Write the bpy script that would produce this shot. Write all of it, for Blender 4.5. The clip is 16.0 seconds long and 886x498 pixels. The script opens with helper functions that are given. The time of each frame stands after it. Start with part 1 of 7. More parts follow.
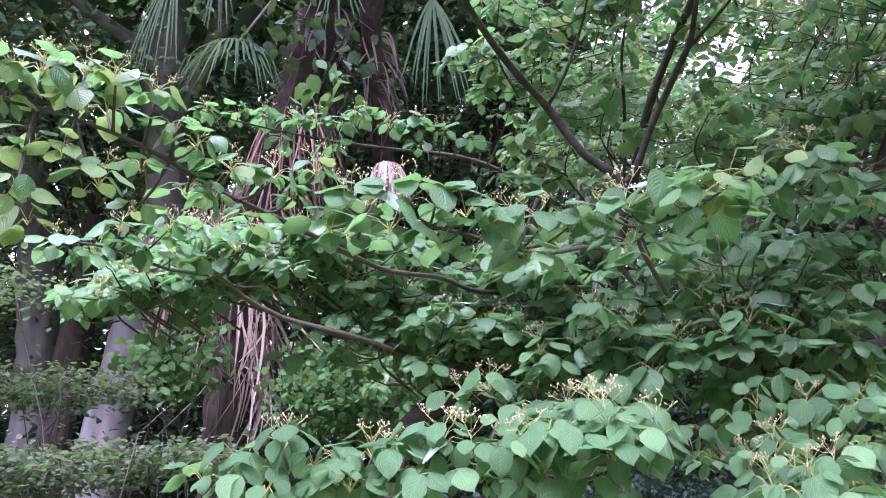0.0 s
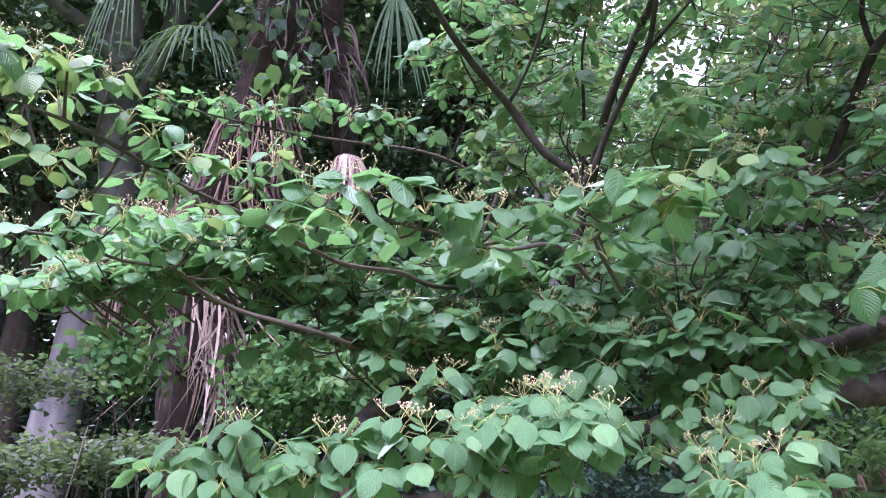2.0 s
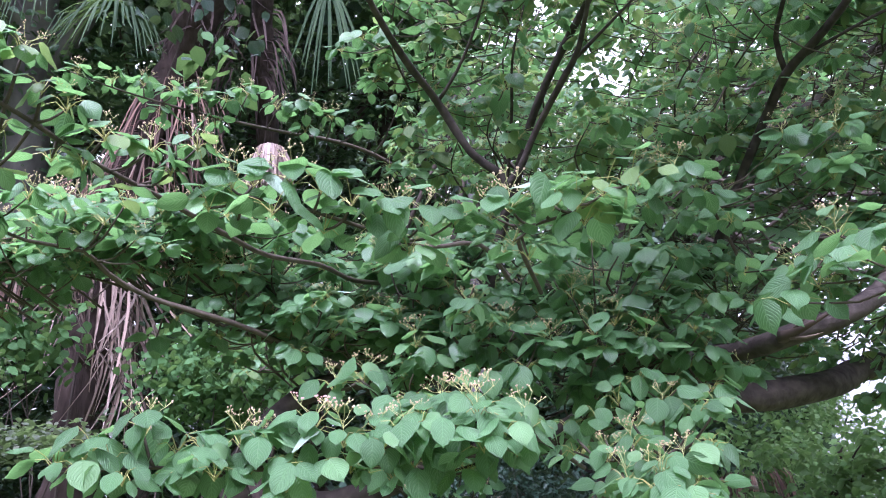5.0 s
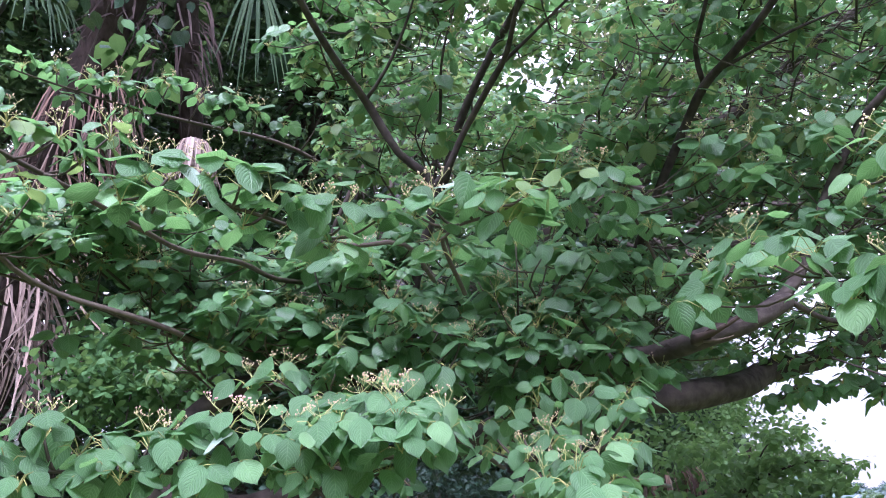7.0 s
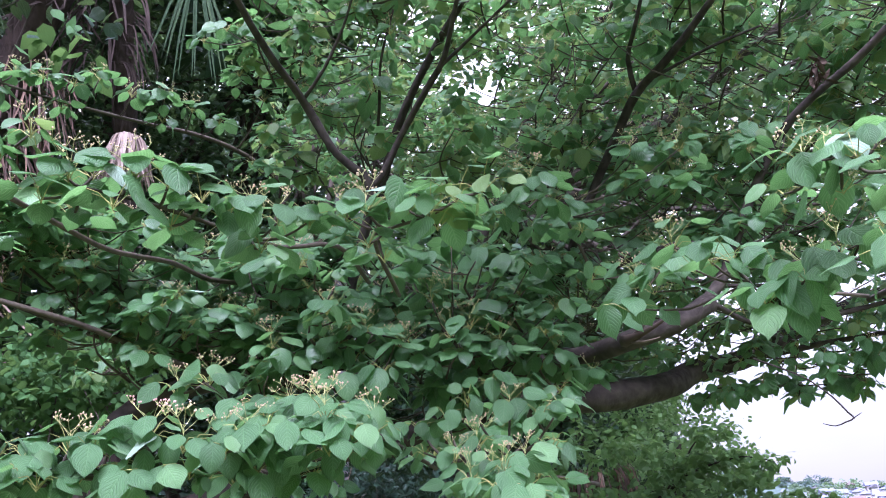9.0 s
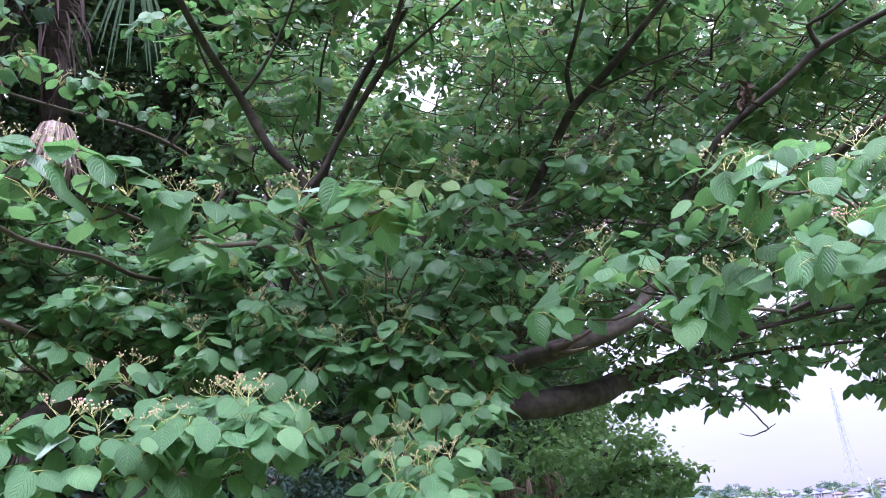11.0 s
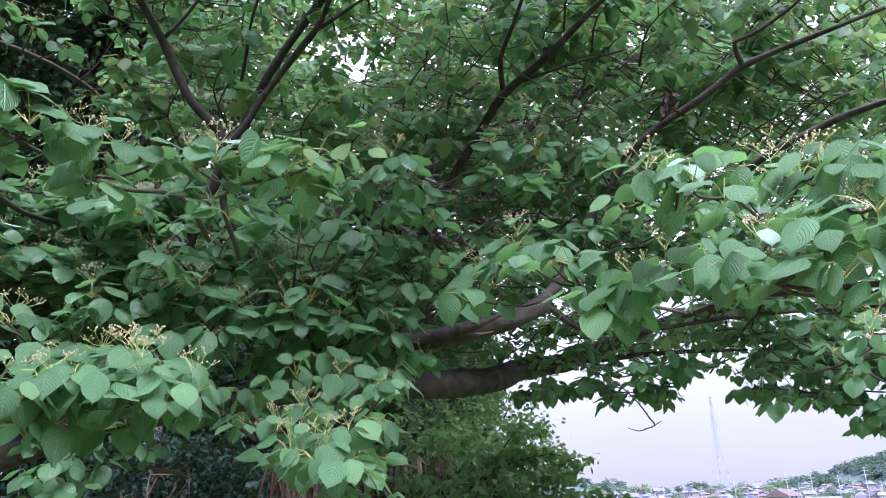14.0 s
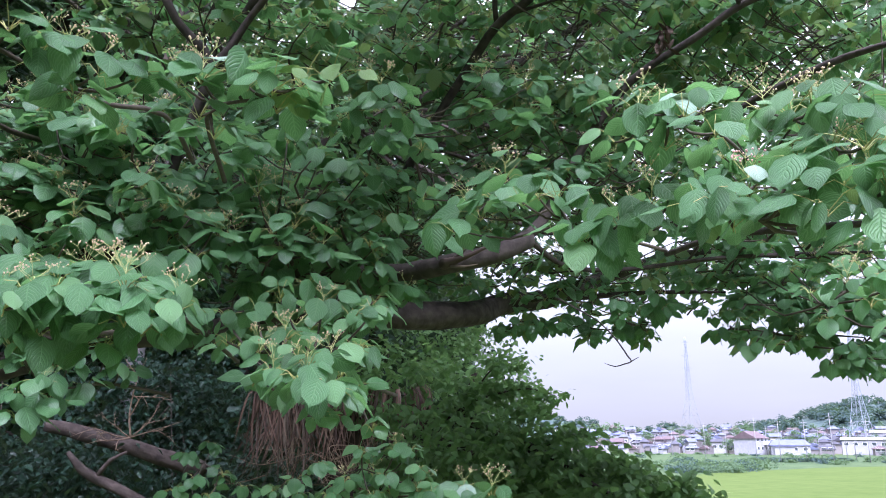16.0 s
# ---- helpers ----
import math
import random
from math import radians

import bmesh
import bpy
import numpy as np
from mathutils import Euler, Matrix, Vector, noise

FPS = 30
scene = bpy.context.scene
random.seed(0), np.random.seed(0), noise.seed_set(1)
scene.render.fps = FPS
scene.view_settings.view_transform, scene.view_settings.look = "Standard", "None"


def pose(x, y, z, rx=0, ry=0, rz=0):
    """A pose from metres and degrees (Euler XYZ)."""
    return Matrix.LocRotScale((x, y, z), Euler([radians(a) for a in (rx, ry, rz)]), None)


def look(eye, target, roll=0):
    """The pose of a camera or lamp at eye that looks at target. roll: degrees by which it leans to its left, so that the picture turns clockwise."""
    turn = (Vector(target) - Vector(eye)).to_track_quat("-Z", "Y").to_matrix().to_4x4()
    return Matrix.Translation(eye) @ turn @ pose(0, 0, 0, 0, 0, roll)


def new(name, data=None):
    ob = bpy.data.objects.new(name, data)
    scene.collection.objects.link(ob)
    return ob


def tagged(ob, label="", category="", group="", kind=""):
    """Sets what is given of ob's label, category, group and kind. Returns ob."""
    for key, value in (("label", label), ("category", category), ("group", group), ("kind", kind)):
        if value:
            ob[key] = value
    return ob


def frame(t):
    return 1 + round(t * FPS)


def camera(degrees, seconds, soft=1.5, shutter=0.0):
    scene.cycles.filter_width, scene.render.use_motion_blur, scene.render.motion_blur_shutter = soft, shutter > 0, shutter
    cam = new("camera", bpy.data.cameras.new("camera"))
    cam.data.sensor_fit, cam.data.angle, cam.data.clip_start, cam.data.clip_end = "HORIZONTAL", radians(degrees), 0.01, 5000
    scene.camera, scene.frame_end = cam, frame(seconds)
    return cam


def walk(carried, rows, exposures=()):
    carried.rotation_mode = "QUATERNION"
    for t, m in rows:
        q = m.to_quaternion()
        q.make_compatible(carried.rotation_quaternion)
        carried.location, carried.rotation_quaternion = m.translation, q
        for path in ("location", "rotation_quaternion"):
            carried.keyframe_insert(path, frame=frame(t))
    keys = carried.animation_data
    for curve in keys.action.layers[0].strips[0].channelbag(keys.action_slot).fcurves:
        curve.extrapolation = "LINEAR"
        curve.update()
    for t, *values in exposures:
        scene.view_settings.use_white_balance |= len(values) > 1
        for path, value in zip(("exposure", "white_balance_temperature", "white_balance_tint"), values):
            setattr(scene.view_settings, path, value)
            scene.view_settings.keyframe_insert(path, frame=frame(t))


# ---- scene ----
cam = camera(61.18, 16.0, soft=1.0)
PATH = [
    (0, look((0.001, -0.000, 1.601), (-0.000, 9.238, 5.428), -2.97)),
    (0.5, look((0.003, 0.005, 1.600), (0.150, 9.261, 5.383), -3.03)),
    (1, look((0.003, 0.008, 1.600), (0.290, 9.270, 5.358), -3.11)),
    (1.5, look((0.002, 0.006, 1.602), (0.409, 9.272, 5.340), -3.22)),
    (2, look((0.003, -0.002, 1.603), (0.538, 9.261, 5.333), -3.33)),
    (2.5, look((0.005, -0.010, 1.604), (0.695, 9.248, 5.321), -3.38)),
    (3, look((0.003, -0.011, 1.603), (0.879, 9.240, 5.298), -3.39)),
    (3.5, look((-0.003, -0.005, 1.602), (1.064, 9.235, 5.274), -3.33)),
    (6, look((-0.005, 0.008, 1.600), (2.038, 9.102, 5.223), -3.49)),
    (6.5, look((0.001, 0.013, 1.599), (2.324, 9.040, 5.222), -3.88)),
    (7, look((0.009, 0.013, 1.599), (2.519, 8.994, 5.209), -4.21)),
    (7.5, look((0.015, 0.006, 1.599), (2.722, 8.938, 5.190), -4.61)),
    (8, look((0.023, -0.002, 1.601), (2.908, 8.880, 5.177), -4.95)),
    (8.5, look((0.027, -0.010, 1.603), (3.092, 8.818, 5.162), -5.18)),
    (9, look((0.028, -0.009, 1.599), (3.266, 8.763, 5.145), -5.32)),
    (11.5, look((0.040, -0.016, 1.596), (4.213, 8.334, 5.183), -4.90)),
    (12, look((0.039, -0.016, 1.598), (4.379, 8.221, 5.247), -4.50)),
    (12.5, look((0.037, -0.013, 1.598), (4.550, 8.120, 5.270), -3.83)),
    (13, look((0.037, -0.008, 1.595), (4.738, 8.049, 5.199), -3.07)),
    (13.5, look((0.038, 0.003, 1.591), (4.932, 8.012, 5.042), -2.31)),
    (14, look((0.037, 0.013, 1.587), (5.098, 8.005, 4.829), -1.67)),
    (14.5, look((0.033, 0.015, 1.582), (5.215, 8.020, 4.594), -1.09)),
    (15, look((0.033, 0.015, 1.576), (5.295, 8.047, 4.370), -0.65)),
    (15.5, look((0.034, 0.016, 1.573), (5.350, 8.077, 4.173), -0.24)),
    (16, look((0.037, 0.021, 1.568), (5.391, 8.105, 4.014), -0.01)),
]
walk(cam, PATH, [(0.0, 1.75, 5420, 50), (4.0, 1.72, 5370, 45), (9.0, 1.50, 5360, 40), (16.0, 1.21, 5440, 31)])

SKY_STRENGTH = 0.1

# ---- world, sky and sun ----
world = bpy.data.worlds.new("overcast_sky")
scene.world = world
world.use_nodes = True
wn, wl = world.node_tree.nodes, world.node_tree.links
wn.clear()
SUN_EL, SUN_ROT = radians(50), radians(205)
sky = wn.new("ShaderNodeTexSky")
sky.sky_type, sky.sun_disc = "NISHITA", False
sky.sun_elevation, sky.sun_rotation = SUN_EL, SUN_ROT
sky.air_density, sky.dust_density, sky.ozone_density = 1.0, 2.0, 1.0
wcoord = wn.new("ShaderNodeTexCoord")
wmap = wn.new("ShaderNodeMapping")
wmap.inputs["Scale"].default_value = (1.0, 1.0, 4.5)
wnoise = wn.new("ShaderNodeTexNoise")
wnoise.inputs["Scale"].default_value, wnoise.inputs["Detail"].default_value = 2.2, 5.0
wramp = wn.new("ShaderNodeValToRGB")
wramp.color_ramp.elements[0].position, wramp.color_ramp.elements[0].color = 0.35, (8.62, 8.66, 8.25, 1)
wramp.color_ramp.elements[1].position, wramp.color_ramp.elements[1].color = 0.62, (9.6, 9.62, 9.25, 1)
wmix = wn.new("ShaderNodeMix")
wmix.data_type = "RGBA"
wmix.inputs["Factor"].default_value = 0.88
wbg = wn.new("ShaderNodeBackground")
wbg.inputs["Strength"].default_value = SKY_STRENGTH
wout = wn.new("ShaderNodeOutputWorld")
wl.new(wcoord.outputs["Generated"], wmap.inputs["Vector"])
wl.new(wmap.outputs["Vector"], wnoise.inputs["Vector"])
wl.new(wnoise.outputs["Fac"], wramp.inputs["Fac"])
wl.new(sky.outputs["Color"], wmix.inputs["A"])
wsep = wn.new("ShaderNodeSeparateXYZ")
wl.new(wcoord.outputs["Generated"], wsep.inputs[0])
wup = wn.new("ShaderNodeMath")
wup.operation, wup.use_clamp = "MAXIMUM", False
wl.new(wsep.outputs["Z"], wup.inputs[0])
wup.inputs[1].default_value = 0.0
wgrad = wn.new("ShaderNodeMath")
wgrad.operation = "MULTIPLY_ADD"
wpow = wn.new("ShaderNodeMath")
wpow.operation = "POWER"
wl.new(wup.outputs[0], wpow.inputs[0])
wpow.inputs[1].default_value = 1.5
wl.new(wpow.outputs[0], wgrad.inputs[0])
wgrad.inputs[1].default_value, wgrad.inputs[2].default_value = 3.05, 0.352
wbright = wn.new("ShaderNodeVectorMath")
wbright.operation = "SCALE"
wl.new(wramp.outputs["Color"], wbright.inputs[0])
wl.new(wgrad.outputs[0], wbright.inputs["Scale"])
wl.new(wbright.outputs["Vector"], wmix.inputs["B"])
wl.new(wmix.outputs["Result"], wbg.inputs["Color"])
wl.new(wbg.outputs["Background"], wout.inputs["Surface"])

sun_data = bpy.data.lights.new("sun", "SUN")
sun_data.energy, sun_data.angle, sun_data.color = 4.8, radians(50), (1.0, 0.985, 0.96)
sun = new("sun", sun_data)
sun_way = Vector((math.sin(SUN_ROT) * math.cos(SUN_EL), math.cos(SUN_ROT) * math.cos(SUN_EL), math.sin(SUN_EL)))
sun.matrix_world = look(sun_way * 50, (0, 0, 0))


# ---- materials ----
def material(name):
    m = bpy.data.materials.new(name)
    m.use_nodes = True
    n, l = m.node_tree.nodes, m.node_tree.links
    return m, n, l, n["Principled BSDF"], n["Material Output"]


def mathn(n, l, op, a, b=None, c=None):
    """A math node; a, b and c are sockets or numbers."""
    k = n.new("ShaderNodeMath")
    k.operation = op
    for i, v in enumerate((a, b, c)):
        if v is None:
            continue
        if isinstance(v, (int, float)):
            k.inputs[i].default_value = v
        else:
            l.new(v, k.inputs[i])
    return k.outputs[0]


def ramp(n, l, fac, stops):
    k = n.new("ShaderNodeValToRGB")
    e = k.color_ramp.elements
    while len(e) < len(stops):
        e.new(0.5)
    for i, (p, c) in enumerate(stops):
        e[i].position, e[i].color = p, (*c, 1)
    l.new(fac, k.inputs["Fac"])
    return k.outputs["Color"]


def noise_at(n, l, scale, detail=4.0, stretch=(1, 1, 1), coord="Object"):
    c = n.new("ShaderNodeTexCoord")
    mp = n.new("ShaderNodeMapping")
    mp.inputs["Scale"].default_value = stretch
    k = n.new("ShaderNodeTexNoise")
    k.inputs["Scale"].default_value, k.inputs["Detail"].default_value = scale, detail
    l.new(c.outputs[coord], mp.inputs["Vector"])
    l.new(mp.outputs["Vector"], k.inputs["Vector"])
    return k.outputs["Fac"]


def own_random(n, l):
    """A random number for each leaf, whether it is an object or an island of a joined mesh."""
    a, b = n.new("ShaderNodeObjectInfo"), n.new("ShaderNodeNewGeometry")
    return mathn(n, l, "FRACT", mathn(n, l, "ADD", a.outputs["Random"], b.outputs["Random Per Island"]))


def mix_rgb(n, l, fac, a, b, mode="MIX"):
    k = n.new("ShaderNodeMix")
    k.data_type, k.blend_type = "RGBA", mode
    for s, v in (("Factor", fac), ("A", a), ("B", b)):
        if isinstance(v, (int, float)):
            k.inputs[s].default_value = v
        elif isinstance(v, tuple):
            k.inputs[s].default_value = (*v, 1)
        else:
            l.new(v, k.inputs[s])
    return k.outputs["Result"]


def leaf_material(name, dark, mid, light, vein=0.35, rough=0.40, glow=0.3, veins=8.0, through_tint=(0.28, 0.47, 0.12), spec=0.5):
    """Foliage: arched side veins from the leaf's own coordinates, mottling, gloss and light passing through the blade."""
    m, n, l, p, out = material(name)
    uv = n.new("ShaderNodeTexCoord")
    sep = n.new("ShaderNodeSeparateXYZ")
    l.new(uv.outputs["UV"], sep.inputs[0])
    across = mathn(n, l, "ABSOLUTE", mathn(n, l, "SUBTRACT", mathn(n, l, "MULTIPLY", sep.outputs["X"], 2.0), 1.0))
    arch = mathn(n, l, "ADD", mathn(n, l, "MULTIPLY", across, 0.24), mathn(n, l, "MULTIPLY", mathn(n, l, "POWER", across, 2.0), 0.30))
    phase = mathn(n, l, "MULTIPLY", mathn(n, l, "SUBTRACT", sep.outputs["Y"], arch), veins)
    saw = mathn(n, l, "ABSOLUTE", mathn(n, l, "SUBTRACT", mathn(n, l, "FRACT", phase), 0.5))
    side = mathn(n, l, "SMOOTH_MIN", mathn(n, l, "MULTIPLY", mathn(n, l, "SUBTRACT", 0.5, saw), 4.8), 1.0, 0.35)
    mid_rib = mathn(n, l, "MINIMUM", mathn(n, l, "MULTIPLY", across, 14.0), 1.0)
    line = mathn(n, l, "MINIMUM", side, mid_rib)
    rnd = own_random(n, l)
    base = ramp(n, l, rnd, [(0.0, dark), (0.45, mid), (0.8, mid), (1.0, light)])
    spot = noise_at(n, l, 34.0, 3.0)
    base = mix_rgb(n, l, mathn(n, l, "MULTIPLY", mathn(n, l, "SUBTRACT", spot, 0.35), 0.8), base, light)
    pale = tuple(min(1.0, c * 1.5 + 0.03) for c in light)
    base = mix_rgb(n, l, mathn(n, l, "MULTIPLY", mathn(n, l, "SUBTRACT", 1.0, line), vein), base, pale)
    l.new(base, p.inputs["Base Color"])
    l.new(mathn(n, l, "ADD", mathn(n, l, "MULTIPLY", spot, 0.18), rough - 0.09), p.inputs["Roughness"])
    p.inputs["Specular IOR Level"].default_value = spec
    bump = n.new("ShaderNodeBump")
    bump.inputs["Strength"].default_value, bump.inputs["Distance"].default_value = 0.7, 0.0030
    l.new(mathn(n, l, "ADD", line, mathn(n, l, "MULTIPLY", noise_at(n, l, 90.0, 2.0), 0.5)), bump.inputs["Height"])
    l.new(bump.outputs["Normal"], p.inputs["Normal"])
    tr = n.new("ShaderNodeBsdfTranslucent")
    l.new(mix_rgb(n, l, 0.55, base, through_tint), tr.inputs["Color"])
    mx = n.new("ShaderNodeMixShader")
    mx.inputs["Fac"].default_value = glow
    l.new(p.outputs["BSDF"], mx.inputs[1])
    l.new(tr.outputs["BSDF"], mx.inputs[2])
    l.new(mx.outputs["Shader"], out.inputs["Surface"])
    return m


def plain(name, dark, light, scale=12.0, rough=0.8, bump=0.3, stretch=(1, 1, 1), depth=0.01, spec=0.3, metal=0.0, by_island=0.0):
    """A mottled surface: two scales of noise in colour and relief."""
    m, n, l, p, out = material(name)
    a, b = noise_at(n, l, scale, 6.0, stretch), noise_at(n, l, scale * 0.17, 3.0)
    f = mathn(n, l, "ADD", mathn(n, l, "MULTIPLY", a, 0.65), mathn(n, l, "MULTIPLY", b, 0.35))
    if by_island:
        f = mathn(n, l, "ADD", f, mathn(n, l, "MULTIPLY", mathn(n, l, "SUBTRACT", own_random(n, l), 0.5), by_island))
    l.new(ramp(n, l, f, [(0.3, dark), (0.68, light)]), p.inputs["Base Color"])
    p.inputs["Roughness"].default_value, p.inputs["Metallic"].default_value = rough, metal
    p.inputs["Specular IOR Level"].default_value = spec
    if bump:
        k = n.new("ShaderNodeBump")
        k.inputs["Strength"].default_value, k.inputs["Distance"].default_value = bump, depth
        l.new(a, k.inputs["Height"])
        l.new(k.outputs["Normal"], p.inputs["Normal"])
    return m


M_LEAF = leaf_material("dogwood_leaf", (0.034, 0.098, 0.040), (0.071, 0.181, 0.070), (0.153, 0.296, 0.124), vein=0.36, glow=0.39, rough=0.32, spec=0.60, through_tint=(0.20, 0.43, 0.11))
M_LEAF_PALE = leaf_material("dogwood_leaf_underside", (0.19, 0.29, 0.20), (0.25, 0.35, 0.26), (0.32, 0.42, 0.33), rough=0.7, glow=0.12, spec=0.2)
# young leaves, and in the far crown a painted stand-in for backlit ones
M_LEAF_YOUNG_BACKLIT = leaf_material("dogwood_leaf_young_backlit", (0.105, 0.195, 0.070), (0.135, 0.230, 0.082), (0.18, 0.275, 0.100), vein=0.3, glow=0.42, through_tint=(0.31, 0.46, 0.11))
M_BROAD = leaf_material("broadleaf_leaf", (0.012, 0.042, 0.020), (0.022, 0.066, 0.028), (0.040, 0.100, 0.040), glow=0.25, vein=0.2, rough=0.4)
M_CANOPY = leaf_material("canopy_leaf", (0.033, 0.082, 0.023), (0.050, 0.117, 0.031), (0.084, 0.168, 0.044), glow=0.45, vein=0.0, rough=0.5, spec=0.3)
# leaf colour taken near black to paint in the deep wood's shade
M_THICKET_SHADE = leaf_material("shaded_evergreen_leaf", (0.008, 0.022, 0.013), (0.012, 0.034, 0.018), (0.022, 0.052, 0.026), glow=0.15, vein=0.0, rough=0.5, spec=0.3)
M_BROAD_LIGHT = leaf_material("light_broadleaf_leaf", (0.035, 0.095, 0.032), (0.050, 0.130, 0.042), (0.080, 0.175, 0.058), glow=0.3, vein=0.2, rough=0.6, spec=0.2)
M_DROOP = leaf_material("bank_tree_leaf", (0.045, 0.110, 0.036), (0.075, 0.170, 0.052), (0.125, 0.240, 0.075), glow=0.4, vein=0.2, rough=0.45)
M_MAPLE = leaf_material("fine_layered_leaf", (0.045, 0.066, 0.044), (0.068, 0.094, 0.060), (0.13, 0.14, 0.105), glow=0.3, vein=0.15, rough=0.6)
# ivy darkened in colour to stand for shade under the trees
M_IVY_SHADE = leaf_material("shaded_ivy_leaf", (0.006, 0.019, 0.013), (0.010, 0.031, 0.020), (0.024, 0.062, 0.038), glow=0.1, vein=0.2, rough=0.36, spec=0.35)
# frond green lowered so the canopy's shade is in the colour
M_PALM_SHADE = leaf_material("shaded_palm_leaf", (0.012, 0.030, 0.014), (0.020, 0.046, 0.020), (0.042, 0.074, 0.032), glow=0.2, vein=0.0, rough=0.7, spec=0.12)
M_BARK = plain("dogwood_bark", (0.011, 0.0085, 0.008), (0.074, 0.060, 0.051), 24.0, 0.9, 1.0, (1, 1, 1), 0.010)
M_TWIG = plain("dogwood_twig", (0.035, 0.029, 0.021), (0.082, 0.066, 0.046), 60.0, 0.7, 0.3)
M_PETIOLE = plain("leaf_stalk", (0.20, 0.24, 0.07), (0.36, 0.33, 0.12), 70.0, 0.5, 0.1)
M_STALK = plain("flower_stalk", (0.30, 0.34, 0.12), (0.46, 0.46, 0.20), 60.0, 0.5, 0.1)
M_BUD = plain("flower_bud", (0.40, 0.28, 0.17), (0.58, 0.47, 0.30), 120.0, 0.55, 0.2)
M_BUD_PINK = plain("pink_flower_bud", (0.50, 0.22, 0.22), (0.72, 0.45, 0.40), 120.0, 0.55, 0.2)
M_GREY_BARK = plain("smooth_grey_bark", (0.070, 0.066, 0.070), (0.235, 0.220, 0.228), 9.0, 0.75, 0.6, (1, 1, 0.18), 0.012)
M_DARK_BARK = plain("dark_bark", (0.025, 0.020, 0.018), (0.085, 0.068, 0.056), 16.0, 0.9, 0.7, (1, 1, 0.3), 0.02)
M_FIBRE = plain("palm_fibre", (0.014, 0.010, 0.009), (0.062, 0.043, 0.037), 22.0, 0.95, 0.9, (1, 1, 0.2), 0.02)
M_STRAW = plain("dead_palm_frond", (0.065, 0.045, 0.037), (0.23, 0.175, 0.140), 26.0, 0.85, 0.5, (1, 1, 0.15), 0.004, by_island=0.55)
M_RUST = plain("rusty_palm_frond", (0.060, 0.036, 0.030), (0.200, 0.125, 0.095), 26.0, 0.85, 0.5, (1, 1, 0.15), 0.004, by_island=0.5)
# dead frond colour made paler to paint in light on the hanging strips
M_STRAW_LIT = plain("lit_dead_palm_frond", (0.13, 0.10, 0.085), (0.34, 0.28, 0.24), 26.0, 0.85, 0.5, (1, 1, 0.15), 0.004, by_island=0.5)
M_DRY = plain("dry_twig", (0.11, 0.075, 0.055), (0.27, 0.19, 0.135), 30.0, 0.85, 0.4)
M_LOG = plain("weathered_log", (0.014, 0.010, 0.009), (0.092, 0.070, 0.062), 22.0, 0.9, 1.0, (1, 1, 1), 0.01)
M_GROUND = plain("rough_grass_ground", (0.050, 0.075, 0.025), (0.150, 0.190, 0.070), 3.0, 0.95, 0.8, (1, 1, 1), 0.05)
M_RICE = plain("rice_field", (0.056, 0.085, 0.021), (0.080, 0.110, 0.032), 0.5, 0.95, 0.6, (1, 1, 1), 0.1, spec=0.03)
M_BANK = plain("grassy_bank", (0.030, 0.056, 0.026), (0.076, 0.108, 0.050), 0.35, 0.9, 0.8, (1, 1, 1), 0.3, spec=0.05)
# blue-grey of distant haze is mixed into this leaf colour
M_FARLEAF_HAZE = leaf_material("hazy_hill_wood_leaf", (0.032, 0.052, 0.064), (0.044, 0.068, 0.078), (0.062, 0.092, 0.092), glow=0.2, vein=0.0, rough=0.8, spec=0.05)
# muted bluish green: the plain's haze is painted into these leaves
M_HAZY_TREE = leaf_material("hazy_garden_leaf", (0.055, 0.090, 0.062), (0.075, 0.116, 0.074), (0.105, 0.150, 0.086), glow=0.25, vein=0.0, rough=0.8, spec=0.05)
M_FRESH = leaf_material("fresh_bank_leaf", (0.090, 0.190, 0.070), (0.130, 0.250, 0.090), (0.190, 0.320, 0.120), glow=0.45, vein=0.1, rough=0.45)
M_WITHERED = plain("withered_leaf", (0.020, 0.013, 0.010), (0.075, 0.048, 0.034), 40.0, 0.9, 0.6)
# ridge under the far crowns, tinted blue for the haze as well
M_FARWOOD_HAZE = plain("hazy_far_woodland", (0.022, 0.042, 0.045), (0.055, 0.085, 0.070), 0.12, 0.9, 1.0, (1, 1, 1), 3.0)
M_PYLON = plain("galvanised_steel", (0.21, 0.24, 0.28), (0.28, 0.31, 0.35), 0.8, 0.7, 0.0, metal=0.2)
M_POLE = plain("concrete_pole", (0.18, 0.18, 0.19), (0.28, 0.28, 0.29), 2.0, 0.8, 0.1)
M_WALL_W = plain("white_render", (0.25, 0.25, 0.275), (0.33, 0.33, 0.355), 1.2, 0.8, 0.1)
M_WALL_B = plain("beige_render", (0.19, 0.175, 0.175), (0.28, 0.255, 0.255), 1.2, 0.8, 0.1)
M_WALL_P = plain("brown_siding", (0.14, 0.128, 0.135), (0.20, 0.184, 0.192), 1.2, 0.8, 0.1)
M_ROOF_B = plain("blue_grey_roof", (0.095, 0.105, 0.165), (0.140, 0.152, 0.225), 1.0, 0.9, 0.2, spec=0.1)
M_ROOF_R = plain("red_brown_roof", (0.088, 0.066, 0.072), (0.135, 0.105, 0.112), 1.0, 0.9, 0.2, spec=0.1)
M_ROOF_D = plain("dark_roof", (0.055, 0.055, 0.068), (0.095, 0.095, 0.112), 1.0, 0.9, 0.2, spec=0.1)
M_GLASS = plain("window_glass", (0.03, 0.04, 0.05), (0.07, 0.085, 0.10), 0.5, 0.12, 0.0, spec=0.8)
M_FRAME = plain("window_frame", (0.55, 0.55, 0.55), (0.68, 0.68, 0.67), 3.0, 0.5, 0.0)


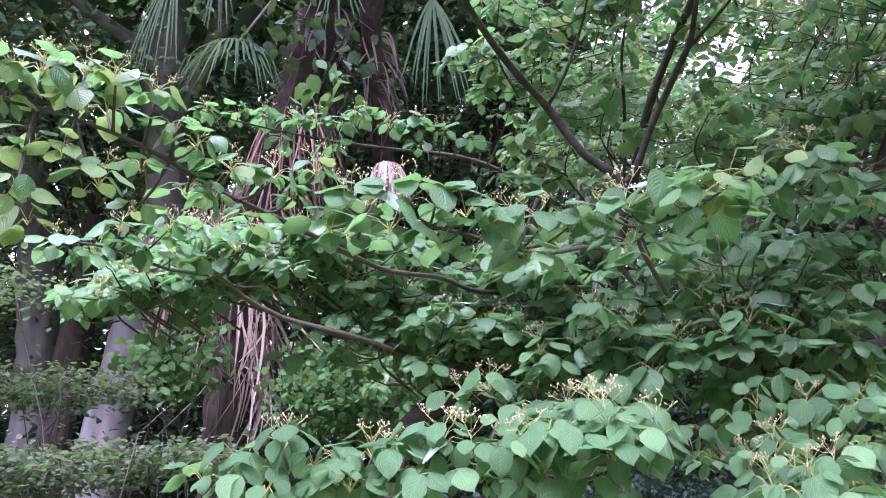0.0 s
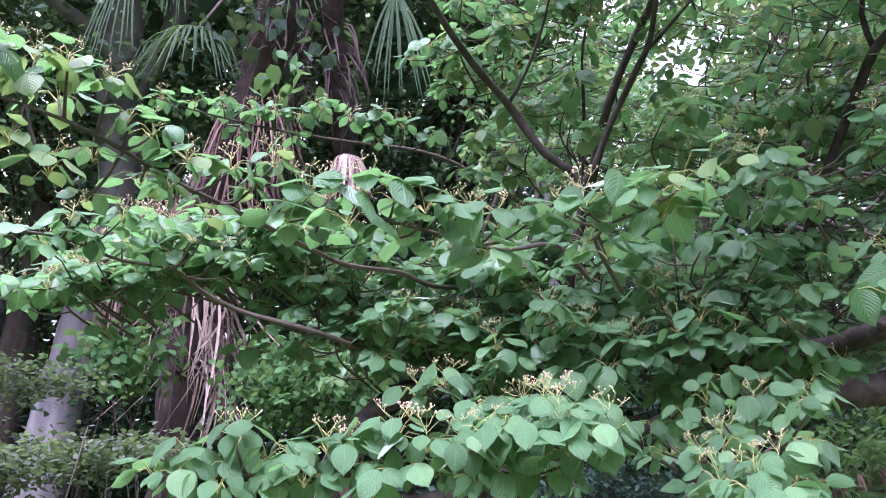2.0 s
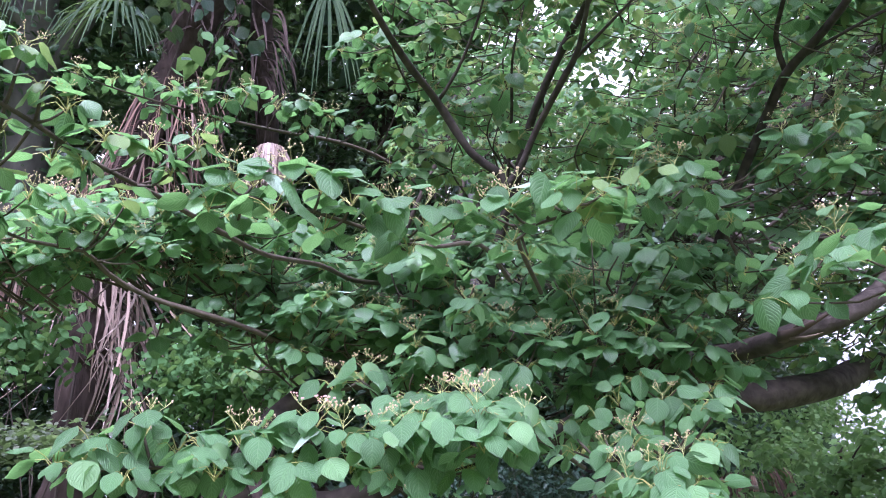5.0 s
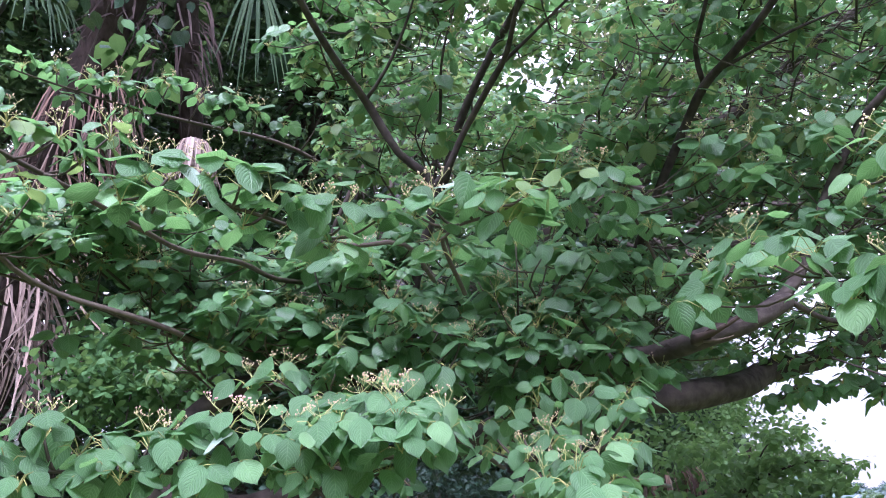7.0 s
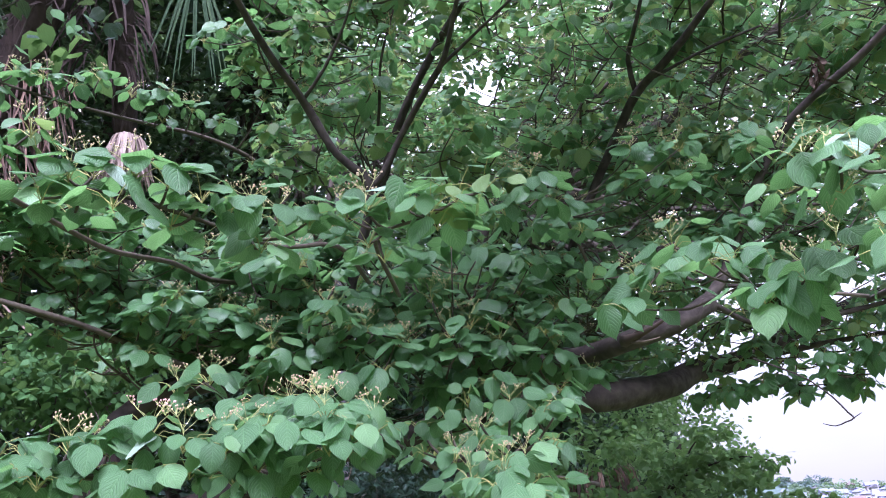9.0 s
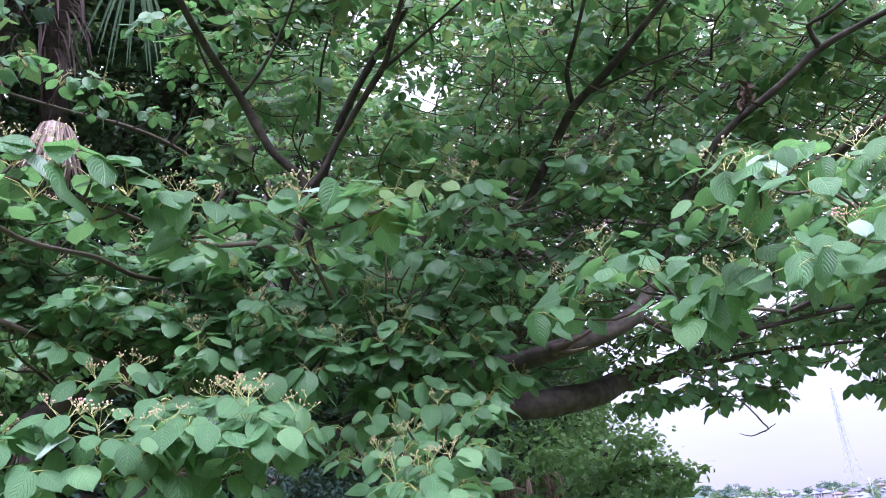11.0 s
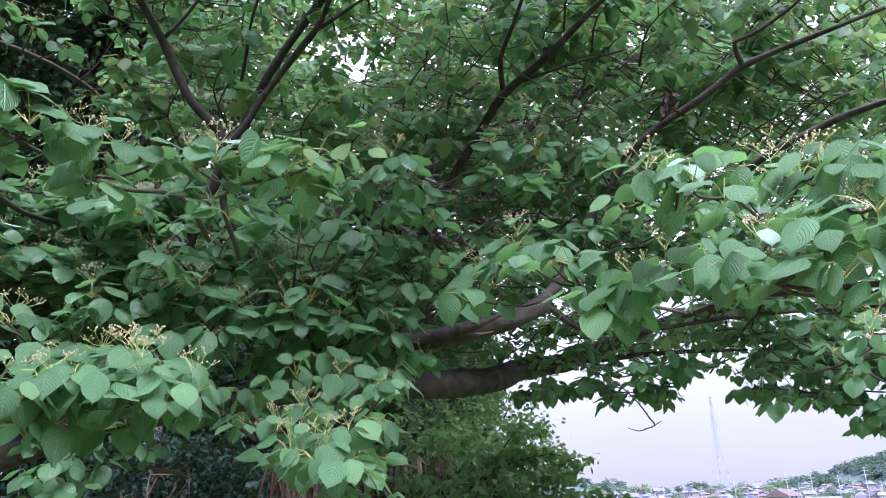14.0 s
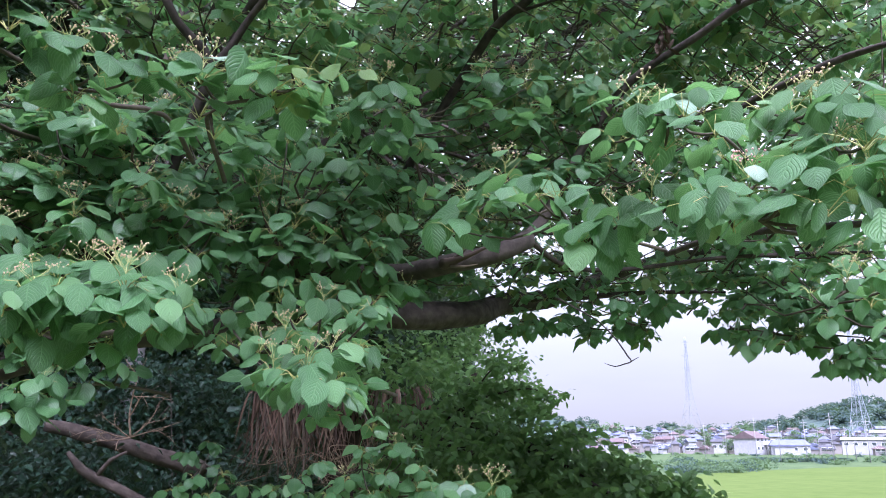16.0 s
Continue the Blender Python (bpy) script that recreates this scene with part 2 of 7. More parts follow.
# ---- mesh helpers ----
def mesh_of(name, verts, faces, mats, uvs=None, slots=None, smooth=True):
    """A mesh from arrays. uvs: one pair a vertex; slots: one material number a face."""
    me = bpy.data.meshes.new(name)
    me.from_pydata([tuple(v) for v in verts] if not isinstance(verts, np.ndarray) else verts.tolist(), [], faces if isinstance(faces, list) else faces.tolist())
    for m in mats:
        me.materials.append(m)
    if slots is not None:
        me.polygons.foreach_set("material_index", np.asarray(slots, np.int32))
    me.polygons.foreach_set("use_smooth", np.full(len(me.polygons), smooth))
    if uvs is not None:
        layer = me.uv_layers.new(name="leaf_uv")
        loops = np.zeros(len(me.loops), np.int32)
        me.loops.foreach_get("vertex_index", loops)
        layer.data.foreach_set("uv", np.asarray(uvs, np.float32)[loops].ravel())
    me.update()
    return me


def part(name, me, parent, label="", kind=""):
    ob = new(name, me)
    ob.parent = parent
    if parent is not None:
        ob.matrix_parent_inverse = parent.matrix_world.inverted()
    return tagged(ob, label=label, kind=kind)


def thing(name, label, category, at=(0, 0, 0), group="", kind=""):
    ob = new(name)
    ob.empty_display_size = 0.2
    ob.matrix_world = Matrix.Translation(at)
    return tagged(ob, label, category, group, kind)


def curve_through(pts, step, least=2):
    """Catmull-Rom through rows of x, y, z, radius."""
    p = np.array(pts, float)
    if len(p) < 2:
        return p
    q = np.vstack([2 * p[0] - p[1], p, 2 * p[-1] - p[-2]])
    out = []
    for i in range(1, len(q) - 2):
        a, b, c, d = q[i - 1], q[i], q[i + 1], q[i + 2]
        n = max(least, int(np.linalg.norm((c - b)[:3]) / step))
        for t in np.arange(n) / n:
            out.append(0.5 * (2 * b + (c - a) * t + (2 * a - 5 * b + 4 * c - d) * t * t + (3 * b - a - 3 * c + d) * t**3))
    out.append(p[-1])
    out = np.array(out)
    out[:, 3] = np.maximum(out[:, 3], 0.0006)
    return out


class Soup:
    """Collects vertices, faces, leaf coordinates and material numbers for one joined mesh."""

    def __init__(self):
        self.v, self.f, self.uv, self.s, self.n = [], [], [], [], 0

    def add(self, v, f, uv=None, slot=0):
        v = np.asarray(v, float)
        self.v.append(v)
        self.f += [tuple(int(i) + self.n for i in q) for q in f]
        self.uv.append(np.zeros((len(v), 2)) if uv is None else uv)
        self.s += [slot] * len(f)
        self.n += len(v)

    def tube(self, pts, sides=8, step=0.05, slot=0, rough=0.0, seed=0, least=2, capped=True):
        p = curve_through(pts, step, least)
        tang = np.gradient(p[:, :3], axis=0)
        tang /= np.linalg.norm(tang, axis=1)[:, None] + 1e-9
        side = np.cross(tang[0], (0.13, 0.27, 0.95))
        rings, ang = [], np.arange(sides) * 2 * np.pi / sides
        for i in range(len(p)):
            side = side - tang[i] * (side @ tang[i])
            side /= np.linalg.norm(side) + 1e-9
            up = np.cross(tang[i], side)
            r = p[i, 3]
            if rough:
                r = r * np.array([1 + rough * noise.noise((p[i, 0] * 7 + np.cos(a), p[i, 1] * 7 + np.sin(a), p[i, 2] * 7 + seed)) for a in ang])
            rings.append(p[i, :3] + (np.cos(ang) * r)[:, None] * side + (np.sin(ang) * r)[:, None] * up)
        v = np.concatenate(rings + [p[:1, :3], p[-1:, :3]])
        f = []
        for i in range(len(p) - 1):
            for k in range(sides):
                a, b = i * sides + k, i * sides + (k + 1) % sides
                f.append((a, b, b + sides, a + sides))
        e = len(p) * sides
        for k in range(sides if capped else 0):
            f.append((e, (k + 1) % sides, k))
            f.append((e + 1, e - sides + k, e - sides + (k + 1) % sides))
        self.add(v, f, None, slot)

    def mesh(self, name, mats):
        return mesh_of(name, np.concatenate(self.v), self.f, mats, np.concatenate(self.uv), self.s)


def many(template, mats4):
    """Copies of one leaf (verts, faces, uvs) at rows of 4 x 4 matrices, as arrays."""
    v, f, uv = template
    h = np.c_[v, np.ones(len(v))]
    out = np.einsum("nij,vj->nvi", mats4, h)[:, :, :3]
    faces = (np.array(f)[None] + (np.arange(len(mats4)) * len(v))[:, None, None]).reshape(-1, len(f[0]))
    return out.reshape(-1, 3), faces, np.tile(uv, (len(mats4), 1))


def leaf_shape(rows, cols, width, fold, curl, wave, seed):
    """A broad leaf with a short drawn-out tip, 1 long, along +y from its stalk, upper face +z: verts, quads, uvs."""
    rng = np.random.default_rng(seed)
    ph = rng.uniform(0, 6.28, 2)
    at = {4: (0, 0.2, 0.52, 0.84, 1), 7: (0, 0.07, 0.2, 0.42, 0.66, 0.84, 0.93, 1)}[rows]
    v, uv = [], []
    for i, s in enumerate(at):
        half = width * float(np.interp(s, (0, 0.07, 0.2, 0.3, 0.42, 0.52, 0.66, 0.76, 0.84, 0.93, 1), (0.02, 0.52, 0.87, 0.97, 1.0, 0.96, 0.78, 0.58, 0.36, 0.10, 0.004)))
        for k in range(cols + 1):
            a = 2 * k / cols - 1
            x = half * a
            z = fold * abs(x) - curl * s * s + wave * np.sin(8 * s + ph[0] + (2 if a > 0 else 0)) * a * a
            z += -0.18 * a * a * half
            v.append((x, s - 0.3 * curl * s * s, z))
            uv.append((k / cols, s))
    f = [(i * (cols + 1) + k, i * (cols + 1) + k + 1, (i + 1) * (cols + 1) + k + 1, (i + 1) * (cols + 1) + k) for i in range(rows) for k in range(cols)]
    return np.array(v), f, np.array(uv)


LEAF_FINE = [leaf_shape(7, 4, 0.355 + 0.03 * (k % 3), 0.05 + 0.10 * (k % 2), 0.06 + 0.07 * (k % 4), 0.032, k) for k in range(8)]
LEAF_MID = [leaf_shape(4, 2, 0.36, 0.16, 0.12 + 0.1 * k, 0.01, 20 + k) for k in range(3)]
LEAF_SLIM = [leaf_shape(4, 2, 0.25, 0.2, 0.15 + 0.12 * k, 0.01, 40 + k) for k in range(3)]
LEAF_SMALL = [(np.array([(0, 0, 0), (0.27, 0.3, 0.07), (0.2, 0.68, 0.02), (0, 1, -0.12), (-0.2, 0.68, 0.02), (-0.27, 0.3, 0.07)]), [(0, 1, 2, 3), (0, 3, 4, 5)], np.array([(0.5, 0), (1, 0.3), (0.9, 0.68), (0.5, 1), (0.1, 0.68), (0, 0.3)]))]
LEAF_MESHES = {}


def frames_of(pos, along, up, size):
    """Matrices that put leaves at pos, pointing along, upper face towards up."""
    y = along / (np.linalg.norm(along, axis=1)[:, None] + 1e-9)
    x = np.cross(y, up)
    x /= np.linalg.norm(x, axis=1)[:, None] + 1e-9
    z = np.cross(x, y)
    m = np.zeros((len(pos), 4, 4))
    m[:, :3, 0], m[:, :3, 1], m[:, :3, 2], m[:, :3, 3] = x * size[:, None], y * size[:, None], z * size[:, None], pos
    m[:, 3, 3] = 1
    return m


def foliage(pos, rng, size, spread=0.9, droop=0.35, templates=LEAF_SMALL):
    """Leaves with loosely upward faces at the given places: verts, faces, uvs of one joined mesh."""
    n = len(pos)
    a = rng.uniform(0, 2 * np.pi, n)
    along = np.c_[np.cos(a), np.sin(a), rng.normal(-droop, 0.35, n)]
    up = np.c_[rng.normal(0, spread, (n, 2)), np.ones(n)]
    mats = frames_of(pos, along, up, rng.uniform(0.7, 1.25, n) * size)
    vs, fs, us, base = [], [], [], 0
    for k, tpl in enumerate(templates):
        v, f, u = many(tpl, mats[k :: len(templates)])
        vs.append(v), fs.append(f + base), us.append(u)
        base += len(v)
    return np.concatenate(vs), np.concatenate(fs), np.concatenate(us)


def clumps(rng, centre, radii, count, per, clump, shell=0.45):
    """Leaf places gathered in clumps through the outer part of an ellipsoid."""
    d = rng.normal(0, 1, (count, 3))
    d /= np.linalg.norm(d, axis=1)[:, None]
    r = (shell + (1 - shell) * rng.uniform(0, 1, count) ** 0.6)[:, None]
    c = np.array(centre) + d * r * np.array(radii)
    p = np.repeat(c, per, 0) + rng.normal(0, 1, (count * per, 3)) * np.array([clump, clump, clump * 0.5])
    return p


# ---- ground ----
def ground_height(x, y):
    """Terrace under the trees, falling to the rice plain."""
    away = x * 0.79 + y * 0.30 - 9.0
    s = np.clip(away / 9.0, 0, 1)
    return -4.0 * s * s * (3 - 2 * s)


def build_ground():
    rings = np.r_[0.01, 1.5, 3, 4.5, 6, 7.5, 9, 10.5, 12, 13.5, 15, 17, 19, 22, 26, 32, 45, 70, 120, 220, 400, 800, 2000, 4500]
    ang = np.arange(96) * 2 * np.pi / 96
    v, f = [], []
    for r in rings:
        for a in ang:
            x, y = r * np.cos(a), r * np.sin(a)
            z = float(ground_height(x, y)) + (0.06 * noise.noise((x * 0.5, y * 0.5, 0)) if r < 40 else 0)
            v.append((x, y, z))
    for i in range(len(rings) - 1):
        for k in range(96):
            a, b = i * 96 + k, i * 96 + (k + 1) % 96
            f.append((a, a + 96, b + 96, b))
    ob = new("ground", mesh_of("ground", v, f, [M_GROUND]))
    tagged(ob, "rough grass and earth sloping down to the plain", "ground", kind="structure")


build_ground()


# ---- the dogwood ----
BASE = (-0.25, 2.939, 0)
dogwood = thing("dogwood_tree", "large spreading dogwood with tiered leafy branches and budding flower clusters", "tree", BASE)


def limb(name, rows, sides=10, label="", mat=None, parent=None, step=0.05):
    s = Soup()
    s.tube(rows, sides, step, 0, 0.22, len(rows))
    return part(name, s.mesh(name, [mat or M_BARK]), parent or dogwood, label)


def flower_head_mesh(seed, pink):
    """A flat-topped spray of stalks with round buds, 1 high."""
    rng = np.random.default_rng(seed)
    s = Soup()
    ico_v, ico_f = bud_shape()
    s.tube([(0, 0, 0, 0.014), (0.02, 0.01, 0.45, 0.012)], 4, 1.0, 0)
    for k in range(6):
        a = k * 2.4 + rng.uniform(-0.4, 0.4)
        r, h = rng.uniform(0.22, 0.72), rng.uniform(0.62, 0.86)
        z0 = 0.2 + 0.045 * k
        e = np.array([r * np.cos(a), r * np.sin(a), h])
        s.tube([(0.02, 0.01, z0, 0.0095), (*(e * (0.55, 0.55, 0.72)), 0.008), (*e, 0.007)], 4, 0.4, 0, least=1, capped=False)
        for j in range(rng.integers(3, 6)):
            q = e + np.array([rng.uniform(-0.19, 0.19), rng.uniform(-0.19, 0.19), rng.uniform(0.04, 0.19)])
            s.tube([(*(e * 0.93), 0.008), (*q, 0.007)], 3, 1.0, 0, least=1, capped=False)
            s.add(ico_v * rng.uniform(0.024, 0.038) + q, ico_f, None, 1)
    return s.mesh("flower_head", [M_STALK, M_BUD_PINK if pink else M_BUD])


def bud_shape():
    bm = bmesh.new()
    bmesh.ops.create_uvsphere(bm, u_segments=4, v_segments=3, radius=1.0)
    v = np.array([q.co for q in bm.verts])
    f = [tuple(w.index for w in q.verts) for q in bm.faces]
    bm.free()
    return v, f


CLUSTERS = [flower_head_mesh(k, k == 3) for k in range(4)]


class Bough:
    """One leafy branch: a woody part, under it its leaves and flower clusters."""

    def __init__(self, rows, seed, apart=False, size=0.082, shapes=LEAF_FINE, near=1.0):
        self.wood, self.rng, self.apart, self.size, self.shapes = Soup(), np.random.default_rng(seed), apart, size, shapes
        self.near, self.size = near, size * near
        if near != 1.0:
            rows = [self.drawn(*r[:3], 1 + (near - 1) * min(1, i / 2)) + (r[3],) for i, r in enumerate(rows)]
        self.path = curve_through(rows, 0.06) if rows else None
        if rows:
            self.wood.tube(rows, 7, 0.06, 0, 0.15, seed)
        self.leaves, self.pale, self.young, self.heads = [], [], [], []

    @staticmethod
    def drawn(x, y, z, f):
        """A place drawn towards head height over the origin, where the branches reach out to."""
        return (x * f, y * f, 1.6 + (z - 1.6) * f)

    def rosette(self, x, y, z, scale=1.0, buds=0, n=9, pale=0, young=0):
        """A whorl of drooping leaves round a twig's end, with a flower cluster on top where it has one."""
        rng, c, L = self.rng, np.array(self.drawn(x, y, z, self.near)), self.size * scale * 0.86
        if self.path is not None:
            gap = np.linalg.norm(self.path[:, :3] - c, axis=1) + 0.5 * np.maximum(0, self.path[:, 2] - c[2])
            a = self.path[int(gap.argmin())]
            mid = (a[:3] + c) / 2 + np.array((0, 0, -0.12 * np.linalg.norm(a[:3] - c)))
            self.wood.tube([(*a[:3], min(a[3], 0.004)), (*mid, 0.0032), (*c, 0.0024)], 5 if self.apart else 4, 0.06 if self.apart else 0.14, 0)
        else:
            back = c + np.array((rng.normal(0.02, 0.06), rng.uniform(0.08, 0.22), rng.uniform(-0.10, -0.03)))
            self.wood.tube([(*back, 0.004), (*((back + c) / 2 + (0, 0, -0.012)), 0.0032), (*c, 0.0024)], 5, 0.08, 0)
        turn = rng.uniform(0, 6.28)
        n = n + 2 if n > 5 and not self.apart else n
        light = -c * (1, 1, 0) / (np.linalg.norm(c[:2]) + 1e-9) * 0.62 + np.array((0, 0, 0.62))
        for k in range(n):
            az = turn + k * 2.4 + rng.normal(0, 0.25)
            h = np.array((np.cos(az), np.sin(az), 0.0))
            inner = k / n
            lift = rng.normal(0.25 + 0.5 * (1 - inner), 0.25)
            stalk = (h * np.cos(lift) + np.array((0, 0, np.sin(lift)))) * L * (rng.uniform(0.4, 0.95) if self.apart else rng.uniform(0.3, 0.75))
            stalk += np.array((0, -0.12, 0)) * L
            drop = max(0.05, rng.normal((0.28 if c[2] > 2.12 else 0.5) + 0.34 * inner + 0.25 * (h @ light), 0.36))
            along = h * np.cos(drop) - np.array((0, 0, np.sin(drop)))
            up = 0.55 * (h * np.sin(drop) + np.array((0, 0, np.cos(drop)))) + 0.5 * light + rng.normal(0, 0.3, 3)
            b = c - np.array((0, 0, 0.012 * inner)) + stalk
            self.wood.tube([(*(c - np.array((0, 0, 0.012 * inner))), 0.0012), (*(c + stalk * 0.55 + (0, 0, 0.004)), 0.0009), (*b, 0.0008)], 3, 0.5, 1, least=1, capped=False)
            row = (b, along, up, L * rng.uniform(0.62, 1.13) * (1.06 - 0.25 * (inner > 0.75)))
            (self.pale if k < pale else self.young if k >= n - young else self.leaves).append(row)
        if buds:
            self.heads.append((c + np.array((0, 0, 0.12 * L)), L * rng.uniform(0.8, 1.08), rng.uniform(0, 6.28), 3 if buds == 2 else int(rng.integers(0, 3))))

    def grow(self):
        wood = part("bough", self.wood.mesh("bough", [M_TWIG, M_PETIOLE]), dogwood, "slender brown bough with yellow-green leaf stalks")
        for rows, mat, label in ((self.leaves, M_LEAF, "fresh green veined leaf"), (self.young, M_LEAF_YOUNG_BACKLIT, "yellow-green young and backlit leaf"), (self.pale, M_LEAF_PALE, "turned leaf with its pale underside showing")):
            if not rows:
                continue
            pos, along, up, size = (np.array(q) for q in zip(*rows))
            mats4 = frames_of(pos, along, up, size)
            if self.apart:
                for i, m in enumerate(mats4):
                    key = (mat.name, int(self.rng.integers(0, 8)))
                    if key not in LEAF_MESHES:
                        v, f, uv = LEAF_FINE[key[1]]
                        LEAF_MESHES[key] = mesh_of("leaf", v, f, [mat], uv)
                    ob = new("leaf", LEAF_MESHES[key])
                    ob.parent = wood
                    ob.matrix_basis = Matrix([list(r) for r in m])
            else:
                s = Soup()
                kinds = len(self.shapes)
                for k in range(kinds):
                    if len(mats4[k::kinds]):
                        v, f, uv = many(self.shapes[k], mats4[k::kinds])
                        s.add(v, f, uv)
                part("leaf_mass", s.mesh("leaf_mass", [mat]), wood, label + "s in whorls", "stuff")
        for c, h, a, k in self.heads:
            ob = new("flower_head", CLUSTERS[k])
            ob.parent = wood
            ob.matrix_basis = Matrix.LocRotScale(Vector(c), Euler((0.1 * math.sin(a * 3), 0.1 * math.cos(a * 5), a)), (h, h, h))


def tier(x, y, z, wide, tall, n, seed, scale=1.0, buds=0.25, rise=-0.12, shapes=LEAF_FINE):
    """A level spray of whorls round a centre, on a twig system of its own."""
    rng = np.random.default_rng(seed)
    if math.dist((x, y, z), (0, 0, 1.6)) > 3.5:
        shapes = LEAF_MID
    b = Bough([(x + 0.1, y + wide * 0.9, z + rise, 0.005), (x, y + wide * 0.3, z + rise * 0.4, 0.004), (x, y - wide * 0.5, z, 0.0022)], seed, False, 0.082, shapes)
    for k in range(n):
        r, a = wide * math.sqrt(rng.uniform(0, 1)), rng.uniform(0, 6.28)
        # LEAF_MID whorls get extra yellow-green leaves, painting in light through the crown
        b.rosette(x + r * math.cos(a), y + r * math.sin(a), z + rng.normal(0, tall), scale * rng.uniform(0.8, 1.15), int(rng.uniform() < buds), int(rng.integers(6, 10)), 0, int(rng.uniform() < 0.12) + (4 * int(rng.uniform() < 0.75) if shapes is LEAF_MID else 0))
    b.grow()


limb("trunk", [(-0.25, 2.939, -0.1, 0.15), (-0.25, 2.939, 0.45, 0.11), (-0.192, 2.993, 1.629, 0.09), (0.046, 2.996, 1.746, 0.055), (0.381, 2.914, 1.859, 0.04), (0.642, 2.963, 1.937, 0.042), (0.852, 2.986, 1.957, 0.05), (1.011, 2.931, 2.005, 0.056), (1.072, 2.793, 2.06, 0.052)], 14, "grey-brown trunk leaning far over")
limb("limb", [(-0.229, 2.941, 1.621, 0.06), (-0.307, 2.824, 1.822, 0.05), (-0.253, 2.816, 1.956, 0.045), (-0.124, 2.804, 2.095, 0.042), (0.006, 2.844, 2.166, 0.04), (0.23, 2.925, 2.225, 0.036), (0.448, 2.903, 2.209, 0.033), (0.624, 2.855, 2.278, 0.03)], 10, "grey-brown leaning stem")
limb("limb", [(0.983, 2.841, 1.955, 0.049), (1.109, 2.663, 2.099, 0.0384), (1.254, 2.529, 2.158, 0.035), (1.408, 2.33, 2.161, 0.0336), (1.462, 2.115, 2.156, 0.0363), (1.584, 2.016, 2.189, 0.035), (1.724, 2.014, 2.256, 0.0314)], 12, "thick knotted limb with a broken stub")
limb("limb", [(1.622, 2.019, 2.214, 0.0245), (1.77, 1.995, 2.325, 0.0206), (1.93, 1.928, 2.627, 0.0167), (1.994, 1.736, 2.831, 0.0147), (2.068, 1.486, 2.921, 0.0132), (2.086, 1.321, 2.962, 0.0118), (2.097, 1.101, 2.941, 0.0088), (2.105, 0.864, 2.908, 0.0059)])
limb("limb", [(2.087, 1.323, 2.959, 0.0103), (2.043, 1.311, 3.034, 0.008), (2.032, 1.239, 3.017, 0.0069), (2.039, 1.091, 3.034, 0.0052), (1.985, 0.915, 3.048, 0.0029), (1.93, 0.589, 3.116, 0.0022)])
limb("limb", [(1.153, 2.746, 1.972, 0.0575), (1.271, 2.685, 2.039, 0.055), (1.551, 2.596, 2.051, 0.056), (1.919, 2.653, 2.087, 0.056), (2.216, 2.791, 2.189, 0.052), (2.591, 2.858, 2.263, 0.045), (2.928, 2.779, 2.405, 0.034), (3.187, 2.615, 2.499, 0.028), (3.385, 2.356, 2.503, 0.025), (3.627, 1.994, 2.449, 0.018)], 12, "thick dark limb reaching out over the field")
limb("limb", [(2.216, 2.786, 2.209, 0.0172), (2.499, 2.677, 2.223, 0.0149), (2.717, 2.457, 2.234, 0.0115), (2.892, 2.255, 2.229, 0.0082), (2.991, 2.127, 2.217, 0.0049)])
limb("limb", [(0.417, 3.114, 2.209, 0.0126), (0.39, 3.124, 2.406, 0.0115), (0.367, 3.053, 2.486, 0.0103), (0.309, 2.931, 2.562, 0.0103), (0.284, 2.825, 2.568, 0.0092)])
limb("limb", [(0.624, 2.855, 2.278, 0.023), (0.646, 2.717, 2.552, 0.0207), (0.692, 2.524, 2.851, 0.0184), (0.554, 2.488, 2.984, 0.0161), (0.42, 2.412, 3.156, 0.0155), (0.277, 2.218, 3.203, 0.0138), (0.163, 2.017, 3.233, 0.0115), (0.073, 1.846, 3.285, 0.0092), (-0.125, 1.519, 3.455, 0.0069)], 10, "curving grey-brown limb")
limb("limb", [(0.42, 2.412, 3.156, 0.008), (0.48, 2.295, 3.221, 0.0063), (0.527, 2.155, 3.309, 0.0052), (0.539, 1.981, 3.355, 0.0034), (0.594, 1.607, 3.557, 0.0025)])
limb("limb", [(0.683, 2.576, 2.866, 0.0149), (0.746, 2.524, 2.933, 0.0138), (0.803, 2.435, 3.06, 0.0126), (0.864, 2.219, 3.167, 0.0121), (0.886, 2.116, 3.207, 0.0103), (0.872, 1.914, 3.295, 0.008), (0.863, 1.553, 3.5, 0.006)])
limb("limb", [(0.872, 2.164, 3.185, 0.008), (0.933, 2.082, 3.225, 0.0063), (0.99, 1.908, 3.236, 0.0046), (1.159, 1.569, 3.32, 0.0034)])
limb("limb", [(0.864, 3.204, 2.997, 0.024), (0.91, 3.081, 3.226, 0.022), (0.97, 2.927, 3.46, 0.02), (1.066, 2.751, 3.664, 0.018), (1.168, 2.565, 3.841, 0.016), (1.308, 2.106, 4.072, 0.012)])
limb("limb", [(0.787, 2.866, 3.034, 0.0069), (0.794, 2.714, 3.303, 0.0069), (0.76, 2.507, 3.439, 0.0057), (0.788, 2.369, 3.603, 0.0046)])
limb("limb", [(1.497, 2.63, 2.526, 0.0205), (1.552, 2.534, 2.688, 0.0185), (1.592, 2.444, 2.825, 0.0176), (1.643, 2.324, 2.981, 0.0176), (1.678, 2.121, 3.142, 0.0171), (1.706, 1.911, 3.186, 0.0146), (1.735, 1.643, 3.264, 0.0117), (1.777, 1.263, 3.374, 0.0088)], 10, "straight grey-brown limb rising out of the leaves")
limb("limb", [(1.677, 2.115, 3.151, 0.0103), (1.632, 2.063, 3.263, 0.0098), (1.581, 1.905, 3.315, 0.008), (1.579, 1.826, 3.4, 0.0069), (1.5, 1.445, 3.632, 0.0052)])
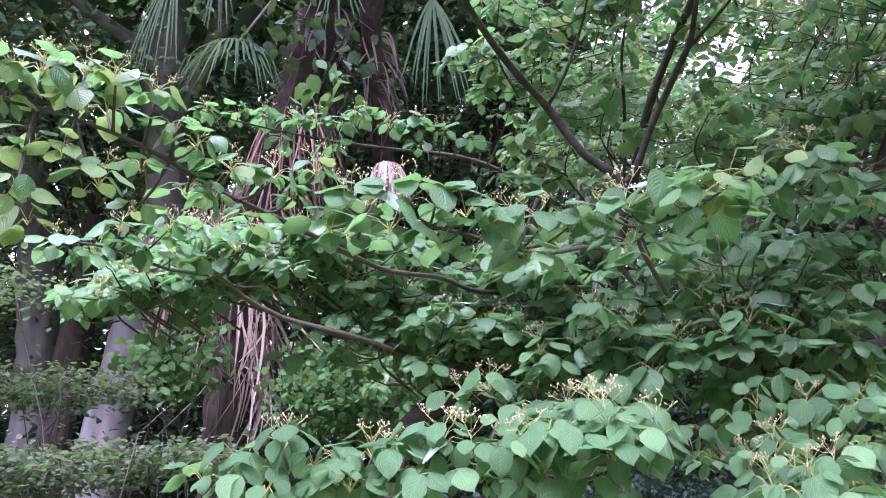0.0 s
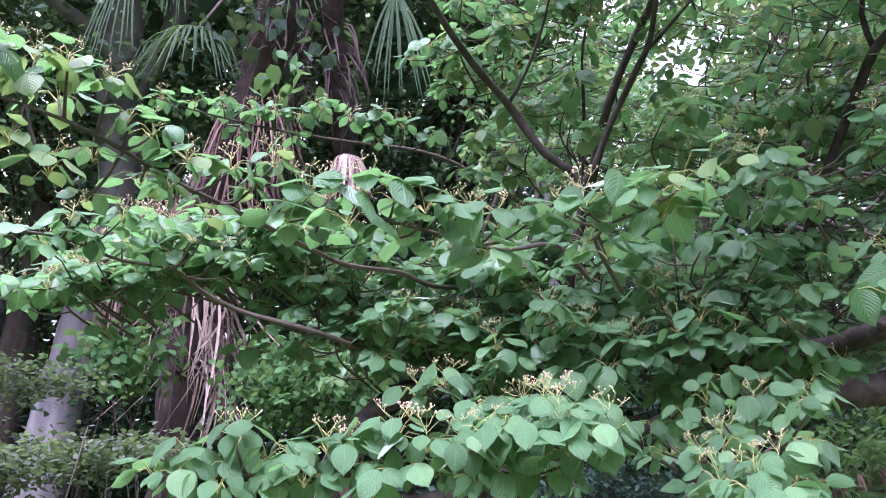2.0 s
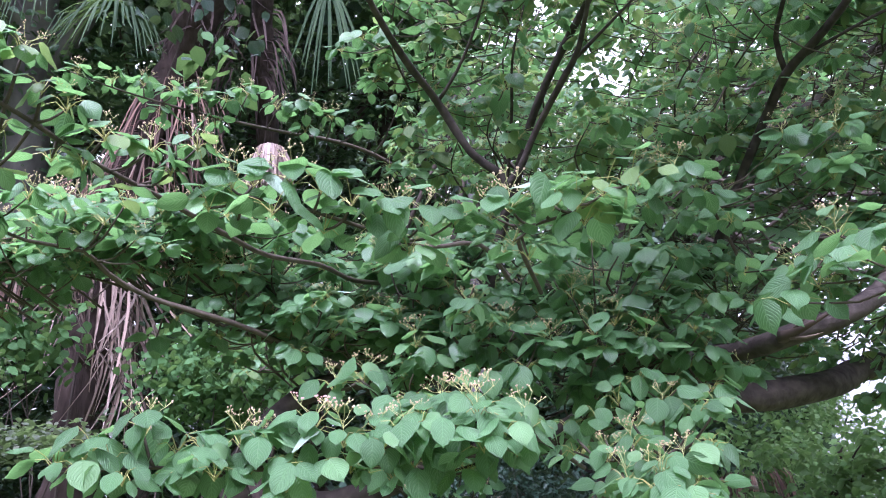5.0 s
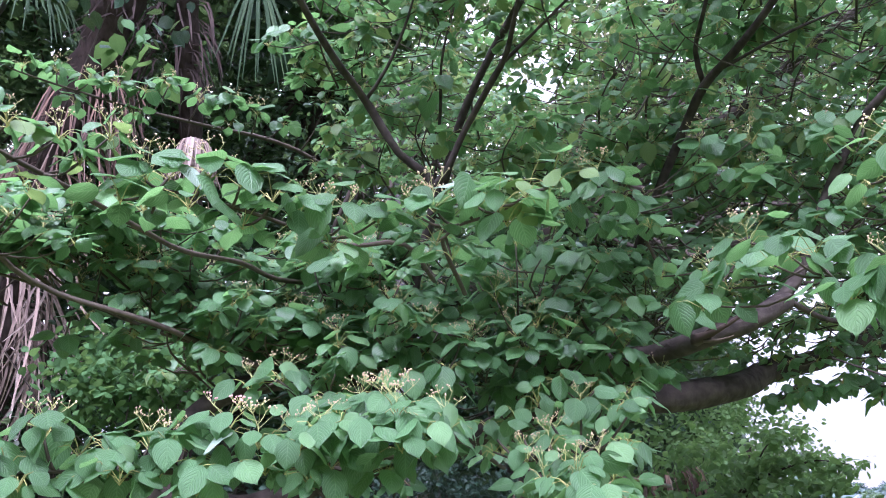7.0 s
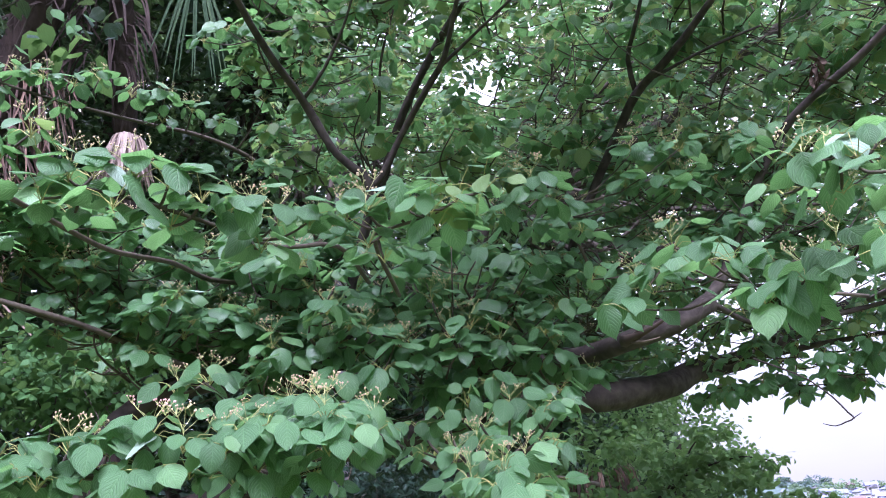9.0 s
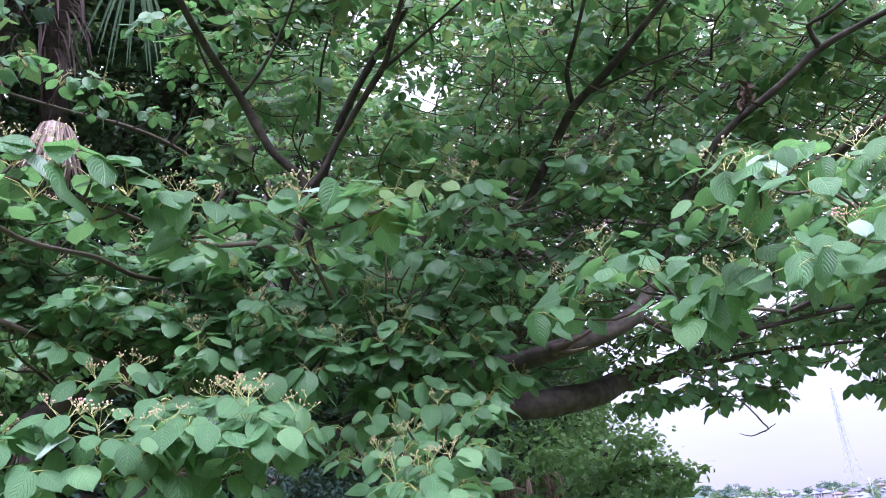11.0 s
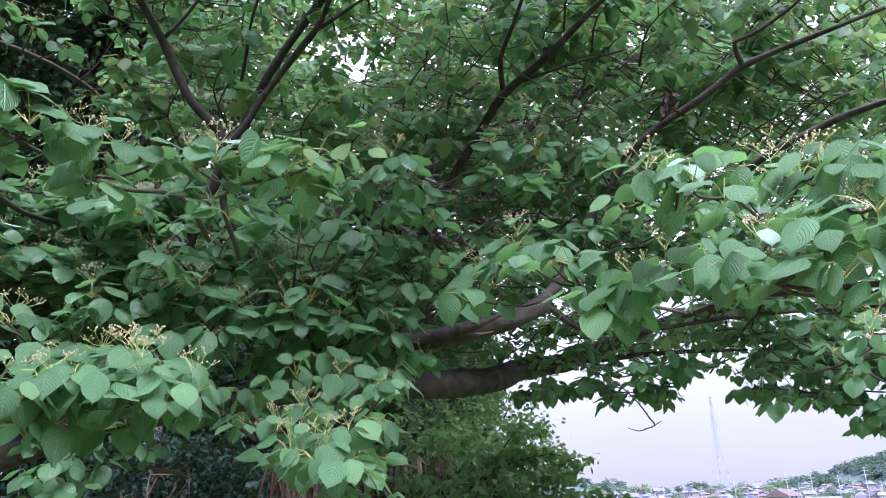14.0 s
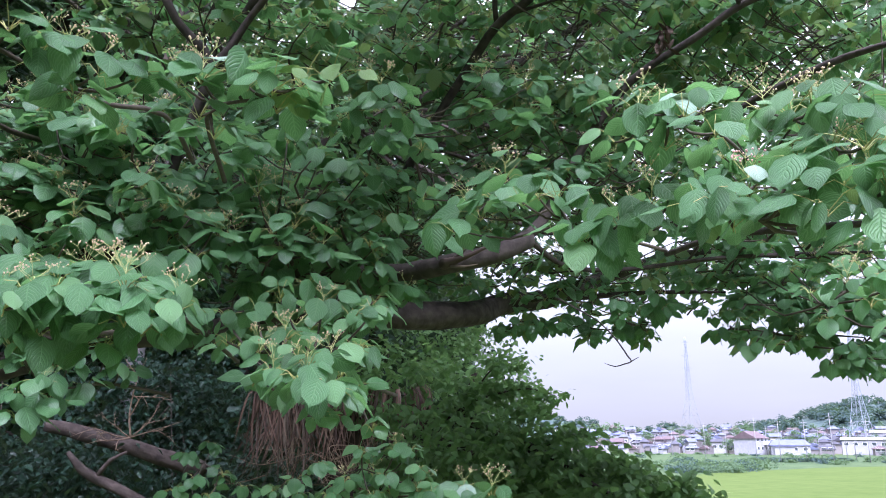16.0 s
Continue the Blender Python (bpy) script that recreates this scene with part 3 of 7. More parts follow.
limb("limb", [(1.699, 2.015, 3.16, 0.0069), (1.806, 1.828, 3.172, 0.0057), (1.864, 1.63, 3.132, 0.004)])
limb("limb", [(2.12, 1.611, 2.528, 0.0119), (2.078, 1.346, 2.603, 0.0119), (2.057, 1.166, 2.614, 0.0114), (2.031, 0.994, 2.604, 0.0101), (1.966, 0.798, 2.553, 0.0082)])
limb("limb", [(1.843, 3.829, 3.369, 0.042), (2.27, 3.498, 3.559, 0.042), (2.557, 3.223, 3.679, 0.0385), (2.676, 3.086, 3.741, 0.0385), (2.874, 2.625, 3.888, 0.035), (3.198, 1.852, 4.025, 0.028)])
limb("limb", [(1.542, 1.257, 2.024, 0.0069), (1.409, 1.021, 1.994, 0.0069), (1.298, 0.838, 1.95, 0.0069), (1.268, 0.701, 1.922, 0.0063), (1.237, 0.551, 1.89, 0.0057)])
limb("limb", [(1.724, 2.014, 2.256, 0.0115), (1.966, 2.09, 2.207, 0.0092), (2.19, 2.012, 2.203, 0.0092), (2.445, 1.686, 2.223, 0.008), (2.717, 1.22, 2.185, 0.0057)])
limb("limb", [(1.494, 2.36, 2.432, 0.0115), (1.516, 2.211, 2.456, 0.0103), (1.515, 1.965, 2.422, 0.0092), (1.413, 1.681, 2.332, 0.0057), (1.298, 1.422, 2.192, 0.0034)])
limb("broken_stub", [(1.416, 2.099, 2.144, 0.02), (1.403, 2.011, 2.137, 0.013), (1.419, 1.922, 2.147, 0.007), (1.467, 1.849, 2.181, 0.003)], 7, "splintered pale dead stub", M_STRAW)
limb("splinter", [(1.408, 2.069, 2.141, 0.009), (1.4, 1.984, 2.15, 0.006), (1.407, 1.949, 2.166, 0.0015)], 5, "pale torn splinter", M_STRAW)
limb("splinter", [(1.405, 2.038, 2.126, 0.008), (1.406, 1.967, 2.109, 0.005), (1.431, 1.923, 2.112, 0.001)], 5, "pale torn splinter", M_STRAW)
b = Bough([(0.286, 2.825, 2.568, 0.00952), (0.109, 2.595, 2.504, 0.00884), (-0.012, 2.344, 2.469, 0.00816), (-0.158, 2.048, 2.388, 0.00748), (-0.245, 1.834, 2.36, 0.0068), (-0.359, 1.597, 2.349, 0.00612), (-0.48, 1.421, 2.356, 0.00544), (-0.534, 1.302, 2.361, 0.00476), (-0.605, 1.201, 2.369, 0.00408), (-0.694, 1.091, 2.359, 0.00272), (-0.791, 1.029, 2.351, 0.00204)], 101, False, 0.066)
b.rosette(-0.674, 1.064, 2.414, 1, 1, 7, 0, 4)
b.rosette(-0.748, 1.06, 2.352, 1, 0, 7, 0, 5)
b.rosette(-0.644, 1.118, 2.403, 0.9, 0, 6, 0, 4)
b.rosette(-0.589, 1.152, 2.454, 1, 1, 7, 0, 4)
b.rosette(-0.529, 1.194, 2.435, 1, 1, 7, 0, 3)
b.rosette(-0.512, 1.259, 2.405, 1, 0, 6, 0, 2)
b.rosette(-0.481, 1.303, 2.394, 1, 1, 6, 0, 2)
b.rosette(-0.642, 1.11, 2.277, 1, 0, 5, 0, 5)
b.rosette(-0.595, 1.157, 2.239, 1.05, 1, 6, 0, 5)
b.rosette(-0.683, 1.069, 2.192, 1.1, 0, 5, 0, 4)
b.rosette(-0.585, 1.292, 2.34, 1, 0, 6, 0, 2)
b.rosette(-0.701, 1.12, 2.309, 1, 0, 5, 0, 4)
b.rosette(-0.427, 1.361, 2.368, 1.05, 1, 8, 0, 2)
b.rosette(-0.352, 1.415, 2.372, 1.05, 1, 8, 0, 2)
b.rosette(-0.263, 1.426, 2.387, 1.05, 1, 7, 1, 2)
b.rosette(-0.525, 1.382, 2.332, 1, 0, 6, 0, 2)
b.rosette(-0.601, 1.323, 2.269, 0.9, 0, 5, 0, 3)
b.rosette(-0.767, 1.087, 2.293, 1, 0, 6, 0, 4)
b.rosette(-0.716, 1.048, 2.399, 1, 1, 6, 0, 5)
b.rosette(-0.635, 1.128, 2.452, 1, 1, 6, 0, 4)
b.rosette(-0.63, 1.218, 2.425, 1, 0, 6, 0, 4)
b.rosette(-0.473, 1.404, 2.326, 1, 0, 6, 0, 2)
b.rosette(-0.314, 1.443, 2.337, 1, 0, 6, 0, 2)
b.rosette(-0.697, 1.138, 2.165, 1.1, 0, 5, 0, 4)
b.rosette(-0.422, 1.486, 2.309, 1, 0, 5, 0, 2)
b.grow()
b = Bough([(0.559, 2.107, 2.335, 0.0068), (0.388, 1.725, 2.296, 0.00612), (0.23, 1.611, 2.243, 0.00544), (0.096, 1.516, 2.245, 0.00476), (-0.025, 1.457, 2.26, 0.00408), (-0.165, 1.418, 2.276, 0.00272)], 102, True, 0.082)
b.rosette(-0.19, 1.428, 2.296, 1.05, 1, 9)
b.rosette(-0.148, 1.428, 2.306, 1, 1, 8, 1, 0)
b.rosette(-0.069, 1.413, 2.305, 1.05, 1, 8)
b.rosette(-0.01, 1.401, 2.285, 1.1, 0, 8, 1, 0)
b.rosette(-0.104, 1.382, 2.224, 1.05, 0, 7)
b.rosette(-0.234, 1.44, 2.257, 1, 0, 7)
b.rosette(0.054, 1.449, 2.278, 1, 0, 8)
b.rosette(0.149, 1.45, 2.26, 1.05, 1, 9)
b.rosette(0.21, 1.471, 2.246, 1, 1, 7)
b.rosette(0.106, 1.467, 2.23, 1, 0, 7)
b.rosette(0.175, 1.479, 2.186, 1.05, 0, 7)
b.rosette(-0.003, 1.473, 2.226, 1, 0, 7)
b.rosette(0.272, 1.443, 2.237, 1, 0, 8)
b.rosette(-0.194, 1.55, 2.27, 1, 0, 6)
b.grow()
b = Bough([(0.622, 2.005, 2.261, 0.0068), (0.456, 1.612, 2.259, 0.00544), (0.442, 1.458, 2.234, 0.00408), (0.482, 1.292, 2.192, 0.0034), (0.531, 1.207, 2.205, 0.00204)], 103, True, 0.082)
b.rosette(0.351, 1.442, 2.251, 1.05, 1, 8, 1, 0)
b.rosette(0.386, 1.409, 2.253, 1.1, 1, 8)
b.rosette(0.441, 1.387, 2.265, 1.05, 0, 9, 1, 0)
b.rosette(0.449, 1.315, 2.217, 1.1, 0, 8)
b.rosette(0.477, 1.258, 2.193, 1.15, 0, 9, 0, 1)
b.rosette(0.517, 1.216, 2.199, 1, 0, 7, 0, 2)
b.rosette(0.55, 1.165, 2.198, 0.9, 0, 6, 0, 4)
b.rosette(0.5, 1.293, 2.174, 1.1, 0, 6)
b.rosette(0.406, 1.48, 2.206, 1.05, 0, 7)
b.rosette(0.452, 1.529, 2.191, 1, 0, 6)
b.grow()
b = Bough([(0.133, 2.734, 2.189, 0.01224), (-0.07, 2.669, 2.258, 0.01088), (-0.293, 2.483, 2.313, 0.00952), (-0.553, 2.417, 2.383, 0.00884), (-0.663, 2.318, 2.43, 0.00816), (-0.714, 2.232, 2.47, 0.0068), (-0.858, 2.177, 2.48, 0.00544), (-0.965, 2.009, 2.489, 0.00408), (-1.146, 1.91, 2.493, 0.0034), (-1.283, 1.826, 2.481, 0.00272)], 104, False, 0.082)
b.rosette(-0.817, 2.042, 2.559, 1.05, 1, 9)
b.rosette(-0.941, 1.995, 2.545, 1.05, 1, 9, 1, 0)
b.rosette(-0.743, 2.13, 2.556, 1, 0, 8)
b.rosette(-1.014, 1.997, 2.461, 1.05, 0, 8)
b.rosette(-0.909, 2.032, 2.496, 1, 0, 8)
b.rosette(-0.633, 2.125, 2.519, 1, 0, 8)
b.rosette(-0.554, 2.164, 2.477, 1, 1, 8)
b.rosette(-0.698, 2.175, 2.486, 1, 0, 7)
b.rosette(-1.098, 1.948, 2.472, 1, 1, 7)
b.rosette(-0.47, 2.19, 2.46, 1, 0, 7)
b.rosette(-0.557, 2.029, 2.529, 1, 0, 7)
b.rosette(-0.856, 2.158, 2.526, 1, 0, 8)
b.grow()
b = Bough([(-0.07, 2.669, 2.258, 0.00816), (-0.311, 2.632, 2.334, 0.00748), (-0.616, 2.694, 2.477, 0.00612), (-0.88, 2.702, 2.562, 0.00408), (-1.178, 2.586, 2.561, 0.00272)], 105, False, 0.082)
b.rosette(-1.074, 2.414, 2.526, 1.1, 1, 8)
b.rosette(-1.172, 2.385, 2.481, 1.1, 1, 8)
b.rosette(-0.963, 2.571, 2.533, 1, 1, 8)
b.rosette(-0.811, 2.606, 2.581, 1, 1, 8)
b.rosette(-1.053, 2.541, 2.517, 1, 0, 7)
b.rosette(-0.631, 2.566, 2.524, 1, 0, 7)
b.rosette(-0.472, 2.596, 2.536, 1, 1, 8)
b.rosette(-0.299, 2.54, 2.465, 1, 1, 9)
b.rosette(-0.381, 2.548, 2.408, 1, 0, 8)
b.rosette(-0.202, 2.569, 2.405, 1.05, 0, 9)
b.rosette(-0.508, 2.641, 2.379, 1, 0, 8)
b.rosette(-0.245, 2.588, 2.329, 1, 0, 8)
b.rosette(0.001, 2.383, 2.356, 1, 1, 9, 1, 0)
b.rosette(-0.1, 2.495, 2.326, 1, 0, 8)
b.rosette(0.056, 2.498, 2.318, 1, 0, 8)
b.rosette(-0.394, 2.783, 2.314, 1, 0, 7)
b.rosette(-0.622, 2.84, 2.34, 1.1, 0, 6)
b.rosette(-0.153, 2.706, 2.303, 1, 0, 7)
b.rosette(-0.98, 2.697, 2.475, 1, 0, 5)
b.rosette(-1.092, 2.674, 2.409, 0.9, 0, 6)
b.grow()
b = Bough([(0.485, 3.205, 3.167, 0.01224), (0.279, 3.159, 3.305, 0.01088), (0.065, 3.043, 3.329, 0.00952), (-0.192, 2.976, 3.336, 0.00816), (-0.533, 2.866, 3.35, 0.00612), (-0.857, 2.76, 3.39, 0.0034), (-1.029, 2.681, 3.421, 0.00204)], 106, False, 0.082)
b.rosette(-0.976, 2.703, 3.418, 1, 1, 8)
b.rosette(-0.855, 2.748, 3.411, 1.05, 0, 8)
b.rosette(-0.74, 2.774, 3.421, 1, 1, 8)
b.rosette(-0.624, 2.811, 3.408, 1.05, 1, 9, 1, 0)
b.rosette(-0.52, 2.786, 3.386, 1.1, 1, 9, 1, 0)
b.rosette(-0.412, 2.808, 3.379, 1.1, 0, 8)
b.rosette(-0.329, 2.841, 3.439, 1, 1, 8)
b.rosette(-0.208, 2.879, 3.397, 1, 1, 8)
b.rosette(-0.081, 2.881, 3.405, 1.05, 1, 9, 1, 0)
b.rosette(0.03, 2.904, 3.368, 1, 1, 8)
b.rosette(0.142, 2.924, 3.33, 1, 0, 7)
b.rosette(-0.679, 2.846, 3.332, 1, 0, 7)
b.rosette(-0.087, 2.932, 3.319, 1, 0, 6)
b.rosette(-0.463, 2.896, 3.32, 1, 0, 6)
b.rosette(0.333, 2.937, 3.475, 1, 0, 7)
b.rosette(0.343, 2.93, 3.292, 1, 1, 8)
b.rosette(0.287, 2.994, 3.186, 1, 0, 7)
b.grow()
b = Bough([(0.562, 2.215, 1.858, 0.00816), (0.342, 1.909, 1.803, 0.0068), (0.152, 1.805, 1.775, 0.00612), (-0.031, 1.791, 1.776, 0.00544), (-0.21, 1.759, 1.776, 0.00476), (-0.358, 1.734, 1.781, 0.0034), (-0.522, 1.692, 1.773, 0.00204)], 107, True, 0.082, LEAF_FINE, 0.84)
b.rosette(-0.539, 1.686, 1.78, 1, 0, 8)
b.rosette(-0.471, 1.703, 1.814, 1.05, 0, 8)
b.rosette(-0.382, 1.72, 1.848, 1.1, 1, 9)
b.rosette(-0.437, 1.694, 1.793, 1, 0, 6)
b.rosette(-0.315, 1.738, 1.816, 1, 0, 8)
b.rosette(-0.259, 1.747, 1.82, 1.05, 0, 8)
b.rosette(-0.183, 1.755, 1.83, 1, 1, 9)
b.rosette(-0.105, 1.76, 1.846, 1, 0, 8)
b.rosette(-0.159, 1.764, 1.774, 1, 0, 7)
b.rosette(-0.026, 1.703, 1.84, 1.05, 2, 9)
b.rosette(0.041, 1.686, 1.816, 1.1, 1, 10, 1, 0)
b.rosette(-0.018, 1.692, 1.76, 1, 0, 7)
b.rosette(0.098, 1.79, 1.764, 1, 0, 7)
b.rosette(-0.325, 1.763, 1.758, 1, 0, 6)
b.rosette(-0.403, 1.665, 1.751, 1, 0, 8)
b.rosette(-0.227, 1.697, 1.757, 1, 0, 8)
b.rosette(-0.079, 1.708, 1.783, 1, 0, 8)
b.rosette(-0.08, 1.693, 1.728, 1, 0, 8)
b.rosette(0.056, 1.691, 1.762, 1, 0, 8)
b.rosette(0.153, 1.708, 1.735, 1, 0, 8)
b.rosette(0.129, 1.722, 1.81, 1, 1, 8)
b.rosette(0.244, 1.691, 1.8, 1, 0, 8)
b.rosette(0.192, 1.701, 1.762, 1, 0, 8)
b.rosette(-0.129, 1.723, 1.805, 1, 1, 8)
b.rosette(-0.254, 1.712, 1.774, 1, 0, 8)
b.rosette(0.316, 1.715, 1.746, 1, 0, 8)
b.rosette(0.379, 1.699, 1.777, 1, 1, 8)
b.rosette(-0.488, 1.66, 1.781, 1, 0, 7)
b.grow()
b = Bough([(0.594, 2.301, 1.934, 0.00816), (0.354, 1.997, 1.898, 0.0068), (0.249, 1.86, 1.895, 0.00544), (0.164, 1.816, 1.912, 0.00408), (0.087, 1.809, 1.976, 0.00272)], 108, True, 0.082, LEAF_FINE, 0.84)
b.rosette(0.094, 1.809, 1.976, 1, 1, 8)
b.rosette(0.024, 1.816, 1.954, 1, 1, 7)
b.rosette(0.16, 1.79, 1.888, 1, 0, 8)
b.rosette(0.205, 1.811, 1.916, 1.05, 0, 8)
b.rosette(0.116, 1.757, 1.859, 1, 0, 7)
b.rosette(0.267, 1.735, 1.893, 1, 1, 7, 1, 0)
b.rosette(0.314, 1.706, 1.898, 1, 1, 8)
b.rosette(0.329, 1.667, 1.866, 1.15, 1, 10)
b.rosette(0.351, 1.647, 1.831, 1.15, 0, 8)
b.rosette(0.29, 1.662, 1.812, 1.1, 0, 7)
b.rosette(0.401, 1.696, 1.848, 1, 0, 7)
b.grow()
b = Bough([(1.147, 2.331, 1.714, 0.00816), (1.014, 2.113, 1.765, 0.0068), (0.897, 1.998, 1.785, 0.00544), (0.781, 1.99, 1.785, 0.00272)], 109, True, 0.082, LEAF_FINE, 0.76)
b.rosette(0.756, 1.999, 1.785, 1, 1, 8)
b.rosette(0.818, 1.97, 1.820, 1, 1, 8)
b.rosette(0.825, 1.899, 1.754, 1.05, 0, 9)
b.rosette(0.761, 1.897, 1.717, 1.05, 1, 9)
b.rosette(0.819, 1.816, 1.731, 1.1, 1, 10)
b.rosette(0.893, 1.834, 1.755, 1.05, 1, 9)
b.rosette(0.918, 1.826, 1.714, 1.1, 0, 9)
b.rosette(0.787, 1.779, 1.691, 1.15, 0, 9)
b.rosette(0.847, 1.752, 1.673, 1.1, 0, 8)
b.rosette(0.996, 1.892, 1.785, 1, 0, 8)
b.rosette(0.79, 2.136, 1.921, 1, 0, 8)
b.rosette(0.869, 2.153, 1.967, 1, 0, 8)
b.rosette(0.746, 2.261, 1.903, 1, 0, 8)
b.rosette(0.967, 2.06, 1.937, 1, 1, 8)
b.rosette(1.025, 1.982, 1.89, 1, 0, 8)
b.rosette(1.098, 1.996, 1.918, 1, 0, 8)
b.rosette(0.753, 2.267, 1.839, 1, 0, 6)
b.grow()
b = Bough([(0.676, 2.763, 2.167, 0.00816), (0.523, 2.37, 2.2, 0.0068), (0.517, 2.161, 2.196, 0.00476), (0.612, 2.043, 2.141, 0.00272)], 110, False, 0.094, LEAF_FINE, 1.1)
b.rosette(0.276, 2.213, 2.163, 1, 1, 8)
b.rosette(0.29, 2.176, 2.093, 1, 0, 7)
b.rosette(0.422, 2.199, 2.125, 1, 1, 8)
b.rosette(0.537, 2.107, 2.18, 1, 1, 8)
b.rosette(0.507, 2.133, 2.105, 1, 0, 8)
b.rosette(0.631, 2.046, 2.108, 1.05, 1, 9)
b.rosette(0.562, 2.028, 2.044, 1.05, 0, 8)
b.rosette(0.677, 2.043, 2.057, 1, 0, 8)
b.rosette(0.442, 2.061, 2.026, 1, 0, 8)
b.rosette(0.54, 2.096, 1.997, 1, 0, 7)
b.rosette(0.423, 2.368, 2.28, 1, 0, 8)
b.rosette(0.211, 2.493, 2.309, 1, 0, 8)
b.rosette(0.342, 2.561, 2.384, 1, 0, 8)
b.rosette(0.113, 2.619, 2.246, 1, 0, 8)
b.rosette(0.499, 2.335, 2.343, 1, 0, 8)
b.rosette(0.673, 2.209, 2.256, 1, 0, 7)
b.grow()
b = Bough([(1.104, 2.533, 2.056, 0.00816), (0.889, 2.17, 2.11, 0.0068), (0.784, 2.041, 2.131, 0.00408)], 111, False, 0.094, LEAF_FINE, 1.1)
b.rosette(0.761, 1.994, 2.135, 1.05, 1, 9)
b.rosette(0.817, 1.966, 2.156, 1.05, 1, 8, 1, 0)
b.rosette(0.723, 2.028, 2.255, 1, 1, 7)
b.rosette(0.79, 1.995, 2.086, 1, 0, 8)
b.rosette(0.764, 2.082, 2.211, 1, 0, 7)
b.rosette(0.95, 2.135, 2.149, 1, 0, 8)
b.rosette(0.974, 2.187, 2.323, 1.05, 0, 8)
b.rosette(0.886, 2.207, 2.372, 1, 0, 8)
b.rosette(0.777, 2.235, 2.408, 1, 0, 8)
b.rosette(0.997, 2.099, 2.204, 1, 0, 8)
b.rosette(1.035, 2.045, 2.119, 1, 0, 8)
b.rosette(1.1, 2.007, 2.137, 1, 0, 8)
b.rosette(1.066, 2.045, 2.053, 1, 0, 8)
b.rosette(1.031, 2.055, 2.29, 1.05, 0, 8)
b.rosette(0.943, 1.956, 2.36, 1.05, 0, 8)
b.rosette(1.019, 1.924, 2.343, 1.05, 0, 8)
b.rosette(1.084, 1.935, 2.211, 1.05, 0, 8)
b.rosette(0.929, 2.056, 2.421, 1.1, 0, 7)
b.rosette(0.671, 2.141, 2.452, 1, 0, 8)
b.rosette(0.793, 1.997, 2.421, 1.05, 0, 7)
b.grow()
b = Bough([(1.459, 2.269, 2.401, 0.0068), (1.255, 2.077, 2.572, 0.00544), (1.094, 1.911, 2.588, 0.0034)], 112, False, 0.09, LEAF_FINE, 1.06)
b.rosette(0.974, 1.759, 2.525, 1.1, 1, 8, 1, 0)
b.rosette(1.033, 1.753, 2.471, 1, 0, 8)
b.rosette(0.907, 1.826, 2.463, 1, 0, 8)
b.rosette(1.205, 1.908, 2.456, 1, 0, 7)
b.rosette(1.04, 1.888, 2.441, 1, 0, 7)
b.rosette(1.369, 1.805, 2.688, 1, 1, 8)
b.rosette(1.364, 1.861, 2.597, 1, 0, 7)
b.rosette(1.445, 1.802, 2.591, 1, 0, 7)
b.rosette(1.488, 1.721, 2.668, 1, 1, 8)
b.rosette(1.488, 1.79, 2.549, 1, 0, 7)
b.grow()
b = Bough([(1.515, 1.965, 2.422, 0.0068), (1.413, 1.687, 2.317, 0.00476), (1.331, 1.457, 2.207, 0.0034), (1.303, 1.33, 2.047, 0.00204)], 113, True, 0.095)
b.rosette(1.234, 1.523, 2.246, 1.05, 1, 7)
b.rosette(1.195, 1.637, 2.202, 1, 1, 6)
b.rosette(1.169, 1.551, 2.133, 1.1, 0, 6)
b.rosette(1.185, 1.337, 2.135, 0.97, 0, 6)
b.rosette(1.189, 1.401, 2.138, 1, 0, 5)
b.rosette(1.219, 1.307, 2.131, 0.92, 0, 6)
b.rosette(1.114, 1.601, 2.104, 1.15, 0, 5)
b.rosette(1.19, 1.518, 2.181, 1, 0, 6)
b.rosette(1.238, 1.949, 2.305, 1, 0, 6)
b.rosette(1.28, 1.963, 2.183, 1, 0, 5)
b.grow()
b = Bough([(1.528, 1.248, 2.029, 0.00544), (1.357, 1.211, 2.022, 0.00408), (1.226, 1.203, 2.01, 0.00272)], 114, True, 0.106)
b.rosette(1.209, 1.224, 1.995, 1.01, 0, 6)
b.rosette(1.221, 1.206, 1.972, 1.01, 0, 5)
b.rosette(1.228, 1.124, 2.02, 0.97, 1, 7)
b.rosette(1.191, 1.28, 2.002, 0.97, 0, 5)
b.rosette(1.256, 1.093, 2.02, 1, 0, 5)
b.rosette(1.269, 1.062, 2.062, 1, 1, 5)
b.rosette(1.267, 1.218, 2.057, 1, 0, 6)
b.grow()
b = Bough([(1.825, 1.113, 2.21, 0.00544), (1.424, 0.962, 2.202, 0.00408), (1.212, 0.902, 2.183, 0.00272), (1.119, 0.931, 2.181, 0.00204)], 115, True, 0.100)
b.rosette(1.109, 0.944, 2.179, 0.91, 1, 7)
b.rosette(1.167, 0.942, 2.206, 0.97, 0, 5, 1, 0)
b.rosette(1.143, 0.865, 2.161, 0.95, 0, 5, 1, 0)
b.rosette(1.133, 0.795, 2.096, 0.89, 0, 6)
b.rosette(1.222, 0.878, 2.199, 0.97, 0, 5)
b.rosette(1.191, 1.085, 2.192, 1, 0, 5)
b.rosette(1.192, 0.953, 2.139, 0.97, 0, 6)
b.grow()
b = Bough([(1.263, 0.698, 1.906, 0.00544), (1.165, 0.72, 1.904, 0.00408), (1.103, 0.728, 1.93, 0.00272), (1.082, 0.787, 1.941, 0.00204)], 116, True, 0.106)
b.rosette(1.086, 0.81, 1.954, 0.75, 0, 6, 0, 1)
b.rosette(1.092, 0.768, 1.956, 0.78, 0, 6)
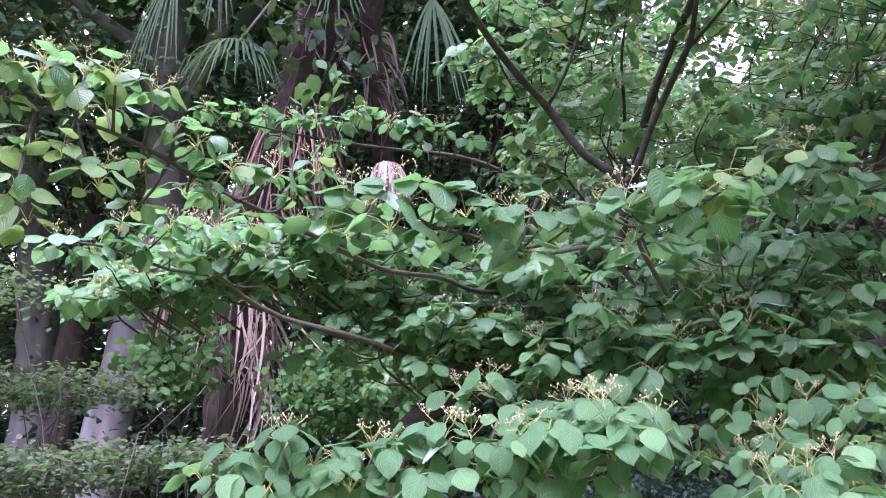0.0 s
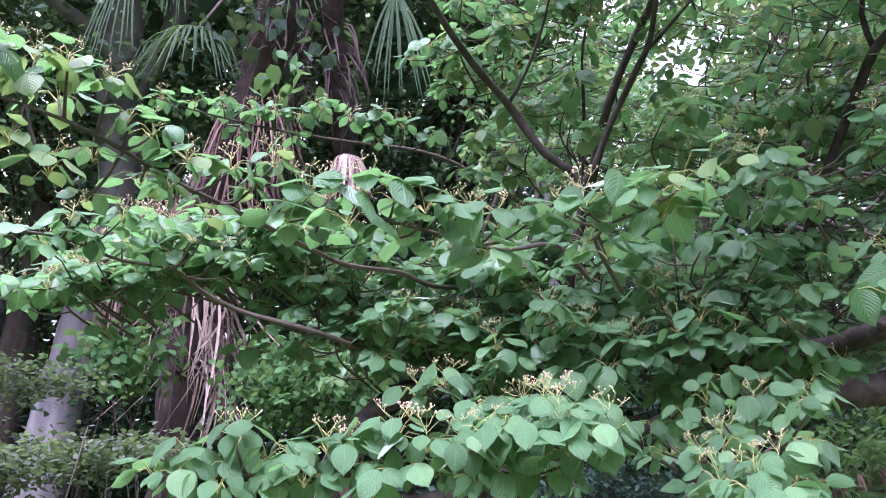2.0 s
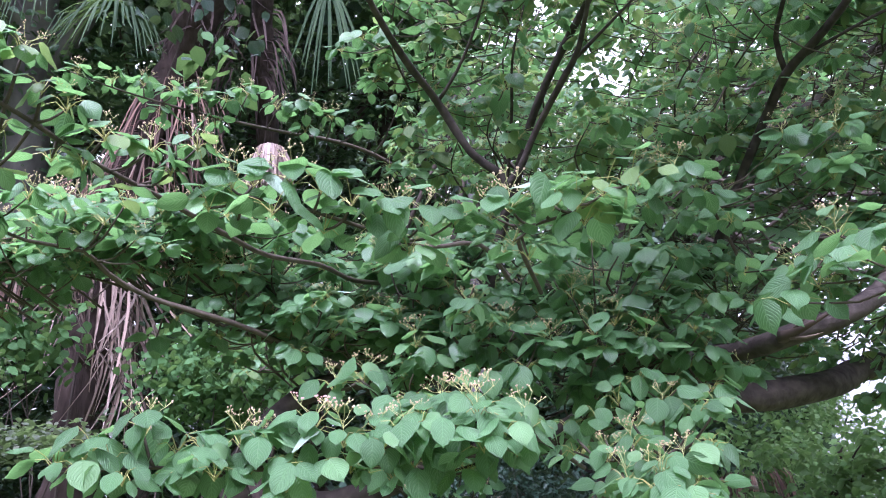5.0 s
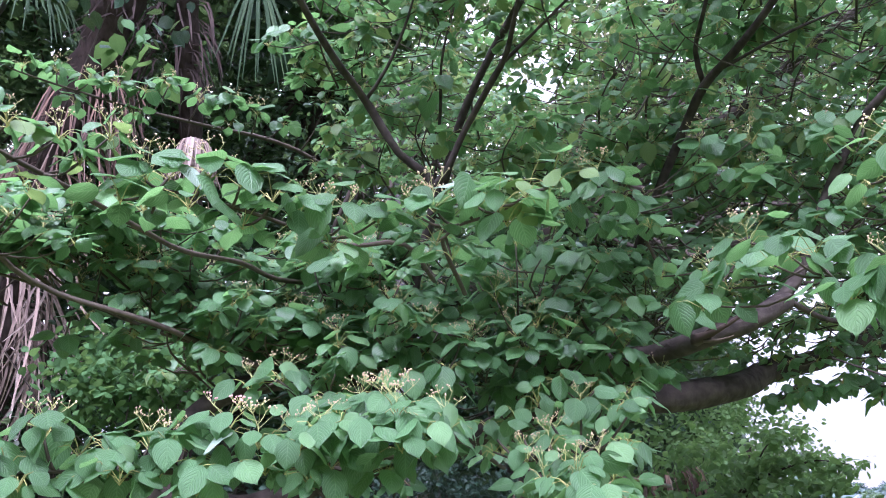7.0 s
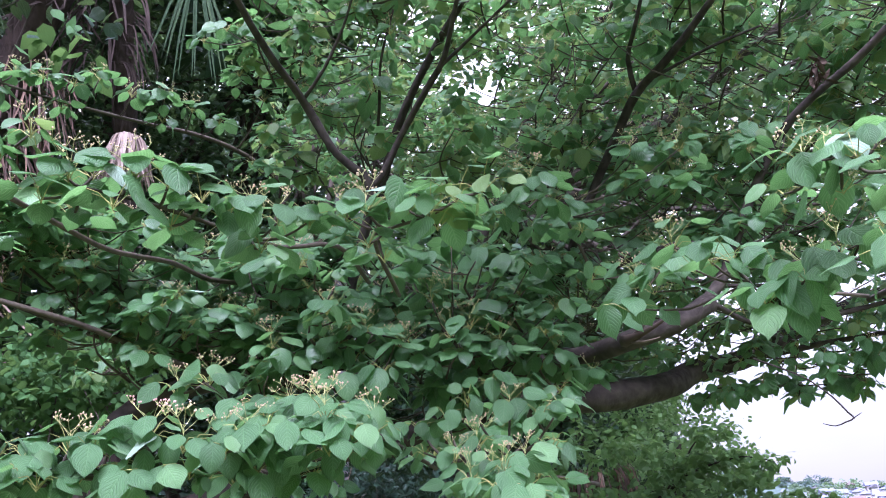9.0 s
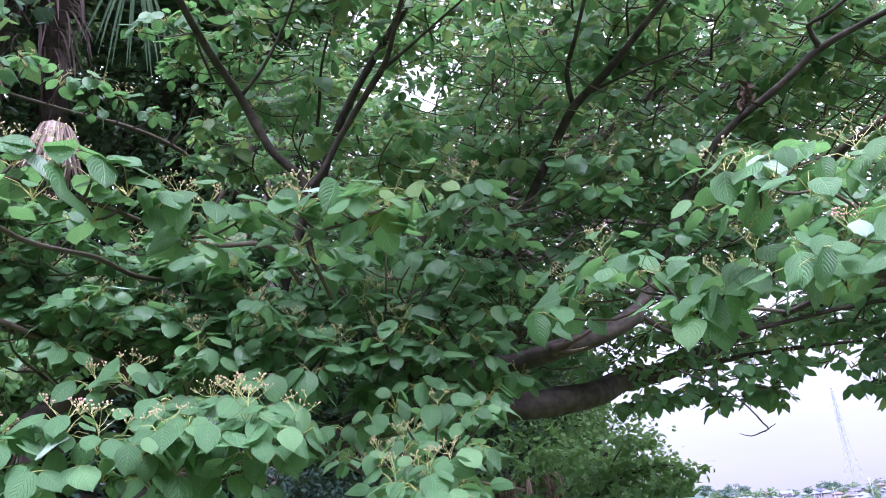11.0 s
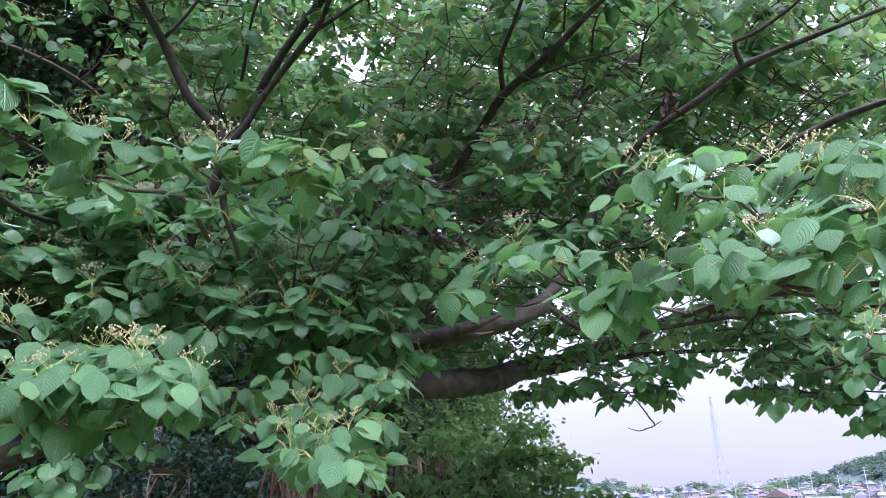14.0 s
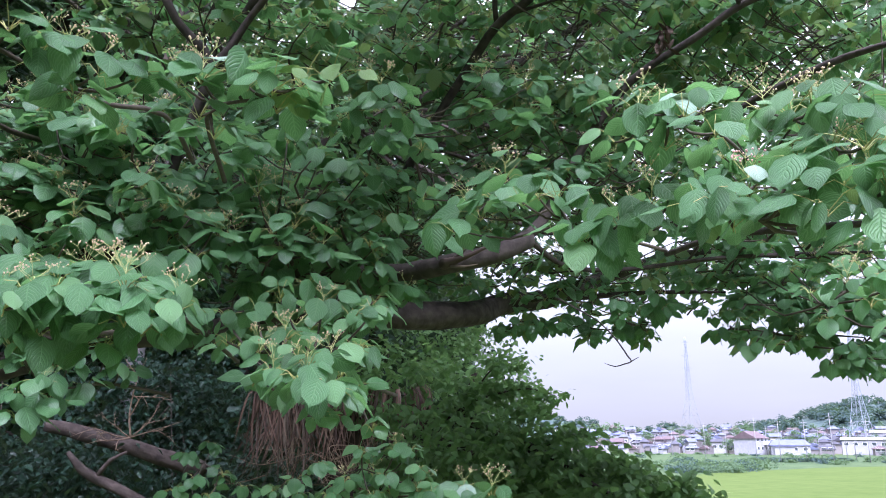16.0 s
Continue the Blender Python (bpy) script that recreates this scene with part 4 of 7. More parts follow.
b.rosette(1.085, 0.709, 1.95, 0.78, 2, 6, 1, 0)
b.rosette(1.083, 0.691, 1.916, 0.78, 0, 6)
b.rosette(1.098, 0.667, 1.919, 0.78, 0, 5)
b.rosette(1.11, 0.761, 1.911, 0.81, 0, 5)
b.rosette(1.119, 0.616, 1.95, 0.78, 0, 6, 0, 1)
b.rosette(1.14, 0.656, 1.995, 0.78, 0, 6)
b.rosette(1.092, 0.588, 1.893, 0.78, 0, 6)
b.grow()
b = Bough([(1.476, 0.744, 2.095, 0.00476), (1.268, 0.684, 2.097, 0.0034), (1.219, 0.738, 2.135, 0.00204)], 117, True, 0.106)
b.rosette(1.213, 0.743, 2.142, 0.87, 1, 6, 1, 0)
b.rosette(1.224, 0.701, 2.119, 0.78, 1, 7)
b.rosette(1.214, 0.658, 2.114, 0.75, 1, 6, 0, 1)
b.rosette(1.189, 0.62, 2.081, 0.78, 1, 6)
b.rosette(1.205, 0.586, 2.084, 0.78, 0, 6)
b.rosette(1.186, 0.62, 2.026, 0.82, 0, 5)
b.rosette(1.22, 0.681, 2.067, 0.78, 0, 6)
b.rosette(1.142, 0.548, 1.99, 0.82, 0, 6)
b.grow()
b = Bough([(1.478, 0.652, 1.86, 0.00408), (1.234, 0.569, 1.869, 0.00272)], 118, False, 0.100)
b.rosette(1.136, 0.537, 1.864, 0.85, 0, 6)
b.rosette(1.173, 0.538, 1.932, 0.78, 0, 6)
b.rosette(1.199, 0.57, 1.982, 0.78, 1, 6)
b.rosette(1.212, 0.522, 2.007, 0.78, 0, 6)
b.rosette(1.265, 0.634, 2.037, 0.78, 1, 5)
b.grow()
b = Bough([(2.216, 0.956, 1.944, 0.0068), (2.067, 1.025, 1.97, 0.00476), (1.978, 1.105, 1.913, 0.00272)], 119, False, 0.082)
b.rosette(2.002, 1.154, 1.953, 0.88, 0, 5)
b.rosette(1.944, 1.075, 1.875, 0.88, 0, 6)
b.rosette(1.955, 1.026, 1.958, 0.80, 1, 6)
b.rosette(1.94, 0.969, 1.889, 0.88, 0, 6)
b.rosette(1.989, 0.956, 1.964, 0.80, 0, 6)
b.rosette(1.925, 0.904, 1.824, 0.88, 0, 5)
b.rosette(2.222, 1.336, 2.077, 0.80, 0, 6)
b.rosette(2.05, 1.039, 2.017, 0.80, 1, 6)
b.rosette(2.175, 1.217, 2.067, 0.80, 0, 6)
b.rosette(2.426, 1.568, 2.125, 0.80, 0, 6)
b.rosette(2.456, 1.704, 2.131, 0.80, 0, 5)
b.grow()
b = Bough([(0.703, 2.737, 1.711, 0.0068), (0.498, 2.625, 1.735, 0.00544), (0.33, 2.55, 1.708, 0.00272)], 120, False, 0.082)
b.rosette(0.285, 2.504, 1.72, 1.1, 1, 8)
b.rosette(0.225, 2.511, 1.687, 1.1, 0, 8)
b.rosette(0.352, 2.543, 1.776, 1, 0, 8)
b.rosette(0.462, 2.572, 1.836, 1, 1, 8)
b.rosette(0.502, 2.571, 1.768, 1, 0, 7)
b.rosette(0.233, 2.512, 1.624, 1.1, 0, 7)
b.rosette(0.313, 2.503, 1.673, 1.1, 0, 7)
b.rosette(0.412, 2.589, 1.713, 1, 0, 7)
b.rosette(0.235, 2.604, 1.791, 1, 1, 8)
b.rosette(0.197, 2.6, 1.856, 1, 0, 8)
b.grow()
b = Bough([(1.334, 2.27, 1.709, 0.0068), (1.093, 2.058, 1.725, 0.00476), (0.889, 1.932, 1.741, 0.00272)], 121, False, 0.082, LEAF_FINE, 0.9)
b.rosette(0.805, 1.967, 1.755, 1.1, 0, 8)
b.rosette(0.887, 1.93, 1.771, 1.1, 0, 8)
b.rosette(0.905, 1.82, 1.676, 1.15, 0, 8)
b.rosette(0.806, 1.81, 1.672, 1.15, 0, 8)
b.rosette(0.989, 1.888, 1.696, 1, 0, 7)
b.rosette(0.772, 2.089, 1.715, 1, 0, 7)
b.rosette(0.889, 1.885, 1.62, 1, 0, 6)
b.rosette(1.128, 2.045, 1.594, 0.8, 0, 6)
b.rosette(0.826, 1.949, 1.831, 1, 1, 8)
b.rosette(0.783, 2.287, 1.829, 1.1, 0, 7)
b.rosette(1.041, 1.963, 1.815, 1, 0, 8)
b.grow()
b = Bough([(1.752, 2.709, 1.293, 0.00544), (1.537, 2.613, 1.392, 0.00408), (1.34, 2.611, 1.518, 0.00204)], 122, False, 0.082)
b.rosette(1.331, 2.503, 1.52, 0.9, 0, 4, 1, 0)
b.rosette(1.367, 2.481, 1.442, 1, 1, 8)
b.rosette(1.419, 2.449, 1.385, 1, 0, 7)
b.rosette(1.401, 2.228, 1.397, 1, 1, 8)
b.rosette(1.424, 2.095, 1.404, 1, 0, 7, 1, 0)
b.rosette(1.411, 1.983, 1.411, 1.1, 1, 8, 1, 0)
b.rosette(1.419, 1.852, 1.402, 1.1, 1, 8)
b.grow()
b = Bough([(1.159, 2.785, 1.257, 0.00476), (1.009, 2.747, 1.383, 0.0034), (0.828, 2.705, 1.485, 0.00204)], 123, False, 0.082)
b.rosette(0.774, 2.721, 1.504, 0.72, 0, 7)
b.rosette(0.866, 2.747, 1.54, 0.7, 0, 7)
b.rosette(0.791, 2.662, 1.432, 0.75, 0, 7)
b.rosette(0.893, 2.684, 1.447, 0.75, 0, 8)
b.rosette(0.957, 2.66, 1.399, 0.7, 0, 7)
b.rosette(0.734, 2.676, 1.397, 0.75, 0, 7)
b.rosette(1.047, 2.626, 1.388, 0.75, 0, 7)
b.rosette(1.137, 2.588, 1.368, 0.75, 0, 7)
b.rosette(1.265, 2.586, 1.383, 0.7, 0, 6)
b.rosette(0.823, 2.597, 1.381, 0.75, 0, 7)
b.rosette(1.342, 2.607, 1.418, 0.7, 0, 6)
b.grow()
b = Bough([(1.657, 2.407, 1.261, 0.00476), (1.479, 2.355, 1.388, 0.0034), (1.263, 2.368, 1.468, 0.00204)], 124, False, 0.082)
b.rosette(1.106, 2.389, 1.479, 0.75, 0, 7)
b.rosette(1.239, 2.326, 1.515, 0.75, 0, 7)
b.rosette(1.338, 2.272, 1.533, 0.8, 1, 8)
b.rosette(1.376, 2.189, 1.462, 0.8, 0, 8)
b.rosette(1.281, 2.244, 1.445, 0.8, 0, 8)
b.rosette(1.378, 2.248, 1.523, 0.75, 0, 7)
b.rosette(1.168, 2.303, 1.437, 0.75, 1, 7)
b.rosette(1.386, 2.119, 1.395, 0.85, 0, 8)
b.rosette(1.041, 2.415, 1.427, 0.75, 0, 7)
b.rosette(1.224, 2.214, 1.388, 0.8, 0, 8)
b.rosette(1.12, 2.322, 1.385, 0.75, 0, 7)
b.grow()
b = Bough([(0.724, 2.101, 1.776, 0.00612), (0.548, 1.834, 1.812, 0.00544), (0.407, 1.638, 1.833, 0.00408), (0.296, 1.577, 1.836, 0.00272), (0.161, 1.576, 1.817, 0.00204)], 125, True, 0.082, LEAF_FINE, 0.86)
b.rosette(0.316, 1.551, 1.845, 1, 1, 9)
b.rosette(0.244, 1.549, 1.805, 0.95, 0, 8)
b.rosette(0.366, 1.527, 1.808, 1, 0, 8)
b.rosette(0.317, 1.521, 1.775, 1, 0, 7)
b.rosette(0.425, 1.572, 1.825, 0.95, 1, 8)
b.rosette(0.161, 1.576, 1.817, 0.95, 1, 8)
b.rosette(0.119, 1.563, 1.785, 0.95, 0, 8)
b.rosette(0.202, 1.589, 1.839, 0.95, 0, 8)
b.rosette(0.391, 1.548, 1.768, 0.9, 0, 6)
b.grow()
tier(1.032, 3.496, 3.975, 0.36, 0.1, 12, 501, 1.0, 0.24)
tier(1.322, 3.712, 3.876, 0.36, 0.1, 12, 502, 1.0, 0.24)
tier(1.172, 3.375, 4.254, 0.36, 0.1, 12, 503, 1.0, 0.24)
tier(0.844, 3.256, 4.032, 0.36, 0.1, 12, 504, 1.0, 0.24)
tier(0.975, 3.812, 4.079, 0.36, 0.1, 12, 505, 1.0, 0.24)
tier(1.228, 3.862, 3.67, 0.36, 0.1, 10, 506, 1.0, 0.24)
tier(0.543, 3.085, 4.168, 0.36, 0.1, 10, 507, 1.0, 0.24)
tier(0.265, 2.449, 3.564, 0.36, 0.1, 6, 508, 1.0, 0.24)
tier(0.47, 2.665, 3.576, 0.36, 0.12, 12, 510, 1.0, 0.24)
tier(0.795, 2.65, 3.662, 0.42, 0.12, 14, 511, 1.0, 0.24)
tier(0.628, 3.11, 3.6, 0.36, 0.1, 10, 512, 1.0, 0.24)
tier(0.859, 3.221, 3.527, 0.36, 0.1, 10, 513, 1.0, 0.24)
tier(1.064, 2.951, 3.656, 0.36, 0.1, 8, 514, 1.0, 0.24)
tier(1.438, 2.336, 3.345, 0.42, 0.1, 14, 515, 1.0, 0.24)
tier(1.501, 2.111, 3.212, 0.36, 0.1, 12, 516, 1.0, 0.24)
tier(1.519, 3.374, 3.481, 0.42, 0.1, 10, 517, 1.0, 0.24)
tier(1.643, 2.733, 3.377, 0.42, 0.1, 14, 518, 1.0, 0.24)
tier(1.632, 3.014, 3.354, 0.48, 0.1, 16, 519, 1.0, 0.24)
tier(1.729, 2.664, 3.187, 0.42, 0.1, 14, 520, 1.0, 0.24)
tier(1.398, 2.5, 2.787, 0.36, 0.1, 12, 521, 1.0, 0.24)
tier(1.538, 2.486, 2.635, 0.36, 0.1, 12, 522, 1.0, 0.24)
tier(0.566, 3.144, 2.765, 0.42, 0.12, 14, 523, 1.0, 0.24)
tier(0.866, 3.024, 2.6, 0.42, 0.12, 14, 524, 1.0, 0.24)
tier(0.21, 3.337, 2.634, 0.42, 0.12, 14, 525, 1.0, 0.24)
tier(0.365, 3.291, 2.374, 0.42, 0.1, 12, 526, 1.0, 0.24)
tier(0.983, 2.887, 2.156, 0.36, 0.12, 10, 527, 1.0, 0.24)
tier(1.308, 2.859, 2.198, 0.36, 0.1, 10, 528, 1.0, 0.24)
tier(-0.252, 3.482, 2.48, 0.36, 0.1, 8, 529, 1.0, 0.24)
tier(1.175, 3.049, 2.541, 0.42, 0.12, 12, 530, 1.0, 0.24)
tier(1.534, 2.932, 3.779, 0.42, 0.12, 12, 531, 1.0, 0.24)
tier(1.734, 2.623, 3.842, 0.42, 0.12, 12, 532, 1.0, 0.24)
tier(1.983, 2.953, 3.564, 0.42, 0.12, 12, 533, 1.0, 0.24)
tier(2.288, 2.5, 3.653, 0.42, 0.1, 12, 534, 1.0, 0.24)
tier(2.318, 2.144, 3.456, 0.42, 0.1, 14, 535, 1.0, 0.24)
tier(2.42, 2.06, 3.212, 0.42, 0.1, 14, 536, 1.0, 0.24)
tier(2.353, 2.46, 3.205, 0.42, 0.1, 8, 537, 1.0, 0.24)
tier(2.404, 2.267, 2.935, 0.42, 0.1, 8, 538, 1.0, 0.24)
tier(2.181, 2.563, 3.049, 0.36, 0.1, 10, 539, 1.0, 0.24)
tier(2.012, 2.103, 2.707, 0.42, 0.1, 12, 540, 1.0, 0.24)
tier(2.024, 1.868, 2.552, 0.36, 0.1, 12, 541, 1.0, 0.24)
tier(1.495, 2.879, 2.665, 0.42, 0.1, 12, 542, 1.0, 0.24)
tier(1.185, 2.953, 2.528, 0.42, 0.12, 12, 543, 1.0, 0.24)
tier(1.51, 2.72, 2.409, 0.36, 0.1, 10, 544, 1.0, 0.24)
tier(1.281, 2.746, 2.321, 0.36, 0.1, 10, 545, 1.0, 0.24)
tier(1.544, 2.75, 2.225, 0.36, 0.1, 10, 546, 1.0, 0.24)
tier(2.018, 2.843, 2.553, 0.36, 0.1, 8, 547, 1.0, 0.24)
tier(2.423, 2.823, 2.443, 0.36, 0.08, 6, 548, 1.0, 0.24)
tier(2.255, 2.454, 2.996, 0.42, 0.1, 12, 549, 1.0, 0.24)
tier(2.01, 2.594, 2.846, 0.42, 0.1, 12, 550, 1.0, 0.24)
tier(2.408, 2.256, 3.077, 0.42, 0.1, 12, 551, 1.0, 0.24)
tier(2.419, 2.508, 3.688, 0.48, 0.1, 14, 552, 1.0, 0.24)
tier(2.632, 2.216, 3.765, 0.48, 0.1, 14, 553, 1.0, 0.24)
tier(2.709, 1.912, 3.779, 0.48, 0.1, 14, 554, 1.0, 0.24)
tier(2.762, 1.622, 3.589, 0.48, 0.1, 14, 555, 1.0, 0.24)
tier(2.77, 1.357, 3.402, 0.48, 0.1, 14, 556, 1.0, 0.24)
tier(2.882, 2.042, 3.619, 0.48, 0.1, 14, 557, 1.0, 0.24)
tier(2.901, 1.691, 3.316, 0.48, 0.1, 14, 558, 1.0, 0.24)
tier(2.875, 1.387, 3.207, 0.48, 0.1, 14, 559, 1.0, 0.24)
tier(2.744, 2.026, 3.203, 0.42, 0.1, 12, 560, 1.0, 0.24)
tier(2.735, 1.735, 3.105, 0.42, 0.1, 12, 561, 1.0, 0.24)
tier(2.618, 1.338, 2.797, 0.36, 0.1, 10, 562, 1.0, 0.24)
tier(2.168, 2.26, 2.686, 0.36, 0.1, 10, 563, 1.0, 0.24)
tier(2.27, 2.05, 2.597, 0.36, 0.1, 10, 564, 1.0, 0.24)
tier(2.238, 1.649, 2.493, 0.36, 0.1, 9, 565, 1.0, 0.24)
tier(1.978, 1.187, 2.34, 0.3, 0.1, 8, 566, 1.0, 0.24)
tier(1.669, 2.591, 2.49, 0.36, 0.1, 8, 567, 1.0, 0.24)
tier(1.462, 2.624, 2.386, 0.36, 0.1, 8, 568, 1.0, 0.24)
tier(2.944, 2.091, 3.261, 0.48, 0.1, 14, 569, 1.0, 0.24)
tier(2.971, 1.668, 3.225, 0.48, 0.1, 14, 570, 1.0, 0.24)
tier(2.91, 1.342, 3.182, 0.48, 0.1, 14, 571, 1.0, 0.24)
tier(2.788, 1.246, 2.791, 0.42, 0.1, 12, 572, 1.0, 0.24)
tier(2.426, 2.546, 2.976, 0.42, 0.1, 12, 573, 1.0, 0.24)
tier(2.088, 2.378, 2.631, 0.42, 0.1, 12, 574, 1.0, 0.24)
tier(2.156, 2.116, 2.424, 0.36, 0.1, 10, 575, 1.0, 0.24)
tier(2.238, 1.899, 2.362, 0.36, 0.1, 10, 576, 1.0, 0.24)
tier(1.572, 2.478, 2.348, 0.36, 0.1, 10, 577, 1.0, 0.24)
tier(2.616, 3.352, 2.431, 0.36, 0.06, 9, 578, 1.0, 0.24)
tier(2.927, 3.221, 2.444, 0.36, 0.06, 9, 579, 1.0, 0.24)
tier(3.157, 2.997, 2.448, 0.36, 0.06, 9, 580, 1.0, 0.24)
tier(3.288, 2.702, 2.428, 0.36, 0.06, 9, 581, 1.0, 0.24)
tier(3.391, 2.422, 2.36, 0.36, 0.06, 9, 582, 1.0, 0.24)
tier(3.454, 2.138, 2.376, 0.36, 0.06, 9, 583, 1.0, 0.24)
tier(2.959, 3.012, 2.574, 0.36, 0.06, 9, 584, 1.0, 0.24)
tier(3.21, 2.74, 2.585, 0.36, 0.06, 9, 585, 1.0, 0.24)
tier(3.366, 2.382, 2.562, 0.36, 0.06, 9, 586, 1.0, 0.24)
tier(2.647, 3.283, 2.588, 0.36, 0.06, 9, 587, 1.0, 0.24)
tier(3.407, 1.827, 2.339, 0.36, 0.06, 9, 588, 1.0, 0.24)
tier(2.063, 2.944, 4.4, 0.48, 0.1, 11, 589, 1.0, 0.24)
tier(2.364, 2.826, 4.287, 0.48, 0.1, 11, 590, 1.0, 0.24)
tier(2.563, 2.595, 4.34, 0.48, 0.1, 11, 591, 1.0, 0.24)
tier(2.813, 2.424, 4.254, 0.48, 0.1, 11, 592, 1.0, 0.24)
tier(2.303, 3.117, 4.184, 0.48, 0.1, 11, 593, 1.0, 0.24)
tier(1.849, 3.106, 4.371, 0.48, 0.1, 10, 594, 1.0, 0.24)
tier(2.636, 2.895, 4.13, 0.48, 0.1, 11, 595, 1.0, 0.24)
tier(2.313, 1.266, 2.317, 0.36, 0.08, 9, 596, 1.0, 0.24)
tier(2.477, 1.22, 2.238, 0.36, 0.08, 9, 597, 1.0, 0.24)
tier(2.429, 1.481, 2.313, 0.36, 0.08, 9, 598, 1.0, 0.24)
tier(2.389, 1.109, 2.325, 0.36, 0.08, 9, 599, 1.0, 0.24)
tier(2.501, 1.707, 2.403, 0.36, 0.08, 9, 600, 1.0, 0.24)

# shaded leaves about the low limbs
for k in range(30):
    rng = np.random.default_rng(1600 + k)
    bear, high, far = radians(5 + 24 * ((k * 0.618) % 1.0)), radians(rng.uniform(8, 20)), rng.uniform(2.4, 2.75)
    tier(math.sin(bear) * math.cos(high) * far, math.cos(bear) * math.cos(high) * far, 1.6 + math.sin(high) * far, 0.15, 0.05, 3, 1600 + k, 1.12, 0.15)

# flat layers of leaves between the long boughs
for k in range(64):
    rng = np.random.default_rng(1700 + k)
    bear = -25 + 39 * ((k * 0.618) % 1.0)
    high, far = radians(rng.uniform(float(np.interp(bear, (-25, -19, -17, -9, -5), (17.5, 18, 21, 21, 13))), 23.0)), rng.uniform(2.75, 3.2)
    bear = radians(bear)
    tier(math.sin(bear) * math.cos(high) * far, math.cos(bear) * math.cos(high) * far, 1.6 + math.sin(high) * far, 0.22, 0.025, 6, 1700 + k, 1.05, 0.35)

# the lit upper sprays among the rising limbs
for k in range(44):
    rng = np.random.default_rng(1800 + k)
    bear, high, far = radians(9 + 60 * ((k * 0.618) % 1.0)), radians(rng.uniform(23, 46)), rng.uniform(3.1, 3.7)
    c = Vector((math.sin(bear) * math.cos(high), math.cos(bear) * math.cos(high), math.sin(high)))
    if c.dot(Vector((0.355, 0.760, 0.545))) < 0.9970:
        tier(c.x * far, c.y * far, 1.6 + c.z * far, 0.26, 0.035, 5, 1800 + k, 1.3, 0.3, -0.1, LEAF_MID)

# the upper crown, with one gap where the sky shows
GAP = Vector((1.635, 3.494, 4.107))
for k in range(74):
    rng = np.random.default_rng(900 + k)
    bear, high, far = radians(8 + 64 * ((k * 0.618) % 1.0)), radians(rng.uniform(17, 50)), rng.uniform(3.9, 6.2)
    c = Vector((math.sin(bear) * math.cos(high) * far, math.cos(bear) * math.cos(high) * far, 1.6 + math.sin(high) * far))
    eye_way = (c - Vector((0, 0, 1.6))).normalized()
    if k % 2 and 26 < math.degrees(bear) < 52 and math.degrees(high) < 34:
        continue
    if eye_way.dot((GAP - Vector((0, 0, 1.6))).normalized()) < 0.9976:
        tier(c.x, c.y, c.z, 0.42, 0.09, 12, 900 + k, 1.0, 0.06, -0.12, LEAF_MID)
# the crown goes on overhead: unseen sprays added to shade the leaves below
for k in range(22):
    rng = np.random.default_rng(1200 + k)
    bear, out = radians(-38 + 112 * ((k * 0.618) % 1.0)), rng.uniform(2.0, 3.6)
    if math.degrees(bear) > 26:
        out -= 0.75 * rng.uniform(0, 1)
    up = rng.uniform(2.2, 3.0) if out < 2.1 else rng.uniform(2.4, 3.9)
    if up > out * 1.05:
        tier(math.sin(bear) * out, math.cos(bear) * out, 1.6 + up, 0.5, 0.1, 6, 1200 + k, 1.6, 0.0, -0.12, LEAF_MID)

# further unseen sprays above the view, added to darken the middle layer
for k in range(20):
    rng = np.random.default_rng(1400 + k)
    bear, out = radians(12 + 46 * ((k * 0.618) % 1.0)), rng.uniform(1.45, 1.95)
    tier(math.sin(bear) * out, math.cos(bear) * out, 1.6 + (out + 0.35) * rng.uniform(1.05, 1.2), 0.3, 0.08, 5, 1400 + k, 1.4, 0.0, -0.12, LEAF_MID)

# unseen sprays set across the sun's path to shade the mid-depth boughs
for k in range(16):
    rng = np.random.default_rng(1500 + k)
    bear, out = radians(-4 + 50 * ((k * 0.618) % 1.0)), rng.uniform(0.9, 1.4)
    tier(math.sin(bear) * out, math.cos(bear) * out, 1.6 + max(1.75, out * rng.uniform(1.42, 1.6)), 0.26, 0.08, 5, 1500 + k, 1.4, 0.0, -0.12, LEAF_MID)

tier(2.648, 2.711, 2.193, 0.14, 0.04, 4, 700, 0.75, 0.05, 0.05)
tier(2.838, 2.669, 2.162, 0.14, 0.04, 4, 701, 0.75, 0.05, 0.05)
tier(2.953, 2.553, 2.114, 0.14, 0.04, 4, 702, 0.75, 0.05, 0.05)
tier(2.699, 2.64, 2.273, 0.14, 0.04, 4, 704, 0.75, 0.05, 0.05)
tier(3, 2.479, 2.193, 0.14, 0.04, 4, 705, 0.75, 0.05, 0.05)
tier(2.95, 2.061, 2.129, 0.14, 0.04, 4, 706, 0.95, 0.05, 0.05)
tier(2.833, 1.912, 1.978, 0.14, 0.04, 4, 707, 0.95, 0.05, 0.05)
tier(3.125, 1.913, 2.024, 0.14, 0.04, 4, 708, 0.95, 0.05, 0.05)
tier(3.14, 2.047, 2.145, 0.14, 0.04, 4, 709, 0.95, 0.05, 0.05)
tier(3.096, 1.766, 2.017, 0.14, 0.04, 4, 710, 0.95, 0.05, 0.05)
tier(3.062, 1.636, 1.953, 0.14, 0.04, 4, 711, 0.95, 0.05, 0.05)
tier(3.03, 2.262, 2.247, 0.14, 0.04, 4, 712, 0.95, 0.05, 0.05)
tier(3.046, 1.785, 2.233, 0.14, 0.04, 4, 713, 0.95, 0.05, 0.05)
tier(3.021, 1.514, 1.872, 0.14, 0.04, 4, 714, 0.95, 0.05, 0.05)
